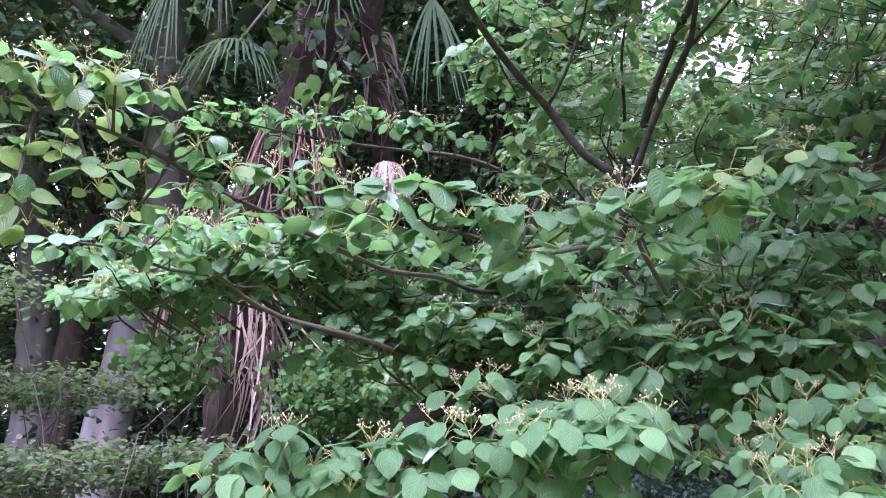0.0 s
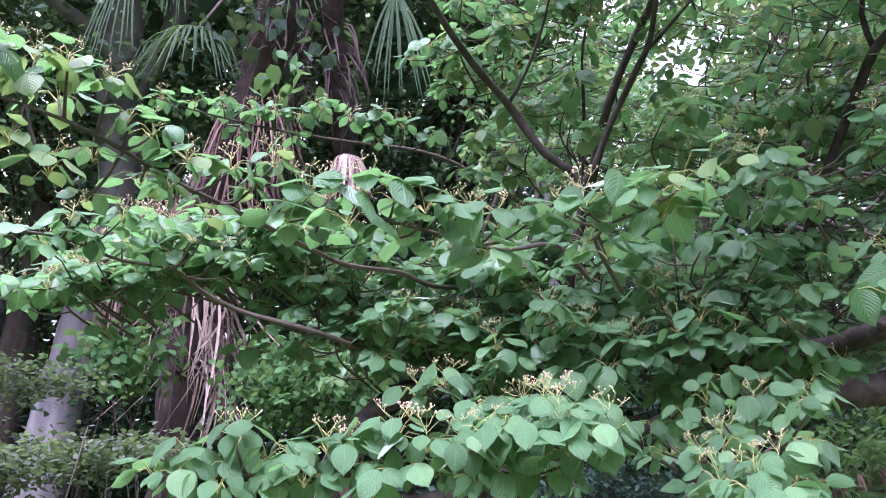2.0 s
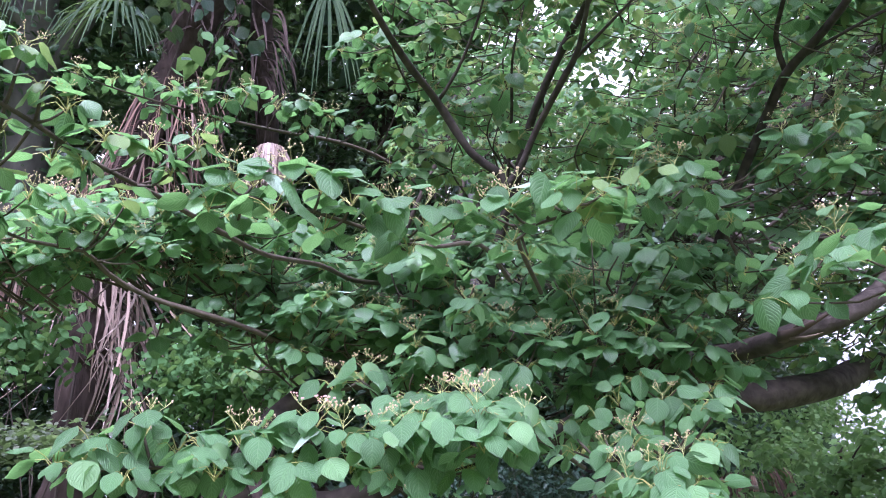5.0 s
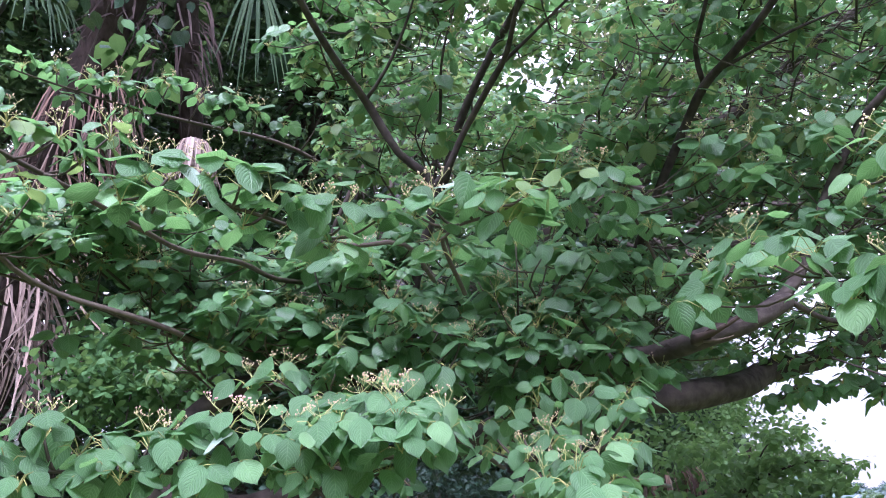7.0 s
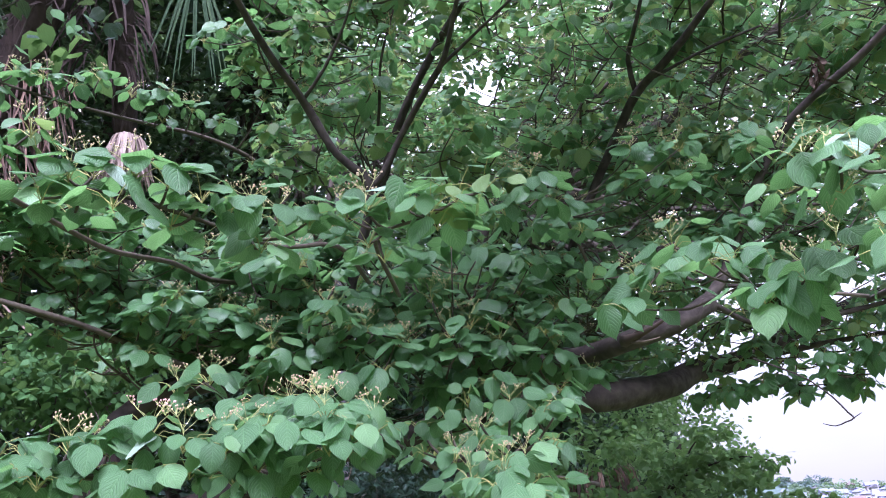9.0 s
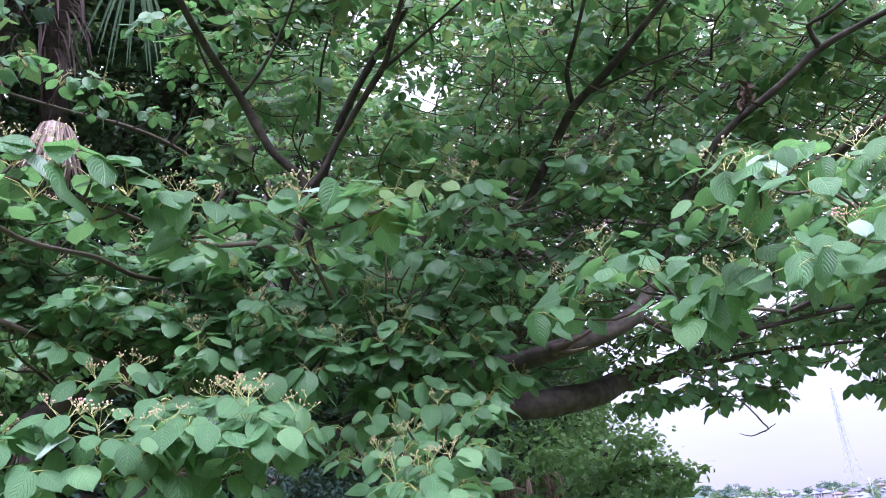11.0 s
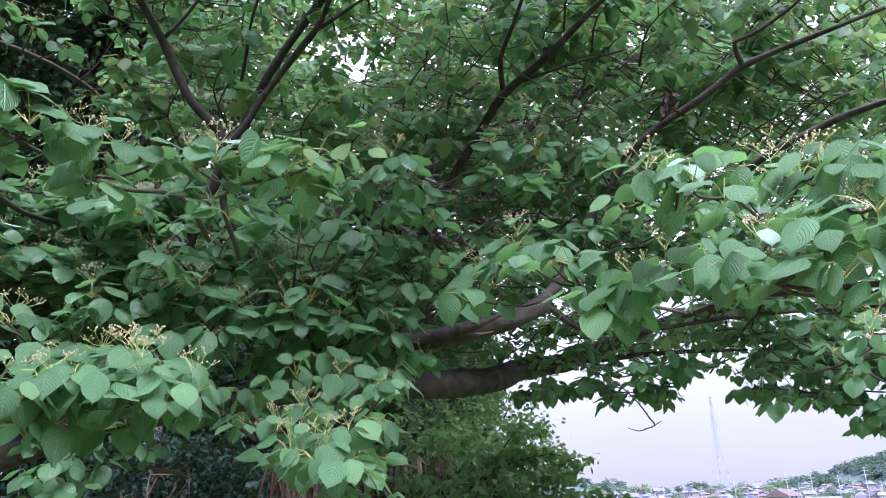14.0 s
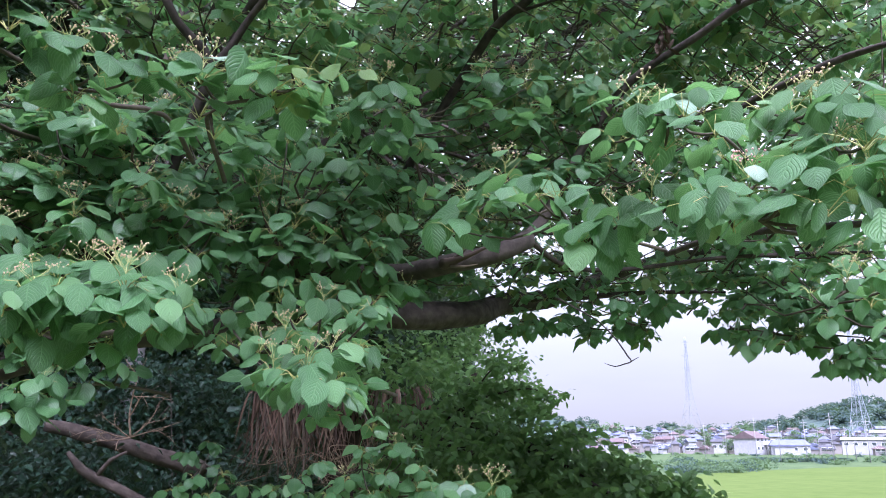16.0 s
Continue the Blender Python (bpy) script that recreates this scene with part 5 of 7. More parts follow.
tier(2.936, 1.437, 1.965, 0.14, 0.04, 4, 715, 0.95, 0.05, 0.05)
tier(2.964, 1.563, 2.094, 0.14, 0.04, 4, 716, 0.95, 0.05, 0.05)
tier(2.489, 2.872, 2.115, 0.18, 0.04, 6, 717, 0.95, 0.05, 0.05)
tier(2.248, 2.792, 2.195, 0.18, 0.04, 6, 718, 0.95, 0.05, 0.05)
tier(2.57, 2.74, 2.362, 0.18, 0.04, 6, 719, 0.95, 0.05, 0.05)
tier(2.772, 2.557, 2.296, 0.18, 0.04, 6, 720, 0.95, 0.05, 0.05)
tier(2.643, 1.937, 2.225, 0.18, 0.04, 6, 721, 0.95, 0.05, 0.05)
tier(2.642, 1.785, 2.152, 0.18, 0.04, 6, 722, 0.95, 0.05, 0.05)
tier(2.919, 1.814, 2.187, 0.18, 0.04, 6, 723, 0.95, 0.05, 0.05)
tier(2.883, 1.628, 2.302, 0.18, 0.04, 6, 724, 0.95, 0.05, 0.05)
tier(2.948, 1.534, 2.246, 0.18, 0.04, 6, 725, 0.95, 0.05, 0.05)
tier(2.914, 1.423, 2.132, 0.18, 0.04, 6, 726, 0.95, 0.05, 0.05)
tier(2.929, 1.834, 2.071, 0.18, 0.04, 6, 727, 0.95, 0.05, 0.05)
tier(2.914, 1.645, 2.124, 0.18, 0.04, 6, 728, 0.95, 0.05, 0.05)
tier(2.907, 1.475, 2.032, 0.18, 0.04, 6, 729, 0.95, 0.05, 0.05)
tier(2.864, 1.332, 2.029, 0.18, 0.04, 6, 730, 0.95, 0.05, 0.05)
tier(2.769, 1.914, 2.285, 0.18, 0.04, 6, 731, 0.95, 0.05, 0.05)
tier(2.737, 2.118, 2.32, 0.18, 0.04, 6, 732, 0.95, 0.05, 0.05)
tier(2.705, 2.315, 2.328, 0.18, 0.04, 6, 733, 0.95, 0.05, 0.05)
tier(2.961, 1.395, 1.92, 0.18, 0.04, 6, 734, 0.95, 0.05, 0.05)
tier(2.982, 1.646, 2.062, 0.18, 0.04, 6, 735, 0.95, 0.05, 0.05)
tier(2.097, 2.49, 2.039, 0.15, 0.03, 4, 740, 0.9, 0.05, 0.05)
tier(2.224, 2.382, 2.019, 0.15, 0.03, 4, 741, 0.9, 0.05, 0.05)
tier(2.327, 2.286, 2.002, 0.15, 0.03, 4, 742, 0.9, 0.05, 0.05)
tier(2.326, 2.067, 1.995, 0.15, 0.03, 4, 743, 0.9, 0.05, 0.05)
tier(2.141, 2.425, 2.164, 0.15, 0.03, 4, 745, 0.9, 0.05, 0.05)
tier(2.29, 2.086, 2.085, 0.15, 0.03, 4, 746, 0.9, 0.05, 0.05)
tier(2.574, 1.76, 1.956, 0.15, 0.03, 4, 748, 0.9, 0.05, 0.05)
tier(2.661, 1.632, 1.926, 0.15, 0.03, 4, 749, 0.9, 0.05, 0.05)
tier(2.721, 1.542, 1.876, 0.15, 0.03, 4, 750, 0.9, 0.05, 0.05)
tier(2.782, 1.437, 1.833, 0.15, 0.03, 4, 751, 0.9, 0.05, 0.05)
tier(2.268, 2.319, 2.117, 0.15, 0.03, 4, 752, 0.9, 0.05, 0.05)
tier(2.392, 1.975, 2.067, 0.15, 0.03, 4, 753, 0.9, 0.05, 0.05)
tier(2.591, 1.712, 2.048, 0.15, 0.03, 4, 754, 0.9, 0.05, 0.05)
tier(2.686, 1.57, 2.006, 0.15, 0.03, 4, 755, 0.9, 0.05, 0.05)
limb("bare_twig", [(2.105, 1.92, 1.834, 0.0025), (2.114, 1.908, 1.842, 0.0018), (2.125, 1.896, 1.85, 0.001)], 5)
limb("bare_twig", [(1.989, 2.169, 2.095, 0.004), (2.03, 2.076, 2.033, 0.0035), (2.06, 2.014, 1.984, 0.003), (2.092, 1.965, 1.916, 0.003), (2.105, 1.931, 1.858, 0.003), (2.108, 1.916, 1.836, 0.003), (2.091, 1.936, 1.827, 0.0025), (2.069, 1.96, 1.819, 0.002), (2.043, 1.985, 1.832, 0.001)], 5, "thin bare hanging twig")


# ---- other trees ----
def leafy(name, pos, seed, size, mat, parent, label, spread=0.9, droop=0.35, templates=LEAF_SMALL):
    v, f, uv = foliage(pos, np.random.default_rng(seed), size, spread, droop, templates)
    return part(name, mesh_of(name, v, f, [mat], uv), parent, label, "stuff")


def branches(s, rng, base, tips, r0, r1, sides=5, step=0.3):
    for t in tips:
        b = np.array(base)
        mid = (b + t) / 2 + rng.normal(0, 0.12, 3) * np.linalg.norm(t - b)
        s.tube([(*b, r0), (*mid, (r0 + r1) / 2), (*t, r1)], sides, step)


def broadleaf_tree(trunk_rows, crowns, seed, label, mat_bark=None, mat_leaf=None, leaf=0.09, trunk_sides=12, fork=(), templates=LEAF_SMALL, twig=0.03):
    """A tree: trunk, forks, and crowns given as (centre, radii, clumps, leaves a clump, clump size)."""
    rng = np.random.default_rng(seed)
    t = thing("broadleaf_tree", label, "tree", trunk_rows[0][:3], "trees of the dark wood")
    s = Soup()
    s.tube(trunk_rows, trunk_sides, 0.15, 0, 0.18, seed)
    part("trunk", s.mesh("trunk", [mat_bark or M_DARK_BARK]), t)
    for rows in fork:
        s = Soup()
        s.tube(rows, 9, 0.15, 0, 0.15, seed + 3)
        part("limb", s.mesh("limb", [mat_bark or M_DARK_BARK]), t)
    for c, radii, count, per, cl in crowns:
        pos = clumps(rng, c, radii, count, per, cl)
        crown = leafy("crown", pos, seed + 7, leaf, mat_leaf or M_BROAD, t, "dense dark green foliage", 0.9, 0.35, templates)
        if not twig:
            continue
        s = Soup()
        top = np.array(trunk_rows[-1][:3])
        ways = np.array(c) + rng.normal(0, 0.33, (9, 3)) * np.array(radii)
        branches(s, rng, top, ways, twig, twig * 0.25)
        part("branch", s.mesh("branch", [M_DARK_BARK]), t)
    return t


def shrub(name, label, centre, radii, count, per, cl, seed, leaf, mat, stems=6, templates=LEAF_SMALL, spread=0.9, droop=0.35):
    rng = np.random.default_rng(seed)
    foot = (centre[0], centre[1], float(ground_height(centre[0], centre[1])))
    t = thing(name, label, "shrub", foot)
    s = Soup()
    branches(s, rng, foot, np.array(centre) + rng.normal(0, 0.5, (stems, 3)) * np.array(radii), 0.009, 0.003)
    part("stem", s.mesh("stem", [M_DARK_BARK]), t)
    leafy("foliage", clumps(rng, centre, radii, count, per, cl, 0.2), seed + 1, leaf, mat, t, "crowded leaves", spread, droop, templates)
    return t


def ribbon(s, rows, width, face, slot=0):
    """A thin folded strip along rows of x, y, z."""
    p = np.array(rows, float)
    t = np.gradient(p, axis=0)
    side = np.cross(t, face)
    side /= np.linalg.norm(side, axis=1)[:, None] + 1e-9
    nrm = np.cross(side, t)
    nrm /= np.linalg.norm(nrm, axis=1)[:, None] + 1e-9
    n = len(p)
    w = width * np.sin(np.pi * (0.12 + 0.86 * np.arange(n) / (n - 1))) ** 0.6
    v = np.concatenate([p - side * w[:, None] + nrm * w[:, None] * 0.5, p, p + side * w[:, None] + nrm * w[:, None] * 0.5])
    f = [(k * n + i, (k + 1) * n + i, (k + 1) * n + i + 1, k * n + i + 1) for k in (0, 1) for i in range(n - 1)]
    uv = np.c_[np.repeat((0, 0.5, 1), n), np.tile(np.arange(n) / (n - 1), 3)]
    s.add(v, f, uv, slot)


def fan_frond(parent, hub, way, radius, seed, drop=0.5, mat=None, name="frond", label="", count=34, spread=1.75):
    """A palm's fan: folded blades from the end of a stalk, tips hanging."""
    rng = np.random.default_rng(seed)
    way = Vector(way).normalized()
    side = way.cross((0, 0, 1)).normalized()
    up = side.cross(way).normalized()
    s = Soup()
    for k in range(count):
        a = spread * (2 * k / (count - 1) - 1) + rng.normal(0, 0.03)
        d = way * math.cos(a) + side * math.sin(a)
        L = radius * (0.72 + 0.28 * math.cos(a * 0.8)) * rng.uniform(0.88, 1.06)
        pts = []
        for q in (0, 0.2, 0.4, 0.6, 0.8, 1.0):
            o = Vector(hub) + d * (L * q) + up * (0.10 * L * q * (1 - q)) - Vector((0, 0, 1)) * (drop * L * q**2.2 * rng.uniform(0.8, 1.2))
            pts.append(o)
        ribbon(s, pts, 0.0085, up)
    return part(name, s.mesh(name, [mat or M_PALM_SHADE]), parent, label)


def hanging_strips(parent, rows_fn, count, seed, length, width, mats, name, label, tangle=0.12):
    """Dead fronds that hang as many loose strips from places given by rows_fn(rng)."""
    rng = np.random.default_rng(seed)
    s = Soup()
    for k in range(count):
        o, out = rows_fn(rng)
        L = length * rng.uniform(0.5, 1.15)
        sway = rng.normal(0, tangle, 2)
        pts = []
        for q in np.linspace(0, 1, 6):
            pts.append((o[0] + out[0] * (q**0.6) + sway[0] * q * q * L, o[1] + out[1] * (q**0.6) + sway[1] * q * q * L, o[2] + 0.12 * L * np.sin(q * 2.2) * (1 - q) - L * q**1.25))
        ribbon(s, pts, width * rng.uniform(0.5, 1.3), (rng.normal(0, 0.4), -1, 0.2), int(rng.uniform() < 0.3) if len(mats) > 1 else 0)
    return part(name, s.mesh(name, mats), parent, label)


# the dark wood on the terrace
broadleaf_tree([(-3.599, 7.145, -0.1, 0.3), (-3.297, 7.189, 2.798, 0.24), (-3.145, 7.097, 3.532, 0.22), (-2.996, 6.995, 4.068, 0.21), (-2.746, 6.663, 5.073, 0.19), (-2.679, 6.259, 5.8, 0.19), (-2.521, 5.79, 6.511, 0.17), (-2.361, 5.35, 7.059, 0.15)], [((-3.312, 5.761, 6.404), (2.2, 1.6, 1.6), 184, 22, 0.35), ((-1.866, 5.523, 7.786), (2.5, 2, 1.2), 168, 22, 0.4), ((-3.5, 8.5, 8.6), (6.0, 4.5, 1.0), 420, 22, .5), ((1.0, 7.0, 8.0), (3.0, 3.0, 0.8), 200, 22, .45)], 31, 'grey smooth-barked tree with a leaning trunk in deep shade', M_GREY_BARK, M_BROAD, 0.09, 12, [[(-2.691, 6.316, 5.707, 0.12), (-2.341, 6.173, 6.118, 0.11), (-2.116, 6, 6.45, 0.105), (-1.87, 5.605, 6.994, 0.1)], [(-2.599, 6.129, 6.037, 0.1), (-2.806, 5.635, 6.206, 0.07), (-2.997, 5.242, 6.215, 0.05), (-3.165, 4.767, 6.293, 0.04)]])
broadleaf_tree([(-4.761, 8.221, -0.1, 0.28), (-4.559, 8.193, 3.126, 0.24), (-4.543, 8.002, 3.958, 0.22), (-4.533, 7.764, 4.67, 0.21), (-4.527, 7.37, 5.527, 0.18), (-4.421, 6.583, 6.83, 0.15)], [((-4.934, 7.608, 5.814), (2.2, 1.5, 1.5), 142, 22, 0.35), ((-5.054, 9.09, 5.18), (1.6, 1.2, 1.2), 50, 20, 0.35)], 32, 'broad grey-brown trunk in deep shade', M_GREY_BARK)
broadleaf_tree([(-4.248, 7.934, -0.1, 0.2), (-4.026, 7.758, 3.742, 0.17), (-3.896, 7.598, 4.444, 0.14), (-3.753, 7.319, 5.251, 0.12)], [((-4.396, 6.883, 6.452), (1.8, 1.3, 1.2), 100, 22, 0.35)], 33, 'slim brown trunk in deep shade')
broadleaf_tree([(0.472, 8.988, -0.1, 0.13), (0.643, 8.251, 5.137, 0.11), (0.685, 7.991, 5.684, 0.1), (0.766, 7.377, 6.699, 0.08)], [((0.597, 7.804, 6.437), (1.6, 1.4, 1.3), 159, 24, 0.32), ((0.1, 8.881, 4.972), (2, 1.4, 1.4), 142, 24, 0.35)], 34, 'slim dark tree behind the dogwood', M_DARK_BARK, M_BROAD, 0.085)
broadleaf_tree([(1.318, 6.875, -0.1, 0.07), (1.375, 6.286, 4.358, 0.06), (1.359, 6.015, 4.914, 0.055), (1.372, 5.67, 5.471, 0.05)], [((1.865, 6.499, 4.846), (1.5, 1.2, 1), 92, 22, 0.3), ((1.529, 7.518, 3.87), (2.2, 1.4, 1.4), 168, 24, 0.35)], 35, 'thin pale trunk with a loose crown', M_GREY_BARK)
broadleaf_tree([(-2.532, 8.949, -0.1, 0.12), (-2.32, 8.3555, 3.2813, 0.1), (-2.308, 7.762, 5.966, 0.06)], [((-2.258, 7.593, 5.871), (1.8, 1.4, 1.4), 168, 24, 0.34)], 60, 'evergreen broadleaf tree crowding the deep shade of the wood', None, M_BROAD, 0.095)
broadleaf_tree([(-1.023, 9.244, -0.1, 0.12), (-0.8, 8.2735, 3.9281, 0.1), (-0.777, 7.303, 7.142, 0.06)], [((-0.76, 7.144, 7.021), (2, 1.4, 1.4), 168, 24, 0.34)], 61, 'evergreen broadleaf tree crowding the deep shade of the wood', None, M_BROAD, 0.095)
broadleaf_tree([(-0.852, 9.763, -0.1, 0.12), (-0.7005, 9.311, 3.01345, 0.1), (-0.749, 8.859, 5.479, 0.06)], [((-0.734, 8.676, 5.399), (2, 1.4, 1.5), 168, 24, 0.34)], 62, 'evergreen broadleaf tree crowding the deep shade of the wood', None, M_THICKET_SHADE, 0.095)
broadleaf_tree([(1.189, 9.728, -0.1, 0.12), (1.338, 8.766, 3.96935, 0.1), (1.287, 7.804, 7.217, 0.06)], [((1.261, 7.643, 7.101), (1.6, 1.4, 1.2), 50, 24, 0.34)], 63, 'evergreen broadleaf tree crowding the deep shade of the wood', None, M_BROAD, 0.095)
broadleaf_tree([(3.095, 8.77, -0.1, 0.12), (3.1735, 8.398, 2.69665, 0.1), (3.052, 8.026, 4.903, 0.06)], [((2.986, 7.852, 4.832), (2.2, 1.4, 1.4), 100, 24, 0.34)], 64, 'evergreen broadleaf tree crowding the deep shade of the wood', None, M_THICKET_SHADE, 0.095)
broadleaf_tree([(1.397, 8.688, -0.1, 0.12), (1.4415, 8.567, 1.78365, 0.1), (1.286, 8.446, 3.243, 0.06)], [((1.256, 8.252, 3.205), (2, 1.4, 1.2), 168, 24, 0.34)], 65, 'evergreen broadleaf tree crowding the deep shade of the wood', None, M_THICKET_SHADE, 0.095)
broadleaf_tree([(-1.956, 8.58, -0.1, 0.12), (-1.814, 8.444, 1.85845, 0.1), (-1.872, 8.308, 3.379, 0.06)], [((-1.829, 8.117, 3.338), (2, 1.4, 1.4), 168, 24, 0.34)], 66, 'evergreen broadleaf tree crowding the deep shade of the wood', None, M_THICKET_SHADE, 0.095)
broadleaf_tree([(4.196, 8.3, -0.1, 0.12), (4.2715, 7.847, 2.84625, 0.1), (4.147, 7.394, 5.175, 0.06)], [((4.057, 7.233, 5.097), (2.2, 1.4, 1), 50, 24, 0.34)], 67, 'evergreen broadleaf tree crowding the deep shade of the wood', None, M_BROAD, 0.095)
broadleaf_tree([(4.441, 8.171, -0.1, 0.12), (4.466, 8.032, 1.9712, 0.1), (4.291, 7.893, 3.584, 0.06)], [((4.197, 7.722, 3.541), (2.2, 1.4, 1), 134, 24, 0.34)], 68, 'evergreen broadleaf tree crowding the deep shade of the wood', None, M_THICKET_SHADE, 0.095)
broadleaf_tree([(-0.079, 8.3, -0.1, 0.12), (0.0045, 8.179, 1.7138, 0.1), (-0.112, 8.058, 3.116, 0.06)], [((-0.109, 7.861, 3.079), (1.6, 1.4, 1.2), 134, 24, 0.34)], 69, 'evergreen broadleaf tree crowding the deep shade of the wood', None, M_THICKET_SHADE, 0.095)
broadleaf_tree([(-4.026, 9.48, -0.1, 0.12), (-3.832, 9.3505, 2.0163, 0.1), (-3.838, 9.221, 3.666, 0.06)], [((-3.763, 9.04, 3.626), (2.2, 1.4, 1.4), 168, 24, 0.34)], 70, 'evergreen broadleaf tree crowding the deep shade of the wood', None, M_THICKET_SHADE, 0.095)
broadleaf_tree([(3.175, 7.669, -0.1, 0.12), (3.177, 7.6025, 1.5719, 0.1), (2.979, 7.536, 2.858, 0.06)], [((2.906, 7.352, 2.828), (1.6, 1.4, 1), 126, 24, 0.34)], 71, 'evergreen broadleaf tree crowding the deep shade of the wood', None, M_THICKET_SHADE, 0.095)
broadleaf_tree([(2.458, 7.403, -0.1, 0.2), (2.651, 7.358, 1.979, 0.17), (2.87, 7.056, 3.389, 0.15), (3.042, 6.469, 4.768, 0.12)], [((4.072, 5.682, 5.506), (2.2, 1.4, 1.2), 58, 24, 0.3), ((5.306, 5.03, 4.886), (2.2, 1.4, 0.9), 42, 24, 0.3), ((5.736, 3.68, 4.781), (2, 1.4, 0.8), 33, 24, 0.3), ((5.76, 2.944, 5.439), (2.2, 1.4, 0.8), 30, 24, 0.3), ((5.181, 4.214, 6.033), (2.2, 1.4, 0.8), 58, 24, 0.3), ((3.759, 6.528, 4.31), (1.8, 1.4, 1), 100, 24, 0.3), ((4.73, 4.039, 3.548), (1.5, 1.4, 0.35), 42, 24, 0.3)], 80, 'tall broadleaf tree spreading a thin crown over the dogwood', None, M_BROAD, 0.095)
broadleaf_tree([(1.695, 8.125, -0.1, 0.12), (1.812, 8.0795, 1.0901, 0.1), (1.729, 8.034, 1.982, 0.06)], [((1.688, 7.838, 1.972), (1.8, 1.4, 1.2), 168, 24, 0.34)], 81, 'evergreen broadleaf tree crowding the deep shade of the wood', None, M_IVY_SHADE, 0.095)
broadleaf_tree([(3.825, 7.925, -0.1, 0.12), (3.9145, 7.883, 1.18855, 0.1), (3.804, 7.841, 2.161, 0.06)], [((3.717, 7.661, 2.147), (1.1, 1.4, 1), 100, 24, 0.34)], 82, 'evergreen broadleaf tree crowding the deep shade of the wood', None, M_THICKET_SHADE, 0.095)
broadleaf_tree([(2.769, 8.353, -0.1, 0.12), (2.771, 8.1855, 2.12905, 0.1), (2.573, 8.018, 3.871, 0.06)], [((2.515, 7.834, 3.818), (1.8, 1.4, 1.2), 134, 24, 0.34)], 83, 'evergreen broadleaf tree crowding the deep shade of the wood', None, M_IVY_SHADE, 0.095)
broadleaf_tree([(0.696, 7.769, -0.1, 0.12), (0.856, 7.7235, 0.74525, 0.1), (0.816, 7.678, 1.355, 0.06)], [((0.796, 7.479, 1.361), (1.6, 1.4, 1), 168, 24, 0.34)], 84, 'evergreen broadleaf tree crowding the deep shade of the wood', None, M_THICKET_SHADE, 0.095)
broadleaf_tree([(2.613, 7.349, -0.1, 0.12), (2.7355, 7.302, 0.7051, 0.1), (2.658, 7.255, 1.282, 0.06)], [((2.59, 7.067, 1.29), (1.6, 1.4, 1), 168, 24, 0.34)], 85, 'evergreen broadleaf tree crowding the deep shade of the wood', None, M_IVY_SHADE, 0.095)

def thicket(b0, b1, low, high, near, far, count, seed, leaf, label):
    """Deep woodland behind the trees: crowded leaves between two bearings, their shade put into the leaf colour."""
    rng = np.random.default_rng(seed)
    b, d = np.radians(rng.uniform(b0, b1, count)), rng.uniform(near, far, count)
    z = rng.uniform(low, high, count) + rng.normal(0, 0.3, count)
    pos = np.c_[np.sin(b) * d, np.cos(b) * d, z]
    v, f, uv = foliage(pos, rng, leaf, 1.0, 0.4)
    tagged(new("thicket", mesh_of("thicket", v, f, [M_THICKET_SHADE], uv)), label, "woodland", kind="stuff")


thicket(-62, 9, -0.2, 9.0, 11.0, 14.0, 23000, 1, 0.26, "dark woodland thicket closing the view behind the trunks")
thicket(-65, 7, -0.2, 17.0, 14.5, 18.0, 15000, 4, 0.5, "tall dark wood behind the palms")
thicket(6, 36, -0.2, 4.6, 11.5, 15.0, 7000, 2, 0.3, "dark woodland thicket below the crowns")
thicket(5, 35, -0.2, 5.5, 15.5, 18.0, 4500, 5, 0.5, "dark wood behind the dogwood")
# added behind the camera, out of view, to cut low frontal sky light
thicket(125, 305, -0.2, 9.0, 8.0, 11.0, 9000, 6, 0.5, "unseen leaves behind the viewpoint, added to block low light")
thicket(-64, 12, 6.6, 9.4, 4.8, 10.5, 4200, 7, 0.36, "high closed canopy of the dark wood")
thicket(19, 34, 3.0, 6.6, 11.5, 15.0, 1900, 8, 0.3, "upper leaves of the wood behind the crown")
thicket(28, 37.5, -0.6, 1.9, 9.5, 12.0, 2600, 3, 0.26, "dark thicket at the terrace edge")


def high_canopy(b0, b1, e0, e1, near, far, count, seed, leaf, gaps, label):
    """Tall crowns behind the dogwood between two bearings and two heights, open to the sky in a few places."""
    rng = np.random.default_rng(seed)
    b, e, d = np.radians(rng.uniform(b0, b1, count)), np.radians(rng.uniform(e0, e1, count)), rng.uniform(near, far, count)
    way = np.c_[np.sin(b) * np.cos(e), np.cos(b) * np.cos(e), np.sin(e)]
    keep = np.ones(count, bool)
    for x, y, z, wide in gaps:
        keep &= np.degrees(np.arccos(np.clip(way @ np.array((x, y, z)) / math.hypot(x, y, z), -1, 1))) > wide * rng.uniform(0.8, 1.2, count)
    pos = (way * d[:, None] + np.array((0, 0, 1.6)))[keep]
    v, f, uv = foliage(pos, rng, leaf, 0.8, 0.35, LEAF_SMALL)
    tagged(new("high_canopy", mesh_of("high_canopy", v, f, [M_CANOPY], uv)), label, "woodland", kind="stuff")


rng = np.random.default_rng(77)
SKY_HOLES = [(0.352, 0.762, 0.543, 1.9), (0.323, 0.809, 0.492, 0.7), (0.385, 0.731, 0.562, 0.6)]
for k in range(60):
    b, e = radians(rng.uniform(12, 76)), radians(rng.uniform(16, 44))
    SKY_HOLES.append((math.sin(b) * math.cos(e), math.cos(b) * math.cos(e), math.sin(e), rng.uniform(0.35, 0.75)))
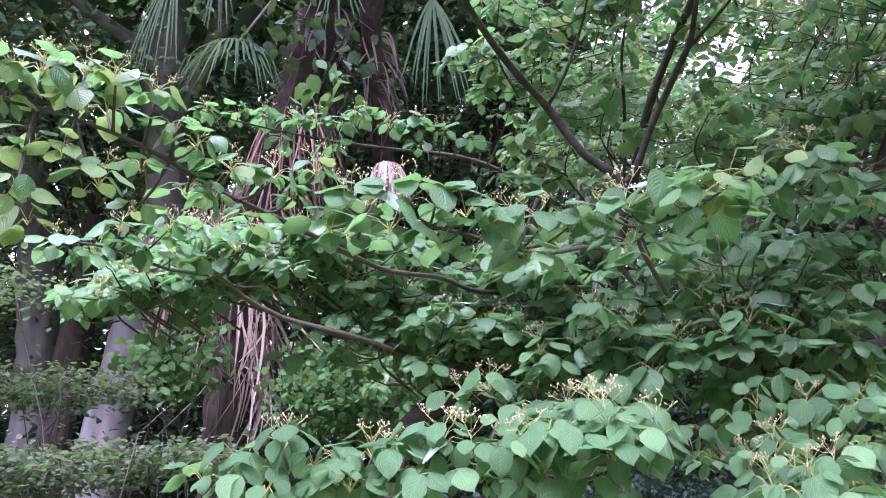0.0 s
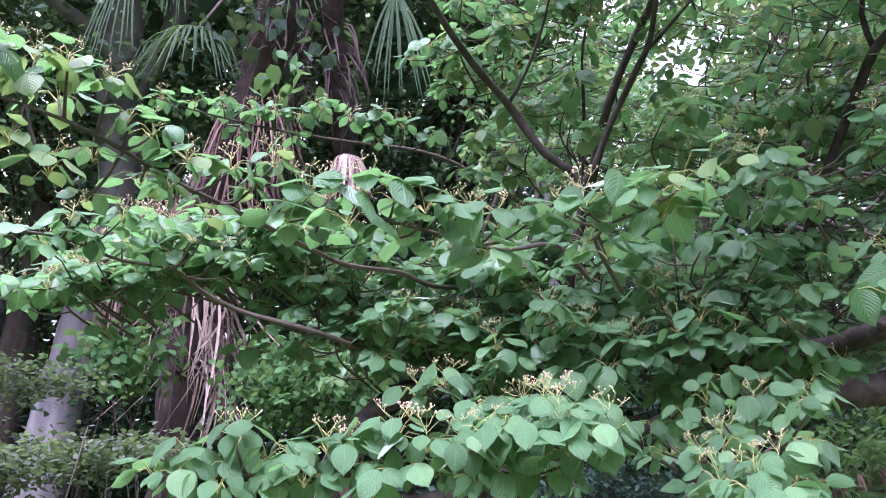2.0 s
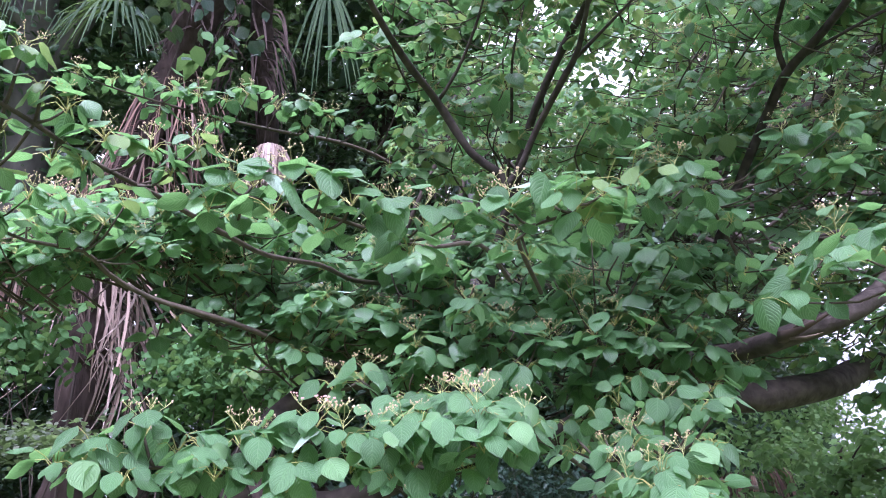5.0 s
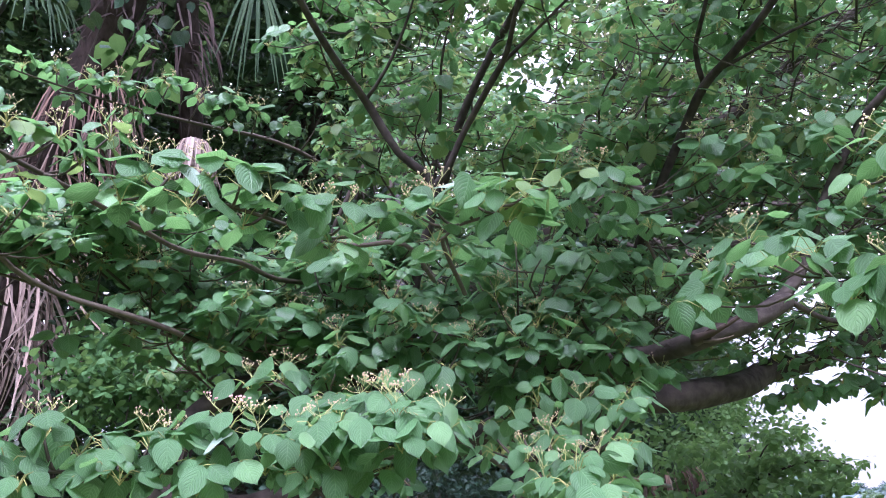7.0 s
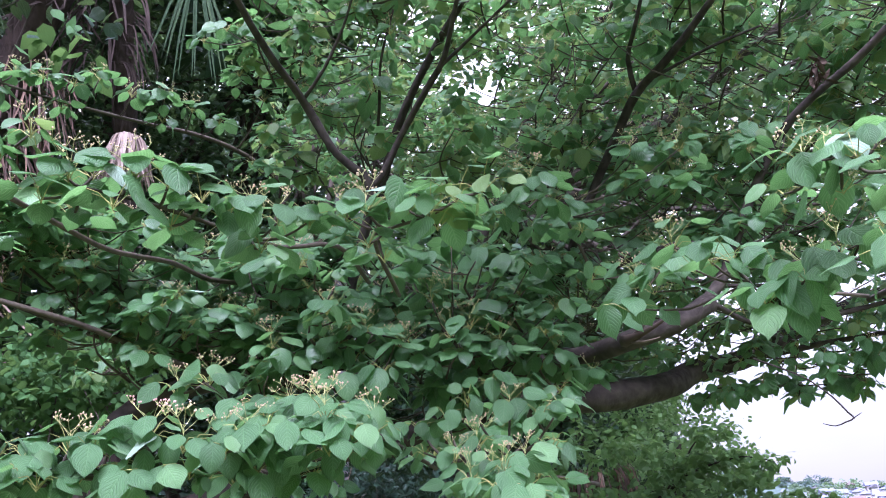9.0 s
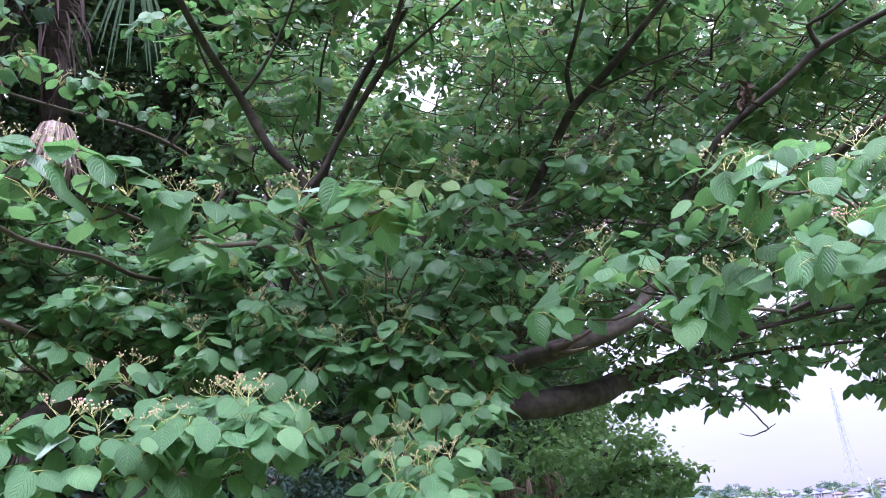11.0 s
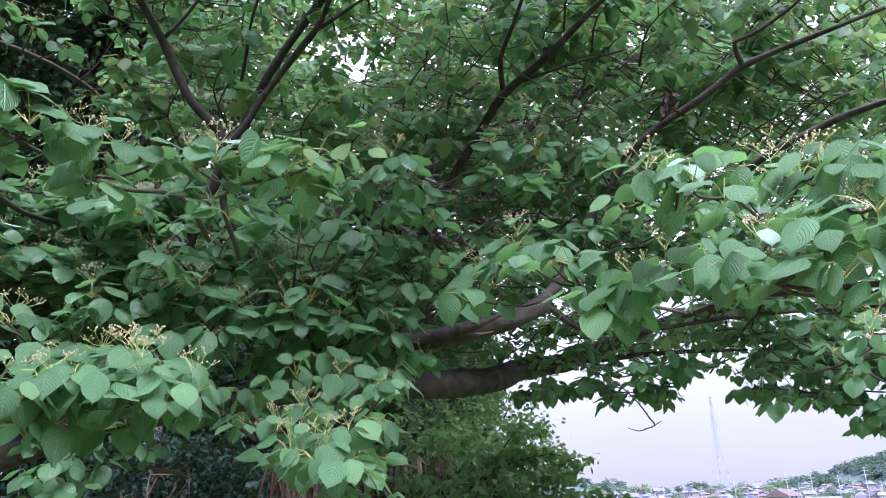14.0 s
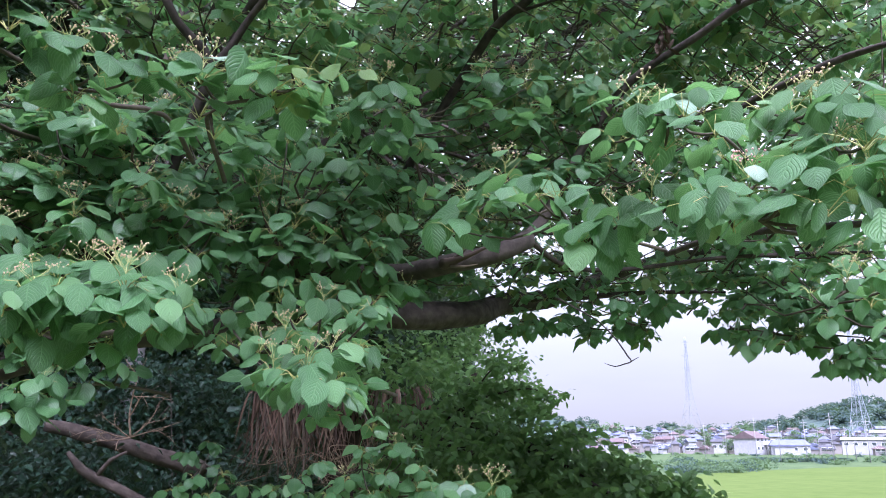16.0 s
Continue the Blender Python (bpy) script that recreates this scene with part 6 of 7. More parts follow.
high_canopy(6, 82, 15, 52, 8.5, 11.0, 44000, 9, 0.13, SKY_HOLES, "tall leafy crowns closing most of the sky behind the dogwood")

# shrubs
shrub('leafy_shrub', 'light green shrub with crowded small leaves', (-0.636, 4.748, 2.631), (0.45, 0.4, 0.32), 120, 16, 0.1, 520, 0.062, M_BROAD_LIGHT, 6, LEAF_MID, 0.7, 0.5)
shrub('layered_shrub', 'fine-leaved shrub in flat grey-green layers', (-2.691, 4.775, 2.744), (0.7, 0.45, 0.05), 64, 30, 0.11, 521, 0.046, M_MAPLE, 6, LEAF_MID, 0.3, 0.15)
shrub('layered_shrub', 'fine-leaved shrub in flat grey-green layers', (-1.883, 4.801, 2.263), (0.7, 0.45, 0.06), 64, 30, 0.11, 522, 0.046, M_MAPLE, 6, LEAF_MID, 0.3, 0.15)
shrub('layered_shrub', 'fine-leaved shrub in flat grey-green layers', (-2.379, 4.361, 2.158), (0.6, 0.45, 0.1), 64, 30, 0.11, 523, 0.046, M_MAPLE, 6, LEAF_MID, 0.3, 0.15)
shrub('layered_shrub', 'fine-leaved shrub in flat grey-green layers', (-2.7, 4.127, 3.248), (0.3, 0.4, 0.1), 24, 16, 0.12, 524, 0.046, M_MAPLE, 6, LEAF_MID, 0.3, 0.15)
shrub('leafy_shrub', 'dark green shrub below the palm', (-2.108, 5.631, 3.112), (0.3, 0.3, 0.4), 30, 14, 0.12, 525, 0.09, M_BROAD_LIGHT, 6, LEAF_MID, 0.7, 0.5)
shrub('ivy', 'glossy ivy carpeting the bank, painted dark for shade', (0.615, 5.585, 1.31), (0.9, 0.5, 0.35), 260, 16, 0.12, 526, 0.052, M_IVY_SHADE, 6, LEAF_SMALL, 0.8, 0.6)
shrub('ivy', 'glossy ivy carpeting the bank, painted dark for shade', (1.52, 6.036, 1.8), (0.8, 0.4, 0.4), 260, 16, 0.12, 527, 0.052, M_IVY_SHADE, 6, LEAF_SMALL, 0.8, 0.6)
shrub('ivy', 'glossy ivy carpeting the bank, painted dark for shade', (1.807, 5.221, 1.291), (0.5, 0.4, 0.3), 70, 16, 0.12, 528, 0.055, M_IVY_SHADE, 6, LEAF_SMALL, 0.8, 0.6)

def climbing_vine(rows, sprays):
    """A vine up a palm's trunk: a long stem and sprays of broad leaves given as (centre, radii, clumps, leaf, material)."""
    rng = np.random.default_rng(529)
    t = thing("climbing_vine", "broad-leaved dark green vine climbing a palm trunk", "vine", rows[0][:3])
    s = Soup()
    s.tube(rows, 6, 0.1)
    part("stem", s.mesh("stem", [M_DARK_BARK]), t)
    for k, (c, radii, count, leaf, mat) in enumerate(sprays):
        leafy("leaf_spray", clumps(rng, c, radii, count, 4, 0.09, 0.2), 530 + k, leaf, mat, t, "broad hanging leaves", 0.6, 0.6, LEAF_MID)


climbing_vine([(-2.06, 6.36, -0.1, 0.012), (-1.96, 6.30, 2.73, 0.011), (-1.88, 6.17, 3.39, 0.010), (-1.65, 5.85, 4.43, 0.009), (-1.29, 5.49, 5.25, 0.008), (-1.0, 5.08, 5.89, 0.006)], [((-0.786, 3.869, 4.668), (0.5, 0.15, 0.35), 16, 0.10, M_IVY_SHADE), ((-0.604, 3.981, 4.393), (0.22, 0.12, 0.14), 6, 0.14, M_BROAD_LIGHT)])

# drooping tree at the edge of the terrace
broadleaf_tree([(2.591, 4.965, -0.1, 0.08), (2.67, 4.732, 1.4, 0.05), (2.958, 4.321, 1.681, 0.035), (3.14, 3.942, 1.552, 0.022), (3.366, 3.47, 1.322, 0.012)], [((2.694, 4.479, 1.887), (0.5, 0.5, 0.3), 70, 15, 0.065), ((2.734, 3.991, 1.519), (0.5, 0.5, 0.28), 70, 15, 0.065), ((3.079, 3.862, 1.605), (0.28, 0.4, 0.12), 40, 15, 0.065), ((3.238, 3.597, 1.476), (0.26, 0.4, 0.09), 36, 15, 0.065), ((3.347, 3.353, 1.385), (0.25, 0.4, 0.08), 34, 15, 0.065), ((3.425, 3.123, 1.32), (0.22, 0.4, 0.07), 28, 15, 0.065), ((3.56, 2.962, 1.248), (0.18, 0.3, 0.05), 20, 15, 0.065), ((2.779, 3.706, 1.329), (0.5, 0.4, 0.22), 60, 15, 0.065), ((3.059, 3.339, 1.246), (0.4, 0.4, 0.16), 45, 15, 0.065), ((3.204, 3.053, 1.199), (0.3, 0.3, 0.12), 36, 15, 0.065), ((2.722, 4.231, 1.308), (0.5, 0.4, 0.3), 55, 15, 0.065), ((3.239, 3.849, 1.873), (0.08, 0.2, 0.04), 7, 11, 0.045), ((3.358, 3.749, 1.829), (0.05, 0.1, 0.03), 4, 11, 0.045), ((3.09, 3.95, 2.057), (0.1, 0.2, 0.05), 9, 11, 0.045), ((3.052, 4.122, 1.881), (0.16, 0.2, 0.08), 16, 15, 0.065), ((3.333, 3.372, 1.57), (0.06, 0.1, 0.02), 3, 11, 0.045), ((3.305, 3.536, 1.593), (0.09, 0.15, 0.03), 7, 11, 0.045), ((3.226, 3.867, 1.748), (0.12, 0.2, 0.05), 12, 11, 0.045)], 44, 'low drooping tree with small pointed leaves at the bank edge', M_DARK_BARK, M_DROOP, 0.068, 9, [[(2.883, 4.488, 1.76, 0.03), (2.996, 4.051, 1.652, 0.024), (3.141, 3.615, 1.487, 0.018), (3.179, 3.233, 1.314, 0.013), (3.228, 3.032, 1.228, 0.008)], [(2.82, 4.532, 1.589, 0.03), (2.849, 4.033, 1.501, 0.024), (2.886, 3.627, 1.361, 0.016)], [(2.902, 4.238, 1.716, 0.012), (3.024, 4.085, 1.823, 0.008), (3.239, 3.848, 1.881, 0.005), (3.377, 3.732, 1.829, 0.002)], [(2.993, 4.17, 1.807, 0.008), (3.05, 4.054, 1.97, 0.005), (3.104, 3.938, 2.071, 0.002)], [(3.175, 3.653, 1.503, 0.008), (3.33, 3.513, 1.593, 0.004), (3.391, 3.384, 1.56, 0.002)]], LEAF_SLIM, 0)
broadleaf_tree([(4.625, 6.771, -0.1, 0.08), (4.628, 6.572, 1.656, 0.06), (4.596, 6.317, 2.217, 0.04)], [((4.408, 6.2, 2.257), (0.62, 0.6, 0.42), 92, 20, 0.09), ((4.24, 6.516, 2.562), (0.6, 0.6, 0.3), 67, 20, 0.09), ((4.63, 5.811, 1.941), (0.3, 0.5, 0.24), 50, 20, 0.08)], 47, 'bright fresh-leaved young tree beyond the terrace edge', M_DARK_BARK, M_FRESH, 0.055, 8, [], LEAF_MID, 0)

# palms
palm = thing('windmill_palm', 'shaggy palm with a fibre-clad trunk and a skirt of dead fronds', 'palm', (-2.069, 6.583, -0.1))
s = Soup()
s.tube([(-2.069, 6.583, -0.1, 0.19), (-1.97, 6.515, 2.729, 0.17), (-1.901, 6.387, 3.39, 0.17), (-1.671, 6.066, 4.432, 0.16), (-1.318, 5.709, 5.245, 0.16), (-1.03, 5.303, 5.893, 0.17), (-0.903, 4.954, 6.318, 0.18)], 14, 0.06, 0, 0.35, 5)
part('trunk', s.mesh('trunk', [M_FIBRE]), palm, 'shaggy brown fibre-clad trunk')
hanging_strips(palm, lambda r: (lambda u, a: ((Vector((-1.73, 6.134, 4.245)).lerp(Vector((-1.209, 5.648, 5.376)), u)) + Vector((0.16 * math.cos(a), 0.16 * math.sin(a), 0)), (math.cos(a) * 0.24, math.sin(a) * 0.24)))(r.uniform(0, 1), r.uniform(0, 6.28)), 170, 3, 0.75, 0.007, [M_RUST, M_STRAW], 'dead_fronds', 'hanging grey-brown dead fronds')
hanging_strips(palm, lambda r: (lambda u, a: ((Vector((-1.839, 6.327, 3.473)).lerp(Vector((-1.778, 6.186, 3.945)), u)) + Vector((0.16 * math.cos(a), 0.16 * math.sin(a), 0)), (math.cos(a) * 0.26, math.sin(a) * 0.26)))(r.uniform(0, 1), r.uniform(0, 6.28)), 64, 4, 0.95, 0.008, [M_STRAW, M_STRAW_LIT], 'dead_fronds', 'hanging pale grey-brown dead fronds', 0.4)
hanging_strips(palm, lambda r: (lambda u, a: ((Vector((-1.86, 6.33, 3.15)).lerp(Vector((-1.75, 6.16, 3.85)), u)) + Vector((0.17 * math.cos(a), 0.17 * math.sin(a), 0)), (math.cos(a) * 0.3, math.sin(a) * 0.3)))(r.uniform(0, 1), r.uniform(-1.3, 0.7)), 34, 5, 1.1, 0.011, [M_STRAW, M_STRAW_LIT], 'dead_fronds', 'long pale loose strips of dead fronds', 0.3)
hanging_strips(palm, lambda r: (lambda u, a: ((Vector((-2.285, 6.314, 4.464)).lerp(Vector((-1.978, 6.199, 4.681)), u)) + Vector((0.16 * math.cos(a), 0.16 * math.sin(a), 0)), (math.cos(a) * 0.25, math.sin(a) * 0.25)))(r.uniform(0, 1), r.uniform(0, 6.28)), 110, 6, 1.25, 0.008, [M_RUST, M_STRAW], 'dead_fronds', 'reddish hanging dead fronds', 0.08)
hanging_strips(palm, lambda r: (lambda u, a: ((Vector((-1.034, 5.495, 5.557)).lerp(Vector((-0.886, 5.164, 6.013)), u)) + Vector((0.16 * math.cos(a), 0.16 * math.sin(a), 0)), (math.cos(a) * 0.12, math.sin(a) * 0.12)))(r.uniform(0, 1), r.uniform(0, 6.28)), 70, 8, 0.28, 0.008, [M_FIBRE], 'trunk_fibre', 'dark hanging trunk fibre', 0.3)
for hub, way, radius, drop, spread, count, seed in (
    ((-1.292, 4.024, 4.799), (-0.05, -0.8, -0.15), 0.42, 1.1, 1.9, 40, 0),
    ((-1.658, 3.854, 5.31), (-0.1, -0.25, -1), 0.66, 0.5, 0.36, 11, 1),
    ((-1.43, 3.997, 5.553), (0.02, -0.25, -1), 0.5, 0.5, 0.3, 9, 2),
    ((0.017, 4.22, 5.283), (0.05, -0.25, -1), 0.76, 0.4, 0.4, 13, 3),
    ((-0.636, 4.154, 5.599), (0.0, -0.3, -1), 0.5, 0.4, 0.4, 9, 4),
):
    fan_frond(palm, hub, way, radius, seed, drop, M_PALM_SHADE, "frond", "drooping green fan frond", count, spread)
    s, top = Soup(), Vector((-0.903, 4.954, 6.318))
    knee = top.lerp(Vector(hub), 0.5) + Vector((0, 0, 0.12))
    s.tube([(*top, 0.02), (*knee, 0.014), (*hub, 0.009)], 5, 0.1)
    part("frond_stalk", s.mesh("frond_stalk", [M_FIBRE]), palm)
palm = thing('windmill_palm', 'palm trunk with a hanging sheaf of dead fronds', 'palm', (-0.571, 7.177, -0.1))
s = Soup()
s.tube([(-0.571, 7.177, -0.1, 0.13), (-0.524, 6.74, 4.077, 0.12), (-0.516, 6.267, 5.107, 0.1), (-0.563, 5.781, 5.856, 0.1), (-0.528, 5.279, 6.468, 0.11)], 12, 0.08, 0, 0.3, 5)
part('trunk', s.mesh('trunk', [M_FIBRE]), palm)
hanging_strips(palm, lambda r: (lambda u, a: ((Vector((-0.443, 5.595, 4.675)).lerp(Vector((-0.44, 5.573, 4.717)), u)) + Vector((0.05 * math.cos(a), 0.05 * math.sin(a), 0)), (math.cos(a) * 0.12, math.sin(a) * 0.12)))(r.uniform(0, 1), r.uniform(0, 6.28)), 170, 11, 0.44, 0.011, [M_STRAW, M_STRAW_LIT], 'dead_fronds', 'pale straw-coloured sheaf of dead fronds', 0.1)
hanging_strips(palm, lambda r: (lambda u, a: ((Vector((-0.678, 5.836, 5.406)).lerp(Vector((-0.576, 5.437, 5.971)), u)) + Vector((0.16 * math.cos(a), 0.16 * math.sin(a), 0)), (math.cos(a) * 0.2, math.sin(a) * 0.2)))(r.uniform(0, 1), r.uniform(0, 6.28)), 60, 12, 0.5, 0.010, [M_FIBRE], 'dead_fronds', 'hanging brown dead fronds', 0.12)
palm = thing('windmill_palm', 'low palm hidden under a thick brown skirt of dead fronds', 'palm', (2.392, 4.841, -0.1))
s = Soup()
s.tube([(2.392, 4.841, -0.1, 0.16), (2.429, 4.861, 1.476, 0.14), (2.413, 4.859, 1.897, 0.13)], 12, 0.08, 0, 0.3, 5)
part('trunk', s.mesh('trunk', [M_FIBRE]), palm)
hanging_strips(palm, lambda r: (lambda u, a: ((Vector((1.914, 4.86, 1.88)).lerp(Vector((2.255, 4.711, 1.922)), u)) + Vector((0.16 * math.cos(a), 0.16 * math.sin(a), 0)), (math.cos(a) * 0.09, math.sin(a) * 0.09)))(r.uniform(0, 1), r.uniform(0, 6.28)), 280, 21, 0.58, 0.0055, [M_RUST, M_STRAW], 'dead_fronds', 'thick rusty skirt of dead fronds', 0.26)
hanging_strips(palm, lambda r: (lambda u, a: ((Vector((2.644, 4.624, 1.893)).lerp(Vector((2.727, 4.573, 1.932)), u)) + Vector((0.16 * math.cos(a), 0.16 * math.sin(a), 0)), (math.cos(a) * 0.08, math.sin(a) * 0.08)))(r.uniform(0, 1), r.uniform(0, 6.28)), 90, 22, 0.5, 0.0055, [M_RUST, M_STRAW], 'dead_fronds', 'thin rusty bunch of dead fronds', 0.1)

# fallen wood and dry vines
log = thing('fallen_log', 'weathered grey-brown fallen log on the bank', 'log', (0.668, 5.282, 1.655))
s = Soup()
s.tube([(0.60, 5.24, 1.645, 0.036), (0.74, 5.22, 1.615, 0.044), (0.95, 5.19, 1.555, 0.047), (1.25, 5.13, 1.46, 0.051), (1.46, 5.08, 1.395, 0.054), (1.52, 5.06, 1.378, 0.050), (1.545, 5.05, 1.372, 0.022)], 16, 0.03, 0, 0.16, 2)
part('stem', s.mesh('stem', [M_LOG]), log)
log = thing('fallen_branch', 'pinkish-brown fallen branch with a side fork', 'log', (0.808, 4.957, 1.379))
s = Soup()
s.tube([(0.708, 4.975, 1.491, 0.012), (0.792, 4.96, 1.389, 0.026), (0.902, 4.939, 1.324, 0.03), (1.07, 4.799, 1.231, 0.032), (1.319, 4.724, 1.075, 0.034)], 9, 0.06, 0, 0.25, 2)
s.tube([(0.87, 4.946, 1.346, 0.016), (0.927, 4.888, 1.442, 0.012), (1.013, 4.873, 1.489, 0.008)], 6, 0.05)
part('stem', s.mesh('stem', [M_LOG]), log)

def dead_leaves(x, y, z, count, seed):
    """A bunch of withered leaves hanging from a limb."""
    rng = np.random.default_rng(seed)
    pos = np.array((x, y, z)) + rng.normal(0, 0.013, (count, 3))
    along = np.c_[rng.normal(0, 0.35, (count, 2)), -np.ones(count)]
    v, f, uv = many((LEAF_FINE[3][0] * (0.42, 1, 2.4), LEAF_FINE[3][1], LEAF_FINE[3][2]), frames_of(pos, along, rng.normal(0, 1, (count, 3)), rng.uniform(0.04, 0.065, count)))
    part("withered_leaves", mesh_of("withered_leaves", v, f, [M_WITHERED], uv), dogwood, "bunch of withered brown leaves", "stuff")


dead_leaves(1.917, 1.506, 2.909, 14, 2)
dead_leaves(1.925, 1.528, 2.872, 12, 3)

def dry_tangle(centre, wide, tall, count, seed, label):
    """Leafless wiry stems that cross one another."""
    rng = np.random.default_rng(seed)
    t = thing("dry_vine", label, "vine", centre)
    s = Soup()
    for k in range(count):
        a = np.array(centre) + rng.normal(0, 1, 3) * (wide, 0.1, tall * 0.5)
        rows = [(*a, 0.0028)]
        for j in range(4):
            a = a + rng.normal(0, 1, 3) * (wide * 0.5, 0.05, tall * 0.45)
            rows.append((*a, 0.0026 - 0.0004 * j))
        s.tube(rows, 5, 0.02)
    part("stem", s.mesh("stem", [M_DRY]), t)


dry_tangle((2.003, 4.175, 1.378), 0.2, 0.15, 30, 3, "tangle of leafless tan vine stems")


def dry_twig(base, ways, seed, label):
    """A dead branched twig: wiry stems that leave one base and fork as they go."""
    rng = np.random.default_rng(seed)
    t = thing("dead_twig", label, "twig", base)
    s = Soup()

    def shoot(a, way, length, radius, depth):
        rows = [(*a, radius)]
        for j in range(4):
            way = way + rng.normal(0, 0.14, 3)
            way = way / np.linalg.norm(way)
            a = a + way * length / 4
            rows.append((*a, radius * (1 - 0.2 * (j + 1))))
            if depth and j < 3:
                shoot(a, way + rng.normal(0, 0.75, 3) * (1, 0.4, 1), length * rng.uniform(0.3, 0.55), radius * 0.55, depth - 1)
        s.tube(rows, 5, 0.02)

    for x, y, z in ways:
        way = np.array((x, y, z))
        length = float(np.linalg.norm(way))
        shoot(np.array(base), way / length, length, 0.0075 if z > 0.3 else 0.005, 2)
    part("stem", s.mesh("stem", [M_DRY]), t)


dry_twig((1.06, 5.05, 1.57), [(-0.05, 0.0, 0.50), (-0.33, -0.02, -0.03), (0.30, -0.05, 0.10), (-0.20, 0.0, 0.14), (0.12, -0.04, 0.22), (-0.28, -0.03, 0.06)], 4, "wiry dry branched twig standing on the log")


# ---- the plain, the town and the hills ----
FIELD_Z = -4.0


def far_at(bearing, dist, z=FIELD_Z):
    """A place on the plain at a bearing in degrees clockwise from +y."""
    a = radians(bearing)
    return Vector((math.sin(a) * dist, math.cos(a) * dist, z))


def strip(name, b0, b1, d0, d1, z, mat, label, category):
    v, f, n = [], [], 24
    for i in range(n + 1):
        b = b0 + (b1 - b0) * i / n
        wob = 1 + 0.01 * math.sin(i * 1.7)
        v += [far_at(b, d0 * wob, z), far_at(b, (d1(b) if callable(d1) else d1) * wob, z)]
    for i in range(n):
        f.append((2 * i, 2 * i + 1, 2 * i + 3, 2 * i + 2))
    tagged(new(name, mesh_of(name, v, f, [mat])), label, category, kind="structure")


def roof_mesh(w, d, h, roof_h, hip, mat, o=0.45, th=0.16):
    """A pitched roof with eaves; hip draws the ridge's ends in."""
    e = h - roof_h * 2 * o / d
    lower = [(-w / 2 - o, -d / 2 - o), (w / 2 + o, -d / 2 - o), (w / 2 + o, d / 2 + o), (-w / 2 - o, d / 2 + o)]
    r = w / 2 + o - hip
    v = [(x, y, e) for x, y in lower] + [(x, y, e + th) for x, y in lower] + [(-r, 0, h + roof_h + th), (r, 0, h + roof_h + th)]
    f = [(4, 5, 9, 8), (6, 7, 8, 9), (5, 6, 9), (7, 4, 8), (0, 1, 5, 4), (1, 2, 6, 5), (2, 3, 7, 6), (3, 0, 4, 7), (3, 2, 1, 0)]
    return mesh_of("roof", v, f, [mat], smooth=False)


def box_mesh(name, x0, x1, y0, y1, z0, z1, mat):
    v = [(x, y, z) for z in (z0, z1) for x, y in ((x0, y0), (x1, y0), (x1, y1), (x0, y1))]
    return mesh_of(name, v, [(3, 2, 1, 0), (4, 5, 6, 7), (0, 1, 5, 4), (1, 2, 6, 5), (2, 3, 7, 6), (3, 0, 4, 7)], [mat], smooth=False)


def house(at, turn, w, d, h, roof_h, m_wall, m_roof, label, hip=0.0, wing=False):
    t = thing("house", label, "house", at, "houses of the far town")
    t.matrix_world = Matrix.Translation(at) @ Matrix.Rotation(turn, 4, "Z")
    top = h + roof_h * 0.94 if not hip else h
    v = [(-w / 2, -d / 2, -9), (w / 2, -d / 2, -9), (w / 2, d / 2, -9), (-w / 2, d / 2, -9), (-w / 2, -d / 2, h), (w / 2, -d / 2, h), (w / 2, d / 2, h), (-w / 2, d / 2, h), (-w / 2, 0, top), (w / 2, 0, top)]
    f = [(0, 1, 5, 4), (1, 2, 6, 9, 5), (2, 3, 7, 6), (3, 0, 4, 8, 7)]
    part_local("wall", mesh_of("wall", v, f, [m_wall], smooth=False), t)
    part_local("roof", roof_mesh(w, d, h, roof_h, hip, m_roof), t)
    if wing:
        part_local("porch", box_mesh("porch", -w * 0.42, w * 0.1, -d / 2 - 1.3, -d / 2, -9, 2.3, m_wall), t)
        part_local("porch_roof", box_mesh("porch_roof", -w * 0.45, w * 0.13, -d / 2 - 1.6, -d / 2, 2.31, 2.5, m_roof), t)
    if h > 4.5:
        part_local("balcony", box_mesh("balcony", w * 0.12, w * 0.44, -d / 2 - 0.9, -d / 2, 2.7, 3.7, M_FRAME), t)
    for side in (-1,) if w < 8 else (-1, 1):
        n = max(2, int((w if side < 0 else d) / 2.6))
        for fl in range(2 if h > 4.5 else 1):
            for i in range(n):
                u, z = ((i + 0.5) / n - 0.5), 0.9 + fl * 2.8
                for mat, gx, gz, y in ((M_FRAME, 0.72, 0.60, 0.05), (M_GLASS, 0.62, 0.50, 0.08)):
                    vv = []
                    for c in (0, 1):
                        for a, b in ((-1, -1), (1, -1), (1, 1), (-1, 1)):
                            out = y if c else -0.02
                            vv.append((u * w + a * gx, -d / 2 - out, z + 0.7 + b * gz) if side < 0 else (w / 2 + out, u * d + a * gx, z + 0.7 + b * gz))
                    ff = [(4, 5, 6, 7), (0, 4, 7, 3), (1, 2, 6, 5), (0, 1, 5, 4), (3, 7, 6, 2)]
                    if mat is M_FRAME:
                        win = part_local("window", mesh_of("window", vv, ff, [mat], smooth=False), t)
                    else:
                        pane = new("pane", mesh_of("pane", vv, ff, [mat], smooth=False))
                        pane.parent = win
    return t


def part_local(name, me, parent, label=""):
    """A part whose mesh is in its thing's own coordinates."""
    ob = new(name, me)
    ob.parent = parent
    return tagged(ob, label=label)


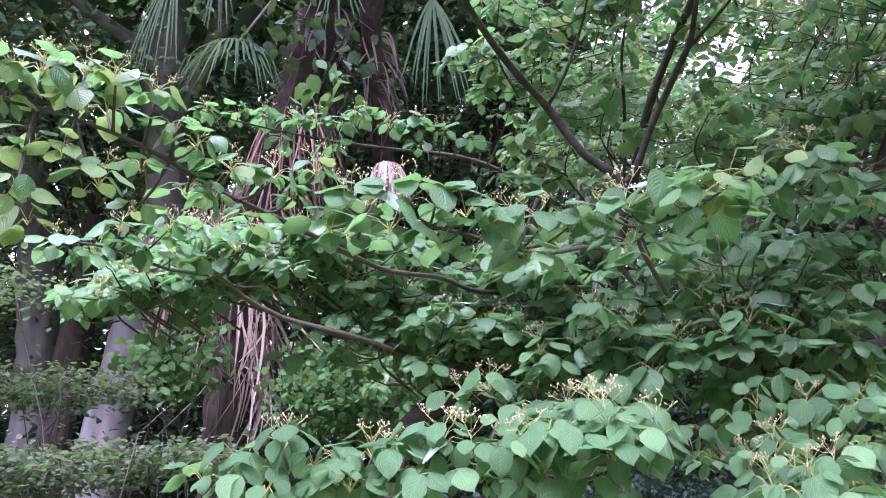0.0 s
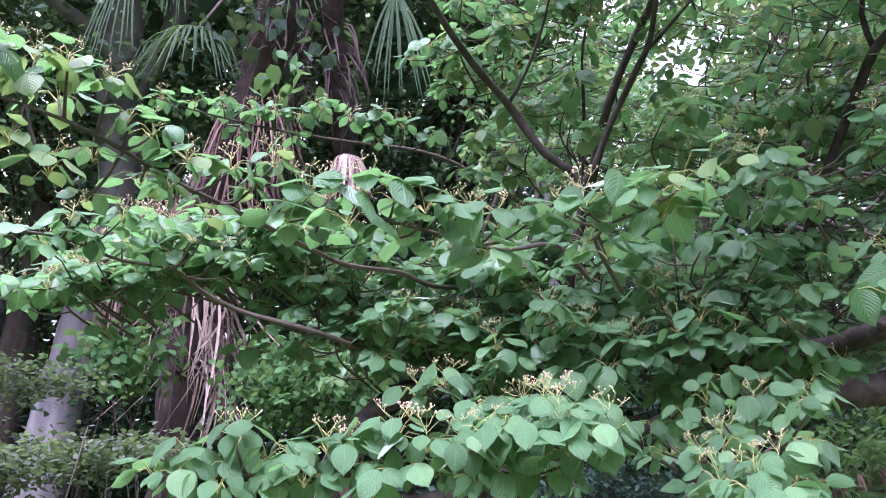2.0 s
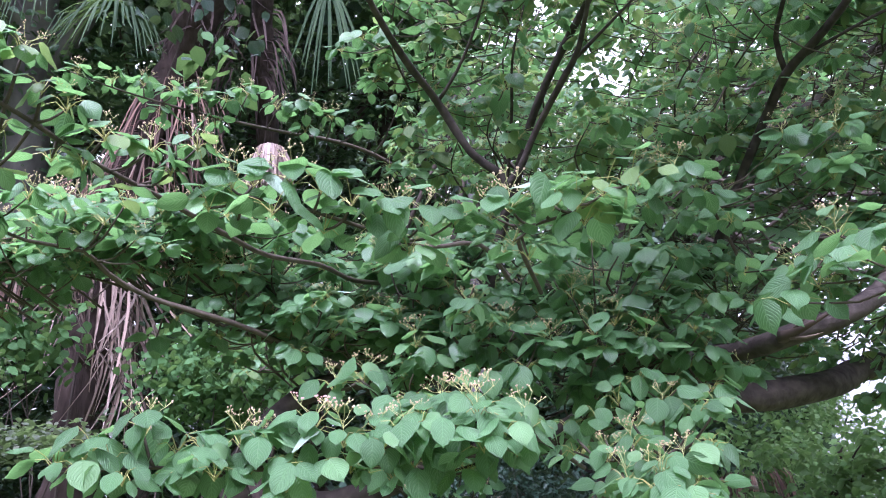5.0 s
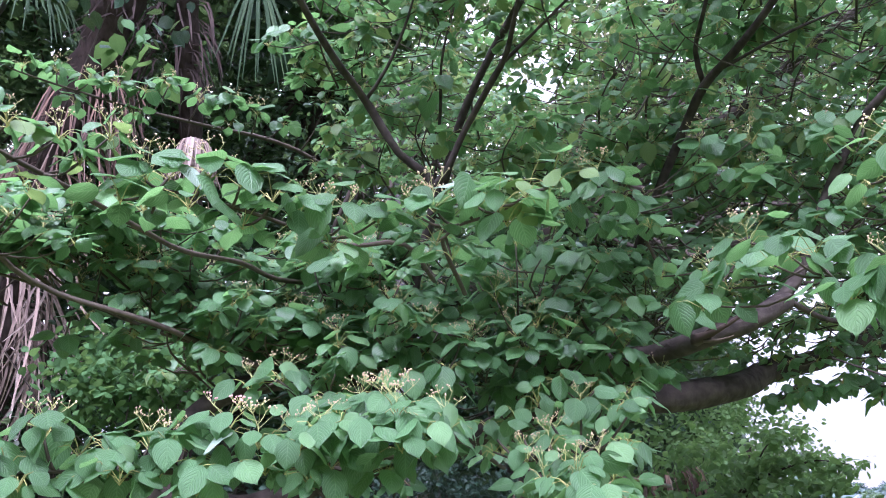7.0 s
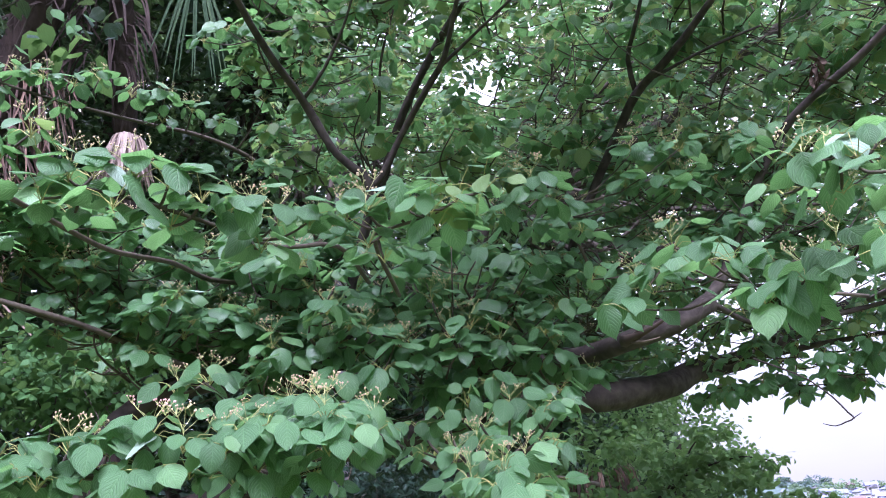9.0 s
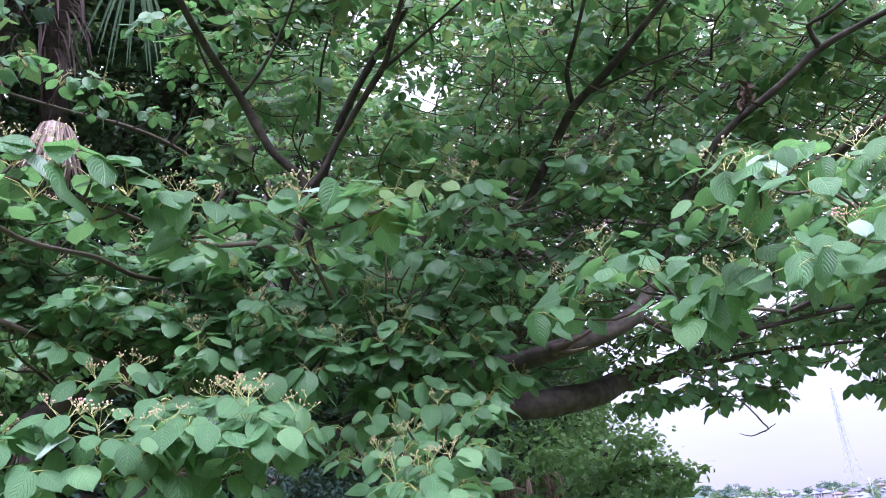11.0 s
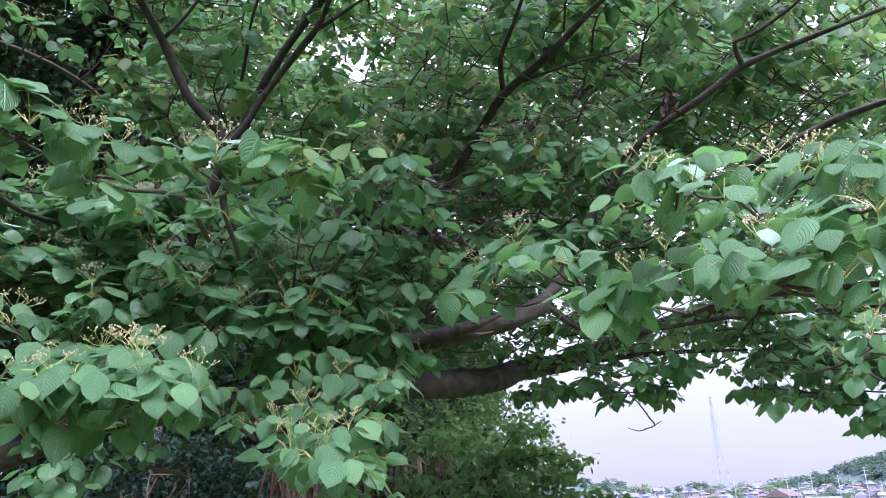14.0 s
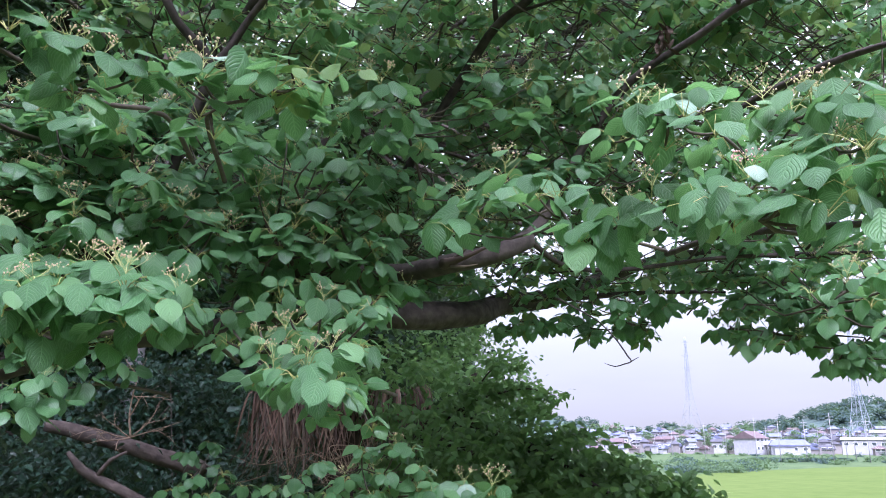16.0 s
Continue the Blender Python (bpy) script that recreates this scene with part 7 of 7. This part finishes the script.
def pylon(at, height, base, label):
    t = thing("transmission_tower", label, "pylon", at, "towers of the power line")

    def half(z):
        q = z / height
        return base / 2 * (1 - q / 0.45) * 0.75 + base * 0.125 if q < 0.45 else base * 0.125 * (1 - 0.75 * (q - 0.45) / 0.55)

    legs = Soup()
    for sx in (-1, 1):
        for sy in (-1, 1):
            legs.tube([(at[0] + sx * half(z), at[1] + sy * half(z), at[2] + z, 0.10) for z in np.linspace(0, height, 9)], 4, 50)
    part("leg", legs.mesh("leg", [M_PYLON]), t)
    lat = Soup()
    levels = [0.0]
    while levels[-1] < height - 1.5:
        levels.append(levels[-1] + max(1.6, 1.7 * half(levels[-1])))
    for a, b in zip(levels[:-1], levels[1:]):
        b = min(b, height)
        for sx0, sy0, sx1, sy1 in ((-1, -1, 1, -1), (1, -1, 1, 1), (1, 1, -1, 1), (-1, 1, -1, -1)):
            for za, zb in ((a, b), (b, a), (b, b)):
                lat.tube([(at[0] + sx0 * half(za), at[1] + sy0 * half(za), at[2] + za, 0.045), (at[0] + sx1 * half(zb), at[1] + sy1 * half(zb), at[2] + zb, 0.045)], 3, 50)
    part("lattice", lat.mesh("lattice", [M_PYLON]), t)
    ax = Vector((0.79, -0.61, 0))
    for q, L in ((0.58, 3.4), (0.70, 3.0), (0.82, 2.7), (0.95, 1.6)):
        arm = Soup()
        for s in (-1, 1):
            z = at[2] + q * height
            e = Vector(at) + ax * s * L
            arm.tube([(at[0], at[1], z - 0.6, 0.07), (e.x, e.y, z, 0.05)], 3, 50)
            arm.tube([(at[0], at[1], z + 0.9, 0.07), (e.x, e.y, z, 0.05)], 3, 50)
        part("cross_arm", arm.mesh("cross_arm", [M_PYLON]), t)


def far_wood(name, b0, b1, dist, depth, profile, seed, label, crowns=0, big=6.0):
    """A wooded rise: a ridge with rounded, uneven crowns of leaves standing on it."""
    n, rowsn = 120, 8
    rng = np.random.default_rng(int(seed))

    def height(b, j):
        return FIELD_Z + profile(b) * math.sin(math.pi * min(1, (j + 0.06) / 1.06) / 2) ** 0.8

    v, f = [], []
    for j in range(rowsn + 1):
        for i in range(n + 1):
            b = b0 + (b1 - b0) * i / n
            p = far_at(b, dist + depth * j / rowsn)
            v.append((p.x, p.y, height(b, j / rowsn) - 1.0))
    for j in range(rowsn):
        for i in range(n):
            a = j * (n + 1) + i
            f.append((a, a + 1, a + n + 2, a + n + 1))
    ob = new(name, mesh_of(name, v, f, [M_FARWOOD_HAZE]))
    tagged(ob, label, "woodland", kind="stuff")
    pos = []
    for k in range(crowns):
        b, j = rng.uniform(b0, b1), rng.uniform(0, 1)
        p, r = far_at(b, dist + depth * j), big * rng.uniform(0.6, 1.2)
        pos.append(clumps(rng, (p.x, p.y, height(b, j) + r * 0.15), (r, r, r * 0.8), 26, 9, r * 0.16, 0.55))
    v, f, uv = foliage(np.concatenate(pos), rng, big * 0.27, 0.9, 0.3)
    part("canopy", mesh_of("canopy", v, f, [M_FARLEAF_HAZE], uv), ob, "massed tree crowns", "stuff")


def build_far():
    strip("rice_field", 40, 80, 42, lambda b: 122 + 4.6 * max(0, b - 50), FIELD_Z + 0.02, M_RICE, "bright green flooded rice field in summer growth", "field")
    strip("grassy_bank", 36, 80, 112, 292, FIELD_Z + 0.012, M_BANK, "rough grassy bank and plots before the town", "bank")
    rng = np.random.default_rng(5)
    for k in range(86):
        b = rng.uniform(44, 66)
        d = rng.uniform(128 + 5 * max(0, b - 50), 285) if k < 64 else rng.uniform(134, 165) + 4 * (b - 50)
        if k >= 64:
            b = 49.5 + (b - 44) * 0.33
            d = rng.uniform(132, 170)
        p = far_at(b, d)
        t = thing("field_shrub", "rounded green shrub on the rough bank", "shrub", p, "shrubs on the bank")
        r = rng.uniform(0.4, 1.1) if k < 64 else rng.uniform(0.9, 1.7)
        pos = clumps(rng, (p.x, p.y, p.z + r * 0.5), (r * 2.2, r * 2.2, r * 0.8), 28, 8, 0.35, 0.2)
        leafy("foliage", pos, k, 0.42, M_HAZY_TREE if k % 3 else M_FARLEAF_HAZE, t, "dense green leaves")
    walls, roofs = (M_WALL_P, M_WALL_B, M_WALL_P, M_WALL_W), (M_ROOF_B, M_ROOF_R, M_ROOF_D, M_ROOF_B)
    labels = ("brown clad house with a {} roof", "beige rendered house with a {} roof", "brown clad house with a {} roof", "white rendered house with a {} roof")
    roofn = ("blue-grey", "red-brown", "dark", "blue-grey")
    for row, (d, z) in enumerate(((297, -3.8), (307, -3.1), (319, -2.2), (332, -1.2), (346, -0.1), (361, 1.0), (377, 2.1), (395, 3.2))):
        b = 42.0
        while b < 66:
            w = rng.uniform(2.6, 4.4)
            i, j = int(rng.integers(0, 4)), int(rng.integers(0, 4))
            if rng.uniform() < 0.88:
                house(far_at(b, d + rng.uniform(-6, 6), z), radians(-b) + rng.choice((0.0, 1.5708, 0.0)) + rng.uniform(-0.4, 0.4), w, rng.uniform(2.6, 3.8), rng.choice((1.7, 2.0, 3.4)), rng.uniform(0.8, 1.2), walls[i], roofs[j], labels[i].format(roofn[j]), rng.choice((0.0, 2.0, 2.4)), rng.uniform() < 0.4)
            b += math.degrees((w + rng.uniform(0.4, 2.4)) / d)
    for k in range(64):
        b, d = rng.uniform(42, 66), rng.uniform(296, 390)
        p = far_at(b, d, -4.0 + (d - 296) * 0.07)
        t = thing("town_tree", "rounded dark green garden tree among the houses", "tree", (p.x, p.y, FIELD_Z), "garden trees of the far town")
        r = rng.uniform(1.6, 2.8)
        s = Soup()
        s.tube([(p.x, p.y, FIELD_Z, 0.2), (p.x, p.y, p.z + r * 1.4, 0.1)], 6, 5)
        part("trunk", s.mesh("trunk", [M_DARK_BARK]), t)
        leafy("crown", clumps(rng, (p.x, p.y, p.z + r * 1.6), (r, r, r * 1.1), 44, 9, 0.5, 0.3), k + 400, 0.5, M_HAZY_TREE, t, "dense green leaves")
    for b, d, h in ((50, 240, 9), (52.2, 230, 10), (53.6, 260, 9), (55.5, 215, 11), (57.0, 200, 10), (58.6, 210, 10), (60.2, 190, 11), (61.5, 220, 10), (62.3, 205, 10), (64.0, 200, 10), (56.2, 250, 9), (59.4, 270, 9), (61.0, 260, 9), (63.2, 250, 9), (47.5, 260, 9), (48.8, 270, 9)):
        p = far_at(b, d)
        t = thing("utility_pole", "grey concrete utility pole with short crossbars", "pole", p, "utility poles of the far town")
        s = Soup()
        s.tube([(p.x, p.y, p.z, 0.10), (p.x, p.y, p.z + h, 0.06)], 8, 30)
        part("shaft", s.mesh("shaft", [M_POLE]), t)
        for q in (0.93, 0.86):
            s = Soup()
            s.tube([(p.x - 0.7, p.y + 0.5, p.z + h * q, 0.05), (p.x + 0.7, p.y - 0.5, p.z + h * q, 0.05)], 4, 30)
            part("crossbar", s.mesh("crossbar", [M_POLE]), t)
    pylon(far_at(51.4, 470, -2.0), 62, 11.0, "tall pale lattice power pylon behind the town")
    pylon(far_at(62.0, 310), 47, 7.5, "pale lattice power pylon beside the town")
    far_wood("far_woods", 38, 58, 430, 60, lambda b: 11.5 + 1.2 * math.sin(b * 1.3) + 2.2 * max(0, 45.5 - b), 3, "low line of far trees behind the town, painted blue-green with haze", 90, 3.2)
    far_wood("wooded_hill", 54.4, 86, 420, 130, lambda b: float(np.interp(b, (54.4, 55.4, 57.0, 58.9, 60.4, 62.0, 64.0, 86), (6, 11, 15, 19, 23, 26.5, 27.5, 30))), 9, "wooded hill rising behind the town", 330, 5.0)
    # the white house and the long white sheds before the hill
    house(far_at(55.2, 288, -3.4), radians(-55.2) + 1.1, 8.5, 8.0, 5.0, 2.1, M_WALL_W, M_ROOF_R, "tall white rendered house with a red-brown roof", 0.0, False)
    house(far_at(57.6, 286, -3.6), radians(-57.6) + 0.1, 12.0, 6.5, 2.9, 1.6, M_WALL_W, M_ROOF_B, "low white house with a blue-grey roof", 1.5, True)
    house(far_at(62.9, 300, -2.0), radians(-62.9), 22.0, 9.0, 3.0, 0.7, M_WALL_W, M_WALL_W, "long white shed with a shallow roof")
    house(far_at(64.3, 320, 0.4), radians(-64.3), 20.0, 9.0, 3.0, 0.7, M_WALL_W, M_WALL_W, "long white shed with a shallow roof")
    # clipped hedge along the field
    p0, p1 = far_at(54.9, 200), far_at(61.2, 205)
    hedge = thing("hedge", "long clipped dark green hedge along the field edge", "hedge", p0)
    u = rng.uniform(0, 1, 1500)
    pos = np.array(p0)[None] + (np.array(p1) - np.array(p0))[None] * u[:, None] + np.c_[rng.uniform(-0.5, 0.5, (1500, 2)), rng.uniform(0.05, 1.1, 1500)]
    leafy("foliage", pos, 77, 0.45, M_FARLEAF_HAZE, hedge, "close dark leaves")
    # pale rounded trees at the town's edge
    for b, d, r, up, mat in ((44.6, 380, 7.0, 7.0, M_HAZY_TREE), (46.0, 390, 7.5, 7.2, M_HAZY_TREE), (43.2, 370, 6.0, 4.0, M_FARLEAF_HAZE), (56.9, 300, 2.4, 2.4, M_FRESH), (58.4, 330, 4.0, 3.4, M_FARLEAF_HAZE), (59.3, 335, 4.0, 4.2, M_HAZY_TREE)):
        p = far_at(b, d)
        t = thing("town_tree", "pale green rounded tree at the edge of the town", "tree", p, "garden trees of the far town")
        s = Soup()
        s.tube([(p.x, p.y, p.z, 0.3), (p.x, p.y, p.z + up, 0.15)], 6, 5)
        part("trunk", s.mesh("trunk", [M_DARK_BARK]), t)
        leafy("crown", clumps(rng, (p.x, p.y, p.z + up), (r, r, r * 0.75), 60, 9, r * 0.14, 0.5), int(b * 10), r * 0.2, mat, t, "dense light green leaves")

build_far()
